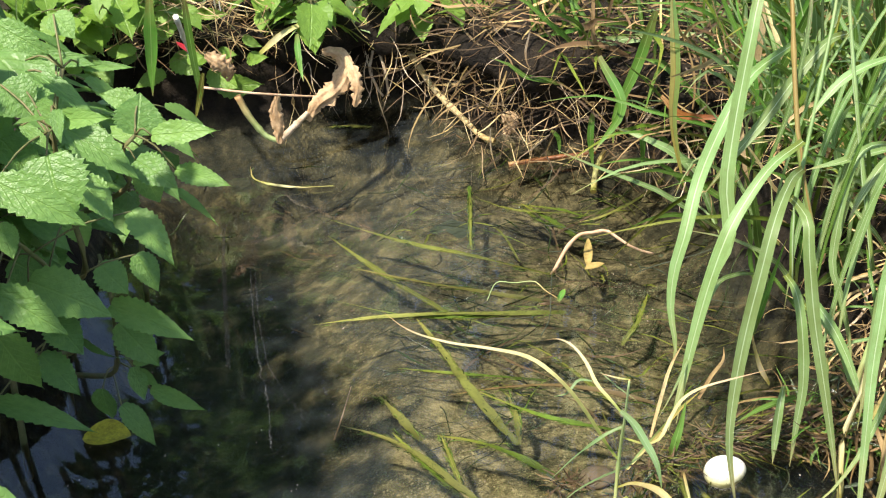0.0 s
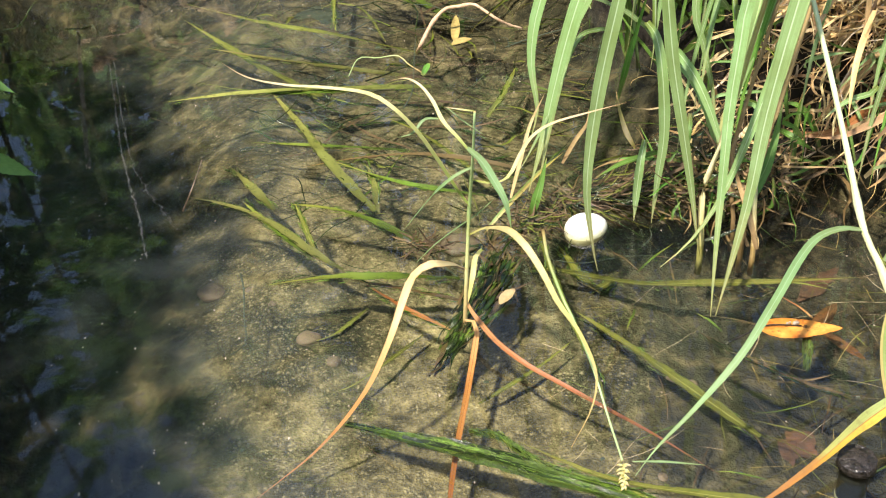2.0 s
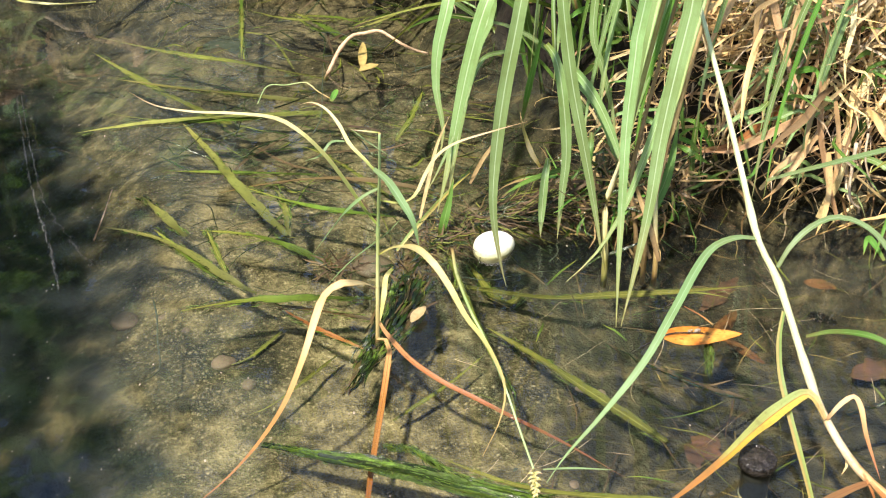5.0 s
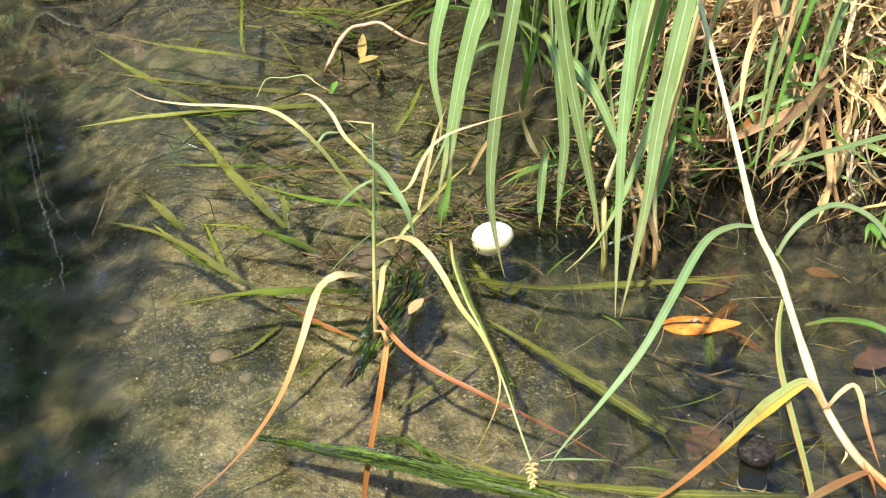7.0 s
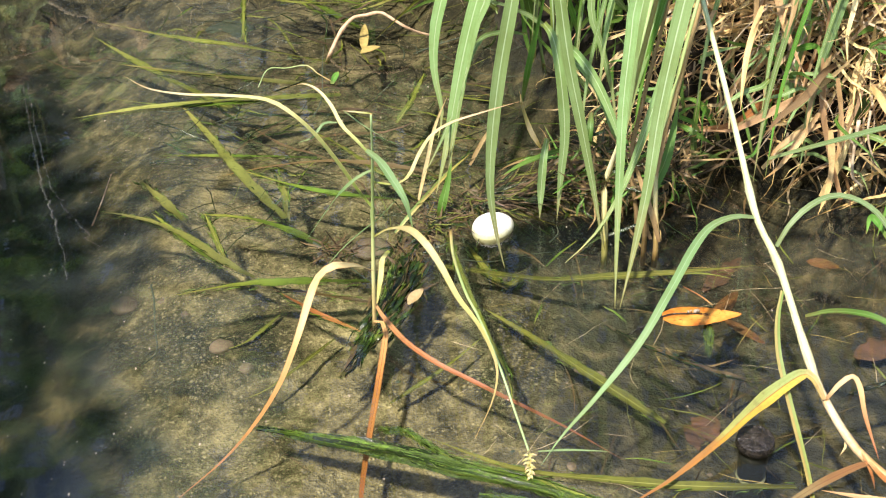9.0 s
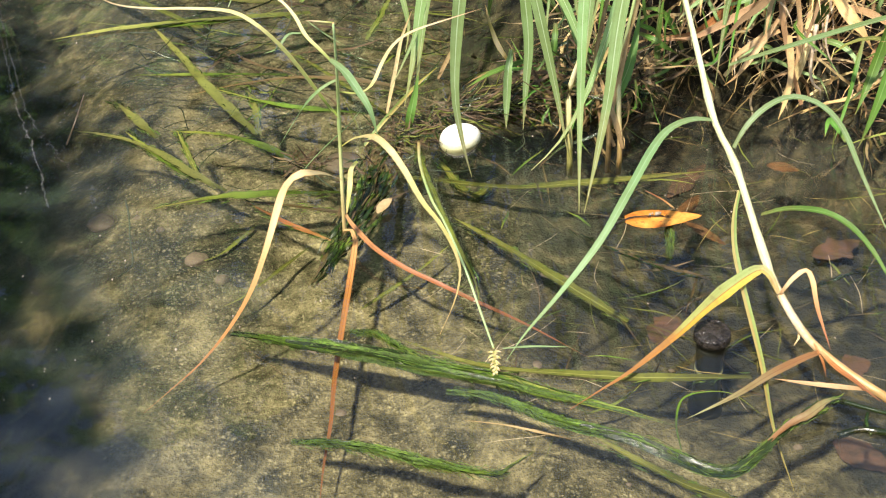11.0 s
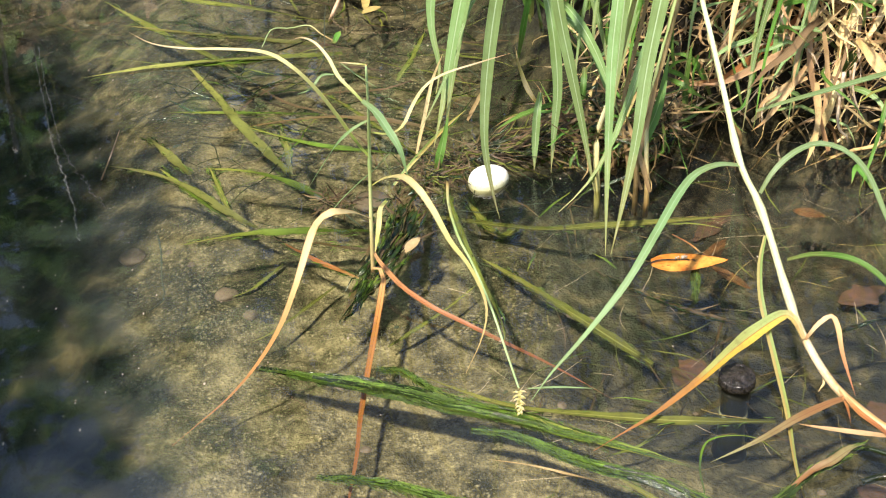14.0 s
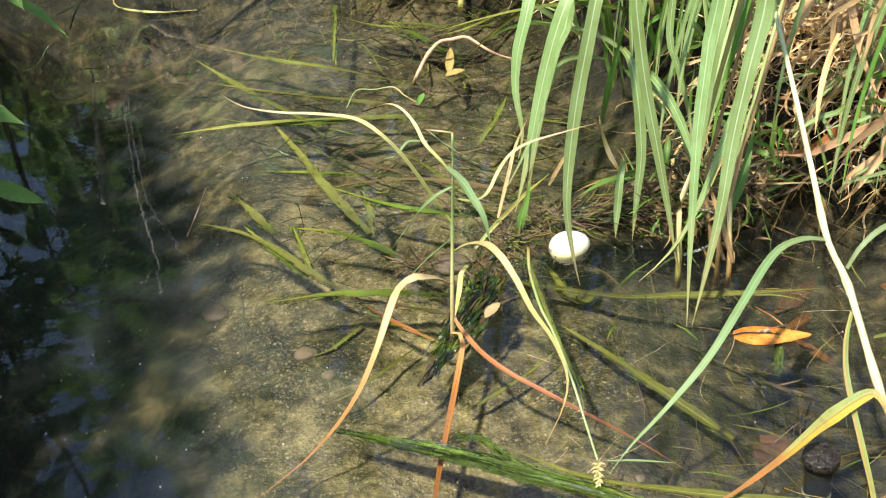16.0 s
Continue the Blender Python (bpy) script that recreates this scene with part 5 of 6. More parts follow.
for k in range(250):
    s0 = random.betavariate(1.9, 1.5) * 0.88
    s1 = min(1.0, s0 + random.uniform(0.10, 0.34))
    o = random.gauss(0, 0.5) * (0.004 + 0.017 * math.sin(math.pi * min(1, s0 * 0.9)))
    rot = random.gauss(0, 0.010)
    line = [(a.lerp(b, t * 2) if t < 0.5 else b.lerp(c, t * 2 - 1)) + Vector((0.85, -0.5, 0)) * (o + rot * (t - s0) * 4) + Vector((random.gauss(0, 0.0012), random.gauss(0, 0.0012), random.uniform(-0.006, 0.002))) for t in (s0, s0 * 0.67 + s1 * 0.33, s0 * 0.33 + s1 * 0.67, s1)]
    leaf_on(raft, line, random.uniform(0.0010, 0.0052), random.choice(("wet", "wet", "wet", "wet", "dgreen", "algae", "dark", "brown")), n=8, normal=(random.uniform(-.6, .6), random.uniform(-.4, .4), 1), fold=0.12, wave=0.4, tip=1.3)


def tangle(name, count, spot, length, width, mats, label, category, flat=0.3, seed=0, z0=0.0, droop=0.0, normal=(0, -0.6, 0.8), aim=None, n=6, round_=False, kind="stuff", curl=1.0):
    """A heap of strands that nobody would count, one mesh for each colour."""
    rng = random.Random(seed)
    bms = {m: bmesh.new() for m in mats}
    for k in range(count):
        p = Vector(spot(rng))
        d = Vector(aim(rng)) if aim else Vector((rng.gauss(0, 1), rng.gauss(0, 1), rng.gauss(0, 1) * flat))
        d.normalize()
        l = rng.uniform(*length)
        pts = [p]
        for i in range(4):
            d = (d + Vector((rng.gauss(0, 0.22), rng.gauss(0, 0.22), rng.gauss(0, 0.18) - droop * (0.25 if i else -0.1))) * curl).normalized()
            pts.append(pts[-1] + d * l / 4)
        m = rng.choice(mats)
        w = rng.uniform(*width)
        if round_:
            tube(bms[m], pts, w / 2, w / 4, n, 5)
        else:
            ribbon(bms[m], pts, w, normal=(normal[0] + rng.gauss(0, 0.4), normal[1] + rng.gauss(0, 0.3), normal[2]), n=n, twist=rng.uniform(-0.8, 0.8))
    for i, (m, bm) in enumerate(bms.items()):
        solo(name, bm, M[m], label, category, kind=kind)


def between(a, b, spread, zspread=0.0):
    a, b = Vector(a), Vector(b)
    return lambda rng: a.lerp(b, rng.random()) + Vector((rng.gauss(0, spread), rng.gauss(0, spread), rng.gauss(0, zspread)))


# algae fur along the drowned blades
fur = random.Random(91)
for mat, per in (("wet", 26), ("algae", 20), ("dgreen", 14)):
    bm = bmesh.new()
    for line, width in FURRED:
        for _ in range(per):
            i = fur.randrange(0, 38)
            q, t = line[i], (line[i + 2] - line[i]).normalized()
            side = t.cross(Vector((0, 0, 1))) * fur.choice((-1, 1))
            q = q + side * width * fur.uniform(0.15, 0.6) + Vector((0, 0, fur.uniform(-0.003, 0.0015)))
            l = fur.uniform(0.005, 0.022)
            ribbon(bm, [q, q + t * l * 0.5 + side * fur.uniform(-0.001, 0.003), q + t * l + side * fur.uniform(-0.002, 0.004) - Vector((0, 0, fur.uniform(0, 0.004)))], fur.uniform(0.0004, 0.0018), normal=(0, 0, 1), n=3)
    solo("algae_fur", bm, M[mat], "dark green algae fur along the drowned blades", "algae", kind="stuff")

# matted roots and rot below the reeds
tangle("root_mat", 420, between((0.256, 1.169, 0.002), (0.341, 1.220, 0.008), 0.008, 0.003), (0.01, 0.05), (0.0008, 0.0025), ("dark", "dark", "wet", "olive", "brown"), "matted brown roots and rot below the reeds", "root mat", seed=5)
tangle("root_mat", 700, between((0.340, 1.217, 0.010), (0.458, 1.229, 0.012), 0.010, 0.005), (0.02, 0.08), (0.0008, 0.003), ("dark", "wet", "olive", "dark", "brown"), "matted brown roots and rot below the reeds", "root mat", seed=6, aim=lambda r: (1, r.gauss(-.1, .3), r.gauss(0, .3)))
tangle("root_mat", 500, between((0.454, 1.216, 0.020), (0.573, 1.204, 0.040), 0.025, 0.02), (0.02, 0.09), (0.001, 0.005), ("dark", "dead", "brown", "wet", "grass"), "matted brown roots and rot below the reeds", "root mat", seed=7)

tangle("root_mat", 60, between((0.139, 1.150, 0.001), (0.176, 1.151, 0.001), 0.006, 0.002), (0.01, 0.035), (0.0008, 0.003), ("dark", "brown"), "knot of dark rotten stems in the water", "root mat", seed=8)
tangle("root_mat", 160, between((0.214, 1.099, -0.006), (0.268, 1.180, -0.002), 0.014, 0.002), (0.01, 0.04), (0.001, 0.004), ("dark", "wet", "brown"), "dark rotten leaves and roots in the water", "root mat", seed=9)
# drowned litter in the far part of the stream
tangle("rotten_twigs", 70, lambda r: (r.uniform(-0.08, 0.42), r.uniform(1.12, 1.9), r.uniform(-0.02, 0.003)), (0.04, 0.16), (0.0010, 0.0028), ("wet", "wet", "slate"), "black rotten twigs lying in the water", "twig", seed=15,
       aim=lambda r: (r.gauss(1, 0.4), r.gauss(0, 0.8), r.gauss(0, 0.03)), n=9, round_=True, curl=1.2)
tangle("drowned_litter", 300, lambda r: (r.uniform(-0.1, 0.45), r.uniform(1.25, 2.15), r.uniform(-0.05, -0.003)), (0.03, 0.17), (0.0008, 0.0048), ("olive", "wet", "wet", "dgreen", "dark"), "tangle of thin drowned stems and leaves", "plant litter",
       seed=11, aim=lambda r: (1, r.gauss(0, 0.7), r.gauss(0, 0.04)), normal=(0, 0, 1))
tangle("drowned_litter", 70, lambda r: (r.uniform(0.3, 0.75), r.uniform(0.65, 1.2), r.uniform(-0.08, -0.01)), (0.03, 0.12), (0.0008, 0.003), ("olive", "dark", "brown", "dgreen"), "tangle of thin drowned stems and leaves", "plant litter",
       seed=12, aim=lambda r: (r.gauss(0.3, 1), r.gauss(0, 0.8), r.gauss(0, 0.05)), normal=(0, 0, 1), curl=0.5)
tangle("drowned_litter", 50, lambda r: (r.uniform(-0.55, -0.12), r.uniform(1.7, 2.22), r.uniform(-0.12, -0.05)), (0.03, 0.12), (0.002, 0.006), ("wet", "dark", "wet"), "sunken leaves and stems in shaded water", "plant litter",
       seed=13, aim=lambda r: (1, r.gauss(0, 0.7), 0.02), normal=(0, 0, 1))

tangle("drowned_roots", 230, lambda r: (r.uniform(0.26, 0.80), r.uniform(0.62, 1.22), r.uniform(-0.06, -0.003)), (0.02, 0.09), (0.0003, 0.0009), ("root", "brown", "olive", "oldleaf"), "thin pale root threads in the water", "root", seed=14, curl=0.5,
       aim=lambda r: (r.gauss(0.3, 1), r.gauss(0, 0.8), r.gauss(0, 0.05)), normal=(0, 0, 1))
solo("root", tube(bmesh.new(), [(-0.118, 1.367, 0.004), (-0.126, 1.308, 0.000), (-0.134, 1.262, -0.004)], 0.0005, 0.0012, 14, 6), M["twig"], "pale thin stem afloat in dark water", "root")
# dry stalks that rise from the far bank and show in the water
for pts, r in (([(-0.436, 2.190, 0.165), (-0.428, 2.110, 0.205), (-0.420, 2.020, 0.285), (-0.413, 1.952, 0.343)], 0.0046),
               ([(-0.405, 2.260, 0.24), (-0.402, 2.190, 0.457), (-0.404, 2.235, 0.60), (-0.414, 2.268, 0.771)], 0.0022),
               ([(-0.395, 2.250, 0.24), (-0.390, 2.200, 0.46), (-0.350, 2.150, 0.54), (-0.299, 2.108, 0.595)], 0.0020)):
    solo("dry_stalk", tube(bmesh.new(), pts, r * 0.6, r * 1.15, 20, 6, (0.4, 0.7)), M["bleached"], "pale dry stalk rising from the far bank", "stalk", "straws on the far bank")

# ---- the right bank: thicket of live and dead grass ----
def on_bank(x0, x1, y0, y1):
    def spot(rng):
        for _ in range(200):
            x, y = rng.uniform(x0, x1), rng.uniform(y0, y1)
            if land(x, y) > 0.0:
                break
        return (x, y, height(x, y) - 0.01)
    return spot


def lean(dx, dy, dz, s):
    return lambda r: (r.gauss(dx, s), r.gauss(dy, s), abs(r.gauss(dz, 0.3)) + 0.2)


tangle("bank_grass", 300, on_bank(0.45, 1.5, 1.5, 2.7), (0.18, 0.50), (0.006, 0.016), ("grass", "reed", "reed", "straw"), "dense green and dry grass on the bank", "grass", seed=21, droop=0.7, aim=lean(-0.25, -0.25, 0.9, 0.4), n=8, normal=(0, -1, 0.4))
tangle("bank_grass", 90, on_bank(0.5, 1.0, 1.25, 1.6), (0.10, 0.26), (0.004, 0.009), ("grass", "reed"), "short green grass by the water", "grass", seed=25, droop=0.6, aim=lean(-0.3, -0.4, 0.7, 0.4), n=7, normal=(0, -1, 0.4))
tangle("bank_grass", 320, on_bank(0.42, 1.2, 1.45, 2.3), (0.12, 0.32), (0.003, 0.009), ("grass", "reed", "grass", "straw"), "dense green and dry grass on the bank", "grass", seed=26, droop=0.7, aim=lean(-0.15, -0.3, 0.9, 0.5), n=8, normal=(-0.2, -1, 0.4))
tangle("dead_grass", 1500, on_bank(0.52, 1.4, 1.0, 2.0), (0.06, 0.20), (0.0012, 0.005), ("straw", "tanleaf", "straw", "dead", "brown", "tanleaf"), "dry tan straw matted on the bank", "dead grass", seed=22, droop=0.3, aim=lean(-0.4, -0.4, 0.25, 0.7), n=7, normal=(-0.5, -0.5, 0.8), curl=1.3)
tangle("bank_grass", 70, on_bank(0.86, 1.3, 0.6, 1.2), (0.10, 0.26), (0.004, 0.012), ("grass", "straw"), "green and dry grass along the bank", "grass", seed=23, droop=0.6, aim=lean(-0.35, -0.1, 0.6, 0.5), n=7)
tangle("hanging_straw", 2000, lambda r: (r.uniform(0.69, 1.05), r.uniform(1.24, 1.5), r.uniform(0.08, 0.32)), (0.04, 0.15), (0.0010, 0.0045), ("straw", "tanleaf", "straw", "straw", "dead", "root"), "dry straw hanging from the bank to the water", "dead grass", seed=24, aim=lambda r: (r.gauss(-0.4, 0.6), r.gauss(-0.4, 0.3), r.gauss(-0.4, 0.7)), normal=(-0.55, -0.5, 0.75), n=7, curl=1.6)
tangle("bank_grass", 100, lambda r: (r.uniform(0.52, 1.0), r.uniform(1.18, 1.45), r.uniform(0.03, 0.18)), (0.05, 0.16), (0.003, 0.008), ("grass", "reed"), "short green grass among the straw", "grass", seed=29, droop=0.7, aim=lean(-0.4, -0.5, 0.5, 0.5), n=8, normal=(-0.4, -0.8, 0.6), curl=1.5)
tangle("hanging_straw", 150, lambda r: (r.uniform(0.66, 1.0), r.uniform(1.20, 1.42), r.uniform(0.14, 0.32)), (0.08, 0.19), (0.004, 0.010), ("tanleaf", "straw", "tanleaf", "dead"), "broad dry leaves hanging from the bank", "dead grass", seed=27, aim=lambda r: (r.gauss(-0.3, 0.4), r.gauss(-0.4, 0.3), r.gauss(-0.6, 0.5)), normal=(-0.55, -0.7, 0.5), n=14, curl=0.9)
tangle("dead_grass", 340, on_bank(0.72, 1.15, 0.95, 1.4), (0.04, 0.14), (0.0010, 0.005), ("straw", "tanleaf", "dead", "brown"), "dry tan straw matted on the bank", "dead grass", seed=51, droop=0.3, aim=lean(-0.4, -0.4, 0.25, 0.7), n=7, normal=(-0.5, -0.5, 0.8), curl=1.8)
def bank_face(rng):
    y = rng.uniform(1.16, 1.42)
    x = edge(RIGHT, y) + rng.uniform(-0.01, 0.16)
    return (x, y + rng.uniform(-0.02, 0.02), height(x, y) + rng.uniform(0.0, 0.06))


tangle("hanging_straw", 650, bank_face, (0.04, 0.14), (0.0010, 0.0050), ("straw", "tanleaf", "straw", "tanleaf", "dead", "root"), "dry straw matted over the bank", "dead grass", seed=55, aim=lambda r: (r.gauss(-0.4, 0.6), r.gauss(-0.4, 0.4), r.gauss(-0.3, 0.5)), normal=(-0.55, -0.5, 0.75), n=7, curl=1.3)
tangle("edge_grass", 40, lambda r: (r.uniform(0.88, 0.98), r.uniform(0.85, 1.15), r.uniform(0.02, 0.12)), (0.06, 0.18), (0.0015, 0.006), ("grass", "reed", "straw", "olive"), "grass drooping from the bank to the water", "grass", seed=52, droop=1.0, aim=lambda r: (r.gauss(-0.7, 0.3), r.gauss(-0.2, 0.5), r.gauss(0.2, 0.3)), n=8, normal=(-0.4, -0.6, 0.8), curl=1.4)
tangle("edge_grass", 60, lambda r: (r.uniform(0.80, 0.92), r.uniform(0.85, 1.16), r.uniform(-0.03, 0.01)), (0.03, 0.12), (0.001, 0.004), ("olive", "straw", "dgreen", "brown"), "matted stems at the water edge", "grass", seed=53, aim=lambda r: (r.gauss(-0.5, 0.5), r.gauss(-0.2, 0.7), r.gauss(0, 0.15)), n=7, normal=(0, -0.3, 1), curl=1.5)
tangle("bank_grass", 620, on_bank(0.45, 1.2, 1.45, 2.15), (0.14, 0.42), (0.003, 0.009), ("grass", "reed", "grass", "blue", "dgreen"), "dense thin green grass on the bank", "grass", seed=28, droop=0.7, aim=lean(-0.2, -0.35, 0.9, 0.5), n=8, normal=(-0.3, -1, 0.5))

# ---- the far bank ----
def brink(x0, x1, y0, y1, z0, z1):
    def spot(rng):
        x = rng.uniform(x0, x1)
        return (x, edge(FAR, x) + rng.uniform(y0, y1), rng.uniform(z0, z1))
    return spot


tangle("bank_straw", 620, brink(-0.08, 0.66, -0.14, 0.10, 0.11, 0.29), (0.03, 0.18), (0.001, 0.0045), ("dead", "dead", "brown", "dark", "dark", "brown"), "tangle of dry stems and bare roots over the bank", "dead grass", seed=31, droop=0.1,
       aim=lambda r: (r.gauss(0, 1), r.gauss(-0.2, 0.4), r.gauss(-0.15, 0.4)), n=6)
tangle("bank_straw", 260, brink(0.0, 0.60, -0.16, -0.06, 0.03, 0.14), (0.02, 0.10), (0.001, 0.003), ("brown", "dark", "dark", "dead", "straw"), "dark broken stems under the bank", "dead grass", seed=37, droop=0.0,
       aim=lambda r: (r.gauss(0, 1), r.gauss(-0.1, 0.4), r.gauss(-0.3, 0.5)), n=6)
tangle("bank_straw", 820, brink(-0.62, 0.12, -0.05, 0.14, 0.18, 0.31), (0.03, 0.13), (0.0008, 0.003), ("straw", "dead", "straw", "brown", "dead"), "tangle of dry stems and bare roots over the bank", "dead grass", seed=34, droop=0.1,
       aim=lambda r: (r.gauss(0, 1), r.gauss(-0.3, 0.3), r.gauss(-0.1, 0.35)), n=6)
tangle("bank_roots", 150, brink(-0.30, 0.55, -0.13, 0.0, 0.10, 0.22), (0.05, 0.16), (0.0008, 0.0022), ("root", "straw", "dead"), "thin bare roots hanging over the water", "root", seed=32,
       aim=lambda r: (r.gauss(0, 0.4), r.gauss(-0.2, 0.3), -0.9), n=7)
tangle("bank_grass", 230, brink(0.20, 0.85, -0.10, 0.35, 0.16, 0.27), (0.10, 0.34), (0.003, 0.011), ("grass", "dgreen", "grass", "dead"), "green grass drooping over the far bank", "grass", seed=35, droop=0.8, aim=lean(-0.2, -0.5, 0.6, 0.5), n=8, normal=(-0.3, -1, 0.5))
tangle("bank_grass", 110, brink(-0.9, 0.1, -0.06, 0.3, 0.18, 0.27), (0.10, 0.28), (0.003, 0.009), ("grass", "reed", "olive"), "green grass drooping over the far bank", "grass", seed=36, droop=0.8, aim=lean(0.1, -0.5, 0.6, 0.5), n=8, normal=(-0.3, -1, 0.5))
tangle("bank_grass", 200, on_bank(-1.2, 0.9, 2.6, 3.4), (0.2, 0.45), (0.006, 0.014), ("grass", "dgreen", "dead"), "green and dry grass on the far bank", "grass", seed=33, droop=0.6, aim=lean(0, -0.3, 0.9, 0.5), n=7)


def bank_lip():
    """Turf that overhangs the far water's edge, hollow beneath."""
    bm = bmesh.new()
    rows = []
    for i in range(111):
        x = -1.0 + 1.5 * i / 110
        back = min(1, max(0, (-0.22 - x) / 0.1))
        y0 = edge(FAR, x) + 0.12 * back
        row = []
        for dy, dz in ((0.35, 0.20), (0.12, 0.13), (0.0, 0.135), (-0.06, 0.155), (-0.085, 0.185), (-0.06, 0.215), (0.0, 0.235), (0.14, 0.25), (0.35, 0.26)):
            n = Vector((x * 11, dy * 11, dz * 11))
            row.append(bm.verts.new((x, y0 + dy + 0.05 * noise.noise(n), dz + 0.035 * noise.noise(n + Vector((7, 0, 0))) + 0.02 * noise.noise(n * 3))))
        rows.append(row)
    for p, q in zip(rows, rows[1:]):
        for j in range(8):
            bm.faces.new((p[j], p[j + 1], q[j + 1], q[j])).smooth = True
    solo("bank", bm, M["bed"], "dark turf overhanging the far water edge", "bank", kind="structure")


bank_lip()
tangle("bank_straw", 520, brink(-0.10, 0.62, -0.08, 0.35, 0.21, 0.29), (0.05, 0.20), (0.0012, 0.006), ("dead", "brown", "dark", "tanleaf", "dgreen"), "dead stems matted on the bank", "dead grass", seed=38,
       aim=lambda r: (r.gauss(0.2, 1), r.gauss(-0.2, 0.6), r.gauss(0.1, 0.3)), n=6)
for pts, r, m, lab in (
        ([(-0.075, 2.350, 0.171), (-0.042, 2.300, 0.134), (-0.000, 2.250, 0.081), (0.057, 2.200, 0.034), (0.083, 2.170, 0.016), (0.109, 2.150, 0.012)], 0.007, "straw", "thick dry jointed stem leaning to the water"),
        ([(-0.416, 2.100, 0.163), (-0.326, 2.100, 0.148), (-0.241, 2.150, 0.119), (-0.183, 2.200, 0.095)], 0.0024, "twig", "pinkish bare stem across the bank"),
        ([(0.226, 2.200, 0.163), (0.256, 2.180, 0.108), (0.285, 2.150, 0.073), (0.306, 2.150, 0.061), (0.354, 2.150, 0.055), (0.374, 2.150, 0.077)], 0.008, "root", "bent pale dry stem at the bank"),
        ([(0.050, 2.400, 0.190), (0.083, 2.400, 0.141), (0.150, 2.380, 0.130), (0.216, 2.350, 0.114)], 0.006, "straw", "dry stem lying across the bank"),
        ([(-0.089, 2.450, 0.168), (0.038, 2.420, 0.158), (0.152, 2.400, 0.150), (0.220, 2.400, 0.153)], 0.005, "straw", "dry stem lying across the bank"),
        ([(-0.357, 2.100, 0.144), (-0.341, 2.100, 0.105), (-0.315, 2.100, 0.065), (-0.290, 2.100, 0.052)], 0.007, "stem", "green-brown stem bent to the water"),
        ([(-0.290, 2.100, 0.052), (-0.261, 2.100, 0.079), (-0.235, 2.120, 0.098)], 0.007, "root", "pale dry stem bent to the water"),
        ([(0.131, 2.062, 0.002), (0.194, 2.067, 0.008), (0.291, 2.061, 0.020)], 0.005, "rust", "orange stem lying at the water's edge"),
        ([(0.277, 1.979, -0.020), (0.288, 2.031, 0.000), (0.305, 2.049, 0.030)], 0.006, "arch", "yellow-brown stem base in the water"),
        ([(-0.119, 2.300, 0.149), (-0.126, 2.280, 0.116), (-0.114, 2.280, 0.080), (-0.104, 2.280, 0.062)], 0.003, "root", "pale bare root hanging from the bank"),
        ([(-0.106, 2.300, 0.143), (-0.096, 2.280, 0.109), (-0.093, 2.280, 0.062)], 0.003, "root", "pale bare root hanging from the bank"),
        ([(0.140, 2.200, 0.088), (0.173, 2.200, 0.138), (0.190, 2.220, 0.152)], 0.004, "straw", "dry straw leaning on the bank"),
        ([(0.035, 2.300, 0.119), (0.087, 2.250, 0.054), (0.141, 2.150, 0.034)], 0.004, "straw", "dry straw leaning on the bank")):
    solo("dry_straw", tube(bmesh.new(), pts, r, r * 0.7, 18, 7, (0.3, 0.62)), M[m], lab, "straw", "straws on the far bank")
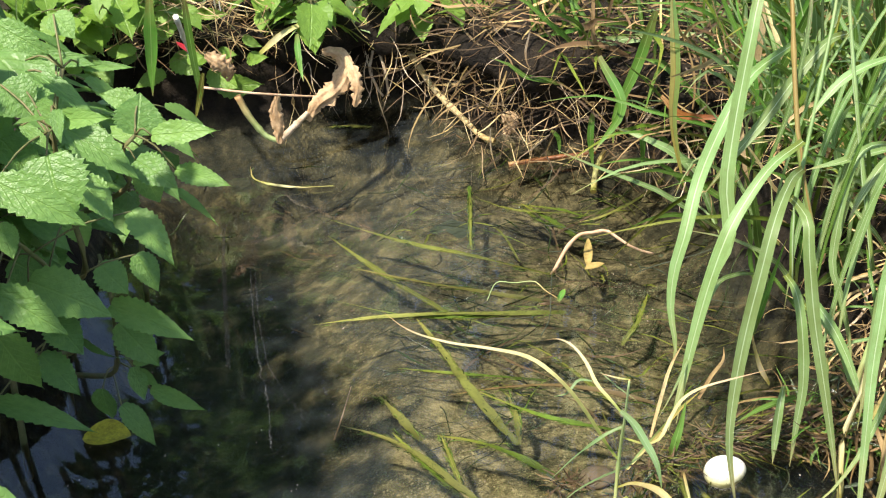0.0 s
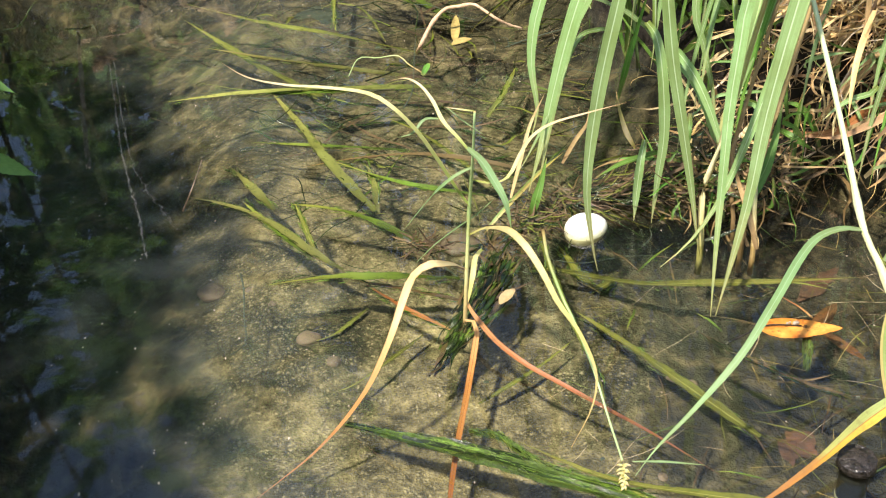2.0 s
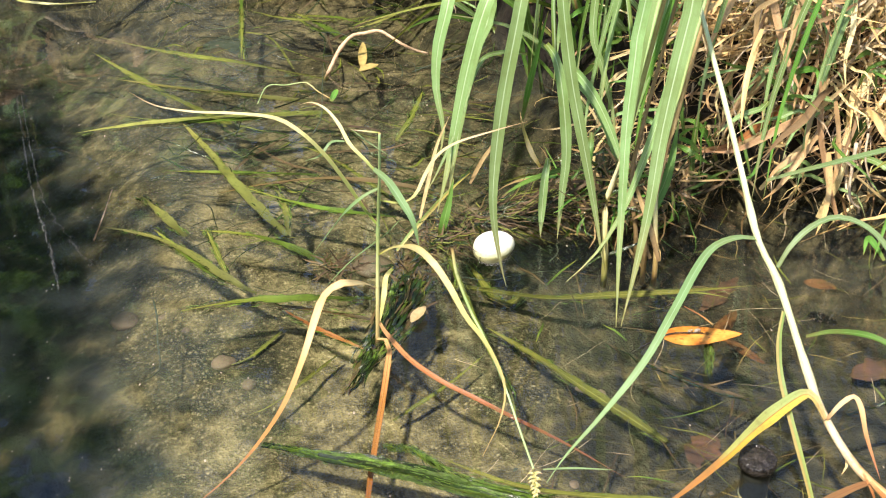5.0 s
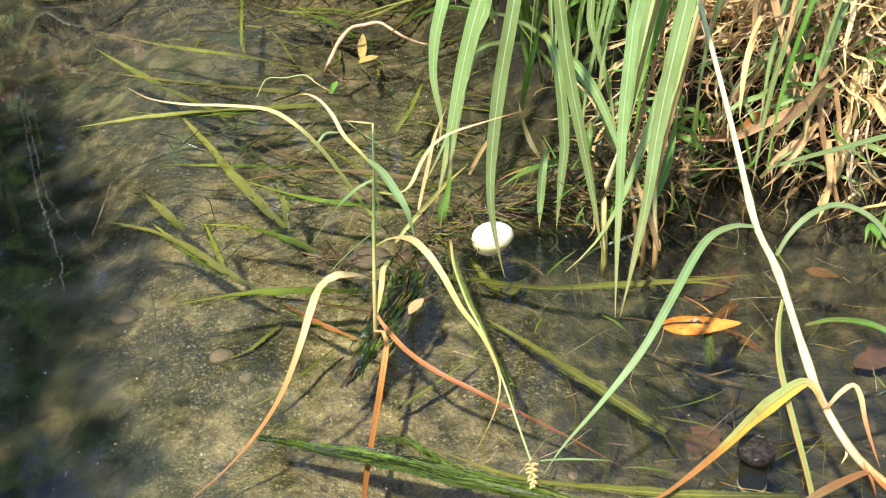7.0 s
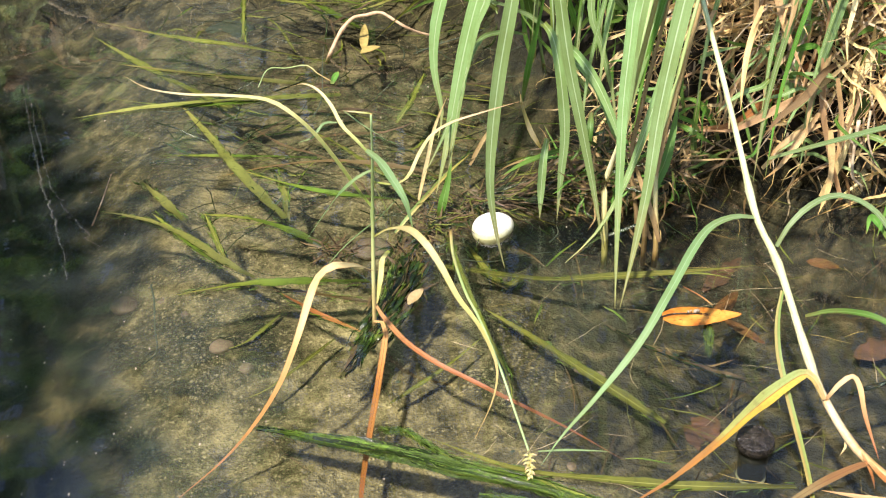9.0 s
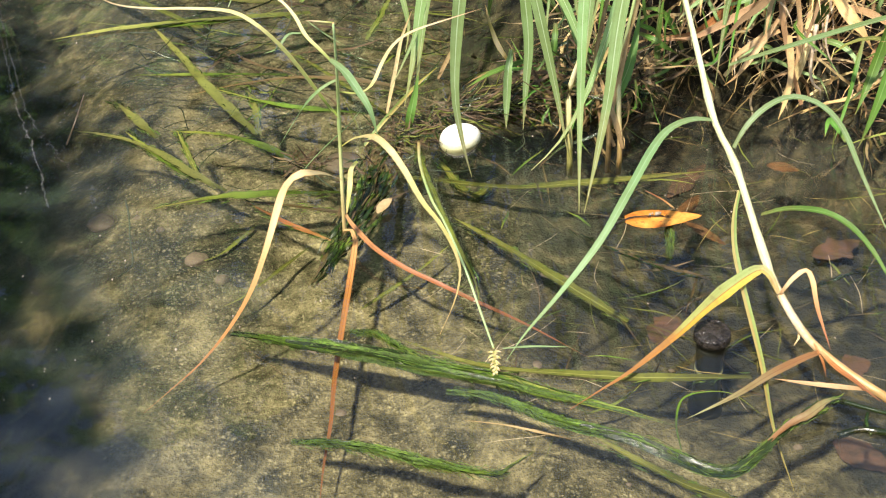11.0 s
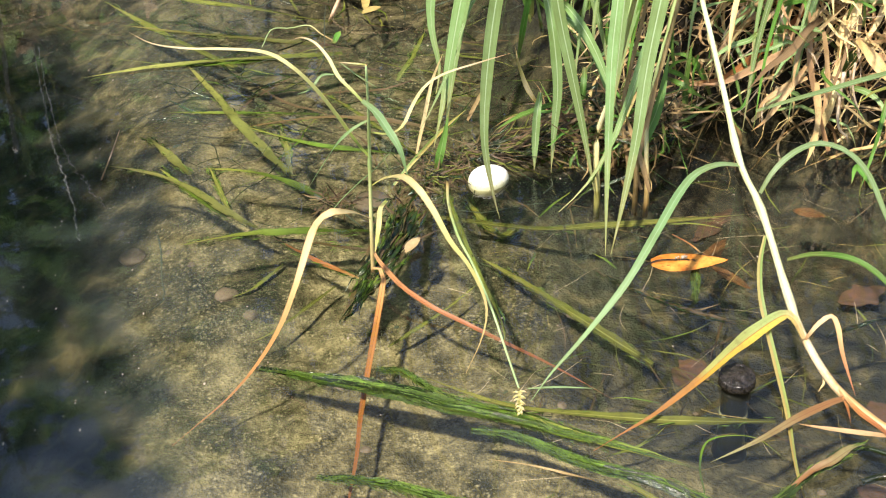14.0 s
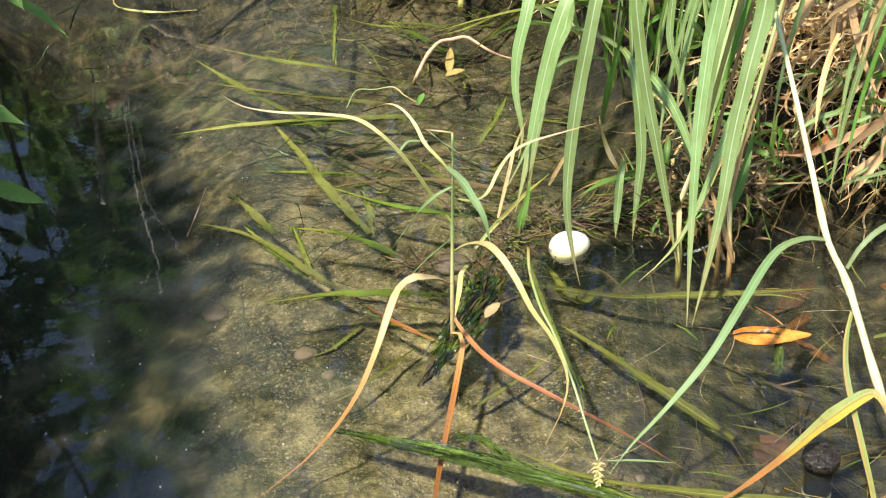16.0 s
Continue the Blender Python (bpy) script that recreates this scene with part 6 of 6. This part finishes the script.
for pts, w, m, lab in (
        ([(0.273, 1.900, 0.262), (0.305, 1.850, 0.193), (0.255, 1.800, 0.138)], 0.016, "grass", "green grass leaf on the far bank"),
        ([(0.205, 2.200, 0.267), (0.231, 2.200, 0.201), (0.247, 2.200, 0.157)], 0.014, "grass", "green grass leaf on the far bank"),
        ([(0.177, 2.100, 0.206), (0.291, 2.050, 0.234), (0.419, 2.000, 0.258), (0.522, 1.950, 0.263)], 0.016, "reed", "long green leaf lying across the bank"),
        ([(0.362, 1.900, 0.334), (0.338, 1.900, 0.250), (0.300, 1.880, 0.171), (0.294, 1.860, 0.119)], 0.018, "grass", "green grass leaf on the far bank"),
        ([(0.351, 1.700, 0.414), (0.360, 1.700, 0.312), (0.360, 1.700, 0.223), (0.382, 1.700, 0.120)], 0.015, "twotone", "yellow-green upright leaf at the bank"),
        ([(0.350, 1.750, 0.249), (0.377, 1.750, 0.220), (0.412, 1.750, 0.211), (0.464, 1.750, 0.212)], 0.012, "rust", "curved rust-brown leaf on the bank"),
        ([(0.270, 1.950, 0.144), (0.267, 1.950, 0.092), (0.273, 1.950, 0.038)], 0.012, "grass", "short green leaf at the water"),
        ([(0.348, 1.900, 0.140), (0.349, 1.900, 0.099), (0.350, 1.900, 0.057)], 0.010, "grass", "short green leaf at the water"),
        ([(0.204, 2.000, 0.094), (0.216, 2.000, 0.078), (0.219, 2.000, 0.045)], 0.008, "grass", "short green leaf at the water"),
        ([(-0.251, 2.200, 0.223), (-0.245, 2.150, 0.186), (-0.237, 2.120, 0.159)], 0.012, "grass", "short green leaf on the bank"),
        ([(-0.463, 2.000, 0.359), (-0.474, 2.000, 0.271), (-0.484, 2.000, 0.189)], 0.022, "grass", "broad green leaf on the bank"),
        ([(-0.384, 1.900, 0.386), (-0.383, 1.900, 0.302), (-0.379, 1.900, 0.199)], 0.013, "grass", "narrow green leaf on the bank"),
        ([(-0.370, 1.900, 0.263), (-0.384, 1.900, 0.214), (-0.395, 1.900, 0.179)], 0.010, "olive", "olive stem at the water"),
        ([(-0.160, 2.300, 0.253), (-0.142, 2.300, 0.207), (-0.120, 2.280, 0.191)], 0.022, "blue", "grey-green leaf on the bank"),
        ([(-0.323, 2.200, 0.188), (-0.277, 2.200, 0.224), (-0.211, 2.200, 0.254)], 0.012, "arch", "yellow-green leaf on the bank")):
    solo("grass_blade", ribbon(bmesh.new(), pts, w, normal=(0.1, -0.9, 0.5), n=14, wave=0.2), M[m], lab, "grass blade")


def crumpled(pts, width, label, seed):
    """A dry leaf, creased and torn along its edges."""
    bm = bmesh.new()
    p = spline(pts, 40)
    rows = []
    for k, q in enumerate(p):
        s = k / 40
        tan = (p[min(k + 1, 40)] - p[max(k - 1, 0)]).normalized()
        side = tan.cross(Vector((0, -1, 0.4))).normalized()
        nor = side.cross(tan)
        w = width / 2 * (0.25 + 0.75 * math.sin(math.pi * s) ** 0.7)
        row = []
        for j in range(-6, 7):
            a = j / 6
            torn = 1 + (0.55 * noise.noise(Vector((s * 13, 5 * (a > 0), seed))) if abs(a) > 0.6 else 0)
            crease = 0.20 * width * noise.noise(Vector((s * 5, a * 4, seed))) + 0.035 * width * noise.noise(Vector((s * 16, a * 8, seed)))
            row.append(bm.verts.new(q + side * w * a * torn + nor * (-0.6 * w * a * a + crease)))
        rows.append(row)
    for k, (a, b) in enumerate(zip(rows, rows[1:])):
        for j in range(12):
            if noise.noise(Vector((k * 0.35, j * 0.6, seed * 3))) < (0.3 if j in (0, 11) else 0.75):
                bm.faces.new((a[j], a[j + 1], b[j + 1], b[j])).smooth = True
    solo("dry_leaf", bm, M["dry"], label, "leaf", "dry leaves on the far bank")


crumpled([(-0.236, 2.120, 0.081), (-0.218, 2.120, 0.114), (-0.186, 2.140, 0.132), (-0.164, 2.160, 0.162), (-0.174, 2.180, 0.188), (-0.205, 2.180, 0.195)], 0.036, "large crumpled dry tan leaf on the bank", 1.0)
crumpled([(-0.159, 2.150, 0.193), (-0.146, 2.130, 0.167), (-0.141, 2.120, 0.138), (-0.147, 2.120, 0.105)], 0.024, "crumpled dry leaf lobe hanging down", 2.0)
crumpled([(-0.278, 2.050, 0.160), (-0.284, 2.050, 0.128), (-0.283, 2.050, 0.096), (-0.283, 2.050, 0.068)], 0.024, "curled dry leaf standing at the water", 3.0)
crumpled([(-0.403, 2.100, 0.227), (-0.376, 2.100, 0.199), (-0.373, 2.120, 0.165)], 0.034, "crumpled tan leaf on the bank", 4.0)
crumpled([(0.128, 2.100, 0.044), (0.139, 2.100, 0.072), (0.124, 2.100, 0.089)], 0.03, "crumpled dry leaf at the water", 5.0)
crumpled([(0.294, 2.300, 0.221), (0.305, 2.300, 0.199), (0.311, 2.300, 0.176)], 0.04, "grey-brown dead leaf on the bank", 6.0)
flat_leaf((-0.453, 2.100, 0.250), (-0.428, 2.100, 0.228), 0.022, "red", "red_scrap", "small bright red leaf on the bank")


# ---- toothed-leaf plants ----
def toothed_mesh(name, mat, teeth, droop, wide, seed):
    """A leaf of length 1 along +y, with a saw edge and its tip hanging."""
    rng = random.Random(seed)
    bm = bmesh.new()
    uvl = bm.loops.layers.uv.verify()
    n = teeth * 2
    rows = []
    for k in range(n + 1):
        s = k / n
        w = wide * 0.5 * (math.sin(math.pi * min(1, s * 1.02 + 0.03) ** 0.72)) ** 0.9
        if s > 0.8:
            w = max(w * 0.9, 0)
        saw = 1.07 if k % 2 else 0.92
        row = []
        for j in (-1, -0.55, 0, 0.55, 1):
            ww = w * (saw if abs(j) == 1 else 1)
            z = 0.16 * abs(j) * w - droop * s * s + 0.03 * noise.noise(Vector((s * 5, j * 2, seed)))
            row.append((bm.verts.new((j * ww, s - (0.02 if k % 2 and abs(j) == 1 else 0), z)), 0.5 + j * 0.5 * min(1, w * 3), s))
        rows.append(row)
    for a, b in zip(rows, rows[1:]):
        for j in range(4):
            q = (a[j], a[j + 1], b[j + 1], b[j])
            f = bm.faces.new([v[0] for v in q])
            f.smooth = True
            for lp, v in zip(f.loops, q):
                lp[uvl].uv = (v[1], v[2])
    return mesh_of(name, bm, mat)


TOOTHED = [toothed_mesh("leaf", M["nettle"], 11 + k % 3, 0.10 + 0.09 * k, 0.62 + 0.05 * (k % 2), k) for k in range(4)]
BROAD = [toothed_mesh("leaf", M["broad"], 8, 0.15, 0.8, 9)]


def hang_leaf(parent, base, tip, width, meshes, rng, face=(0.1, -0.75, 0.75)):
    b, t = Vector(base), Vector(tip)
    y = t - b
    L = y.length
    y.normalize()
    f = Vector(face) + Vector((rng.gauss(0, 0.25), rng.gauss(0, 0.2), rng.gauss(0, 0.2)))
    x = y.cross(f).normalized()
    z = x.cross(y)
    ob = new("leaf", rng.choice(meshes))
    m = Matrix((x, y, z)).transposed().to_4x4()
    m.translation = b
    ob.parent = parent
    ob.matrix_parent_inverse = Matrix.Translation(-parent.location)
    ob.matrix_basis = m @ Matrix.Diagonal((width / 0.62, L, L, 1))
    return ob


def stalk_to(leaf, base, tip, r=0.0012):
    a, b = Vector(base), Vector(tip)
    ob = part("leaf_stalk", tube(bmesh.new(), [a, a.lerp(b, 0.5) + Vector((0, 0, 0.008)), b], r, r * 0.8, 5, 5), M["nstem"], leaf)
    ob.matrix_parent_inverse = leaf.matrix_basis.inverted()


rng = random.Random(77)
# clumps of leaves: base and tip of each, and its width
CLUMPS = [
    ("leafy plant with toothed green leaves overhanging the water", [(-0.319, 1.199, 0.392), (-0.319, 1.199, 0.431), (-0.301, 1.199, 0.451)], [
        ([(-0.281, 1.188, 0.454), (-0.207, 1.167, 0.468)], 0.028), ([(-0.300, 1.199, 0.451), (-0.293, 1.221, 0.493)], 0.048), ([(-0.298, 1.221, 0.478), (-0.340, 1.221, 0.492)], 0.026), ([(-0.302, 1.188, 0.427), (-0.254, 1.145, 0.417)], 0.033),
        ([(-0.261, 1.188, 0.414), (-0.197, 1.145, 0.414)], 0.024), ([(-0.305, 1.221, 0.429), (-0.337, 1.232, 0.455)], 0.028), ([(-0.359, 1.156, 0.479), (-0.282, 1.112, 0.456)], 0.037), ([(-0.307, 1.221, 0.402), (-0.292, 1.221, 0.356)], 0.033)]),
    ("leafy plant with bright toothed leaves above the stream", [(-0.356, 1.120, 0.333), (-0.354, 1.100, 0.441), (-0.336, 1.060, 0.523), (-0.317, 1.060, 0.577)], [
        ([(-0.328, 1.040, 0.535), (-0.266, 1.000, 0.552)], 0.020), ([(-0.329, 1.040, 0.536), (-0.350, 1.000, 0.553)], 0.022), ([(-0.326, 1.050, 0.531), (-0.327, 1.080, 0.551)], 0.044), ([(-0.320, 1.030, 0.549), (-0.314, 1.000, 0.535)], 0.012),
        ([(-0.334, 1.020, 0.509), (-0.316, 0.970, 0.464)], 0.062), ([(-0.370, 0.980, 0.503), (-0.291, 0.950, 0.480)], 0.036), ([(-0.349, 1.060, 0.576), (-0.275, 1.020, 0.552)], 0.020), ([(-0.329, 1.100, 0.615), (-0.308, 1.080, 0.601)], 0.026),
        ([(-0.356, 1.080, 0.579), (-0.298, 1.060, 0.596)], 0.010), ([(-0.310, 1.100, 0.562), (-0.261, 1.080, 0.571)], 0.010), ([(-0.335, 1.100, 0.568), (-0.300, 1.080, 0.581)], 0.016), ([(-0.352, 1.020, 0.632), (-0.311, 1.000, 0.614)], 0.024),
        ([(-0.338, 1.100, 0.451), (-0.297, 1.070, 0.418)], 0.034), ([(-0.362, 1.050, 0.527), (-0.329, 1.030, 0.509)], 0.014), ([(-0.400, 1.120, 0.542), (-0.367, 1.100, 0.517)], 0.05), ([(-0.390, 1.140, 0.540), (-0.341, 1.130, 0.521)], 0.045)]),
    ("leafy plant with toothed leaves in half shade", [(-0.401, 1.160, 0.211), (-0.382, 1.120, 0.293), (-0.384, 1.100, 0.346), (-0.396, 1.050, 0.412)], [
        ([(-0.291, 1.100, 0.410), (-0.244, 1.060, 0.379)], 0.030), ([(-0.306, 1.140, 0.340), (-0.279, 1.120, 0.308)], 0.028), ([(-0.390, 0.970, 0.399), (-0.324, 0.940, 0.371)], 0.032), ([(-0.393, 1.060, 0.357), (-0.311, 1.030, 0.340)], 0.046),
        ([(-0.387, 1.080, 0.304), (-0.351, 1.050, 0.275)], 0.036), ([(-0.407, 1.080, 0.258), (-0.361, 1.050, 0.224)], 0.034), ([(-0.410, 1.000, 0.335), (-0.381, 0.980, 0.272)], 0.046), ([(-0.444, 1.030, 0.235), (-0.344, 1.000, 0.227)], 0.024),
        ([(-0.382, 1.000, 0.453), (-0.369, 0.980, 0.424)], 0.024), ([(-0.369, 1.150, 0.388), (-0.354, 1.140, 0.348)], 0.028), ([(-0.422, 1.100, 0.361), (-0.379, 1.080, 0.344)], 0.04), ([(-0.393, 1.180, 0.213), (-0.363, 1.180, 0.165)], 0.05)]),
    ("leafy plant with dark toothed leaves touching the water", [(-0.390, 1.240, 0.125), (-0.365, 1.200, 0.199), (-0.354, 1.180, 0.270), (-0.365, 1.200, 0.310)], [
        ([(-0.353, 1.170, 0.262), (-0.261, 1.120, 0.251)], 0.034), ([(-0.351, 1.180, 0.232), (-0.304, 1.150, 0.189)], 0.042), ([(-0.351, 1.200, 0.159), (-0.338, 1.180, 0.122)], 0.022), ([(-0.338, 1.210, 0.121), (-0.270, 1.180, 0.106)], 0.022),
        ([(-0.392, 1.200, 0.130), (-0.395, 1.200, 0.074)], 0.032), ([(-0.374, 1.200, 0.105), (-0.329, 1.180, 0.061)], 0.026), ([(-0.361, 1.180, 0.307), (-0.328, 1.170, 0.274)], 0.04), ([(-0.350, 1.200, 0.167), (-0.312, 1.200, 0.181)], 0.022), ([(-0.346, 1.200, 0.155), (-0.327, 1.190, 0.133)], 0.018)]),
]
for label, axis, leaves in CLUMPS:
    plant = thing("leafy_plant", axis[0], label, "plant", "leafy plants on the bank")
    part("stem", tube(bmesh.new(), [Vector(axis[0]) + Vector((-0.12, 0.18, -0.12)), *axis], 0.0045, 0.0022, 16, 7), M["nstem"], plant)
    for (b, t), w in leaves:
        blade = hang_leaf(plant, b, t, w, TOOTHED, rng)
        near = min((Vector(q) for q in spline(axis, 12)), key=lambda q: (q - Vector(b)).length)
        stalk_to(blade, near, b)


def wild_plant(at, tall, count, meshes, size, seed, label, tip=(0.0, 0.0), low=0.12):
    r = random.Random(seed)
    base = Vector(at)
    axis = [base, base + Vector((tip[0] * 0.4, tip[1] * 0.4, tall * 0.6)), base + Vector((tip[0], tip[1], tall))]
    plant = thing("leafy_plant", base, label, "plant", "leafy plants on the bank")
    part("stem", tube(bmesh.new(), axis, 0.005, 0.0025, 12, 6), M["nstem"], plant)
    pts = spline(axis, 30)
    for k in range(count):
        q = pts[int(30 * (low + (1 - low) * k / count))]
        a = k * 2.4 + r.uniform(-0.4, 0.4)
        out = Vector((math.cos(a), math.sin(a), r.uniform(0.0, 0.3)))
        b = q + out * r.uniform(0.02, 0.05)
        L = r.uniform(*size)
        blade = hang_leaf(plant, b, b + out * L + Vector((0, 0, -L * r.uniform(0.3, 0.8))), L * r.uniform(0.5, 0.65), meshes, r, face=(out.x * 0.3, out.y * 0.3, 1))
        stalk_to(blade, q, b)


for k, (x, y, h, c, tx) in enumerate(((-0.72, 1.32, 0.39, 30, 0.26), (-0.83, 1.16, 0.43, 40, 0.34), (-0.84, 1.01, 0.45, 40, 0.31), (-0.90, 0.86, 0.43, 34, 0.37), (-0.86, 0.71, 0.41, 34, 0.38), (-0.96, 0.58, 0.47, 34, 0.46),
                                      (-0.84, 1.51, 0.45, 34, 0.26), (-0.90, 1.68, 0.45, 34, 0.28), (-0.86, 1.26, 0.51, 34, 0.22), (-0.92, 1.06, 0.51, 34, 0.24), (-0.98, 0.76, 0.55, 36, 0.26), (-0.94, 1.41, 0.55, 34, 0.24), (-0.80, 0.62, 0.50, 36, 0.40), (-0.92, 0.58, 0.72, 24, 0.42))):
    wild_plant((x, y, height(x, y) - 0.01 if land(x, y) > 0 else -0.05), h, c, TOOTHED, (0.08, 0.13), 100 + k, "leafy plant with toothed green leaves on the bank", (tx, -0.05), 0.72 if y > 1.33 or h > 0.7 else 0.5)
for k, (x, y, h, c, tx) in enumerate(((-0.52, 1.42, 0.48, 22, 0.08), (-0.60, 1.34, 0.50, 26, 0.14), (-0.46, 1.66, 0.40, 18, 0.06), (-0.58, 1.60, 0.48, 24, 0.10), (-0.54, 1.28, 0.54, 20, 0.08))):
    wild_plant((x, y, -0.06), h, c, TOOTHED, (0.055, 0.085), 170 + k, "leafy plant with toothed green leaves above the water", (tx, -0.06), 0.6)
for k, (x, y, h) in enumerate(((-0.30, 3.0, 1.35), (-0.55, 2.95, 1.55), (-0.75, 3.1, 1.7), (-0.42, 3.3, 1.8), (-0.15, 3.3, 1.2), (-0.92, 3.25, 1.95), (-0.66, 3.45, 2.15), (-0.28, 3.45, 2.1), (-0.04, 3.1, 1.7), (-0.5, 3.15, 1.95), (0.16, 3.4, 1.8), (-0.55, 3.55, 2.6), (-0.2, 3.5, 2.5), (-0.72, 3.4, 2.3), (-0.36, 3.4, 2.3))):
    wild_plant((x, y, height(x, y) - 0.01), h, 60, TOOTHED, (0.12, 0.20), 150 + k, "tall leafy shrub behind the far bank", (0.08, -0.12), 0.2)
for k in range(13):
    x = -0.92 + 0.075 * k
    if -0.5 < x < -0.36:
        continue
    wild_plant((x, edge(FAR, x) - 0.03 + 0.05 * (k % 3), 0.21), 0.08 + 0.03 * (k % 3), 16, BROAD, (0.045, 0.080), 200 + k, "low plant with light green leaves on the far bank", (0.03, -0.07))

# broad leaves low on the far bank, mirrored in the dark water
plant = thing("leafy_plant", (-0.45, 2.40, 0.20), "low plant with broad sunlit leaves on the far bank", "plant", "leafy plants on the bank")
part("stem", tube(bmesh.new(), [(-0.45, 2.42, 0.16), (-0.45, 2.38, 0.22), (-0.44, 2.34, 0.30)], 0.004, 0.002, 8, 6), M["nstem"], plant)
for b, t, w in (
        ((-0.540, 2.260, 0.210), (-0.474, 2.230, 0.240), 0.032), ((-0.534, 2.260, 0.256), (-0.428, 2.230, 0.250), 0.026), ((-0.426, 2.260, 0.108), (-0.332, 2.230, 0.112), 0.040),
        ((-0.472, 2.260, 0.158), (-0.428, 2.230, 0.170), 0.020), ((-0.359, 2.260, 0.156), (-0.317, 2.230, 0.172), 0.022), ((-0.362, 2.260, 0.202), (-0.325, 2.230, 0.190), 0.016),
        ((-0.626, 2.260, 0.186), (-0.560, 2.230, 0.192), 0.022), ((-0.413, 2.260, 0.174), (-0.374, 2.230, 0.178), 0.018), ((-0.444, 2.260, 0.252), (-0.378, 2.230, 0.256), 0.018)):
    blade = hang_leaf(plant, b, t, w, BROAD, rng, face=(0, -0.9, 0.35))
    stalk_to(blade, (-0.45, 2.38, 0.22), b)
low = random.Random(303)
for k in range(20):
    b = Vector((low.uniform(-0.70, -0.36), low.uniform(2.20, 2.28), low.uniform(0.13, 0.30)))
    L = low.uniform(0.035, 0.075)
    blade = hang_leaf(plant, b, b + Vector((low.gauss(0.3, 0.8), -0.5, low.gauss(-0.2, 0.3))).normalized() * L, L * low.uniform(0.4, 0.6), BROAD, low, face=(-0.2, -0.8, 0.5))
    stalk_to(blade, b + Vector((0, 0.05, -0.02)), b)
# taller plants over the near side of the leafy bank
for k, (x, y, h, tx) in enumerate(((-0.86, 1.10, 0.48, 0.34), (-0.80, 0.98, 0.50, 0.26), (-0.78, 1.20, 0.44, 0.24), (-0.78, 0.44, 0.54, 0.44), (-0.78, 0.58, 0.54, 0.47), (-0.80, 0.70, 0.52, 0.46), (-0.80, 0.34, 0.52, 0.42), (-0.84, 1.06, 0.52, 0.36), (-0.82, 0.92, 0.54, 0.38))):
    wild_plant((x, y, height(x, y) - 0.01), h, 34, TOOTHED, (0.08, 0.12), 240 + k, "tall leafy plant with toothed green leaves on the bank", (tx, -0.05), 0.6)

# tall reeds standing behind the bank
tangle("tall_reeds", 170, on_bank(0.25, 1.9, 2.5, 3.4), (1.0, 1.9), (0.016, 0.036), ("reed", "grass", "grass"), "tall green reeds standing behind the bank", "reed", seed=61, droop=0.15, aim=lambda r: (r.gauss(0, 0.12), r.gauss(-0.05, 0.12), 1), n=9, normal=(0, -1, 0.2), curl=0.5)

# grass on the land around
def around(rng):
    while True:
        x, y = rng.uniform(-3.2, 3.4), rng.uniform(-2.6, 5.0)
        if land(x, y) > 0.1 and not (-1.1 < x < 1.3 and 0.3 < y < 2.6) and not (abs(x - 0.1) < 0.45 and -0.5 < y < 0.35):
            return (x, y, height(x, y) - 0.01)


tangle("meadow_grass", 5200, around, (0.12, 0.40), (0.006, 0.016), ("grass", "reed", "grass", "straw"), "rough green meadow grass round the stream", "grass", seed=41, droop=0.6, aim=lean(0, 0, 0.9, 0.4), n=5)
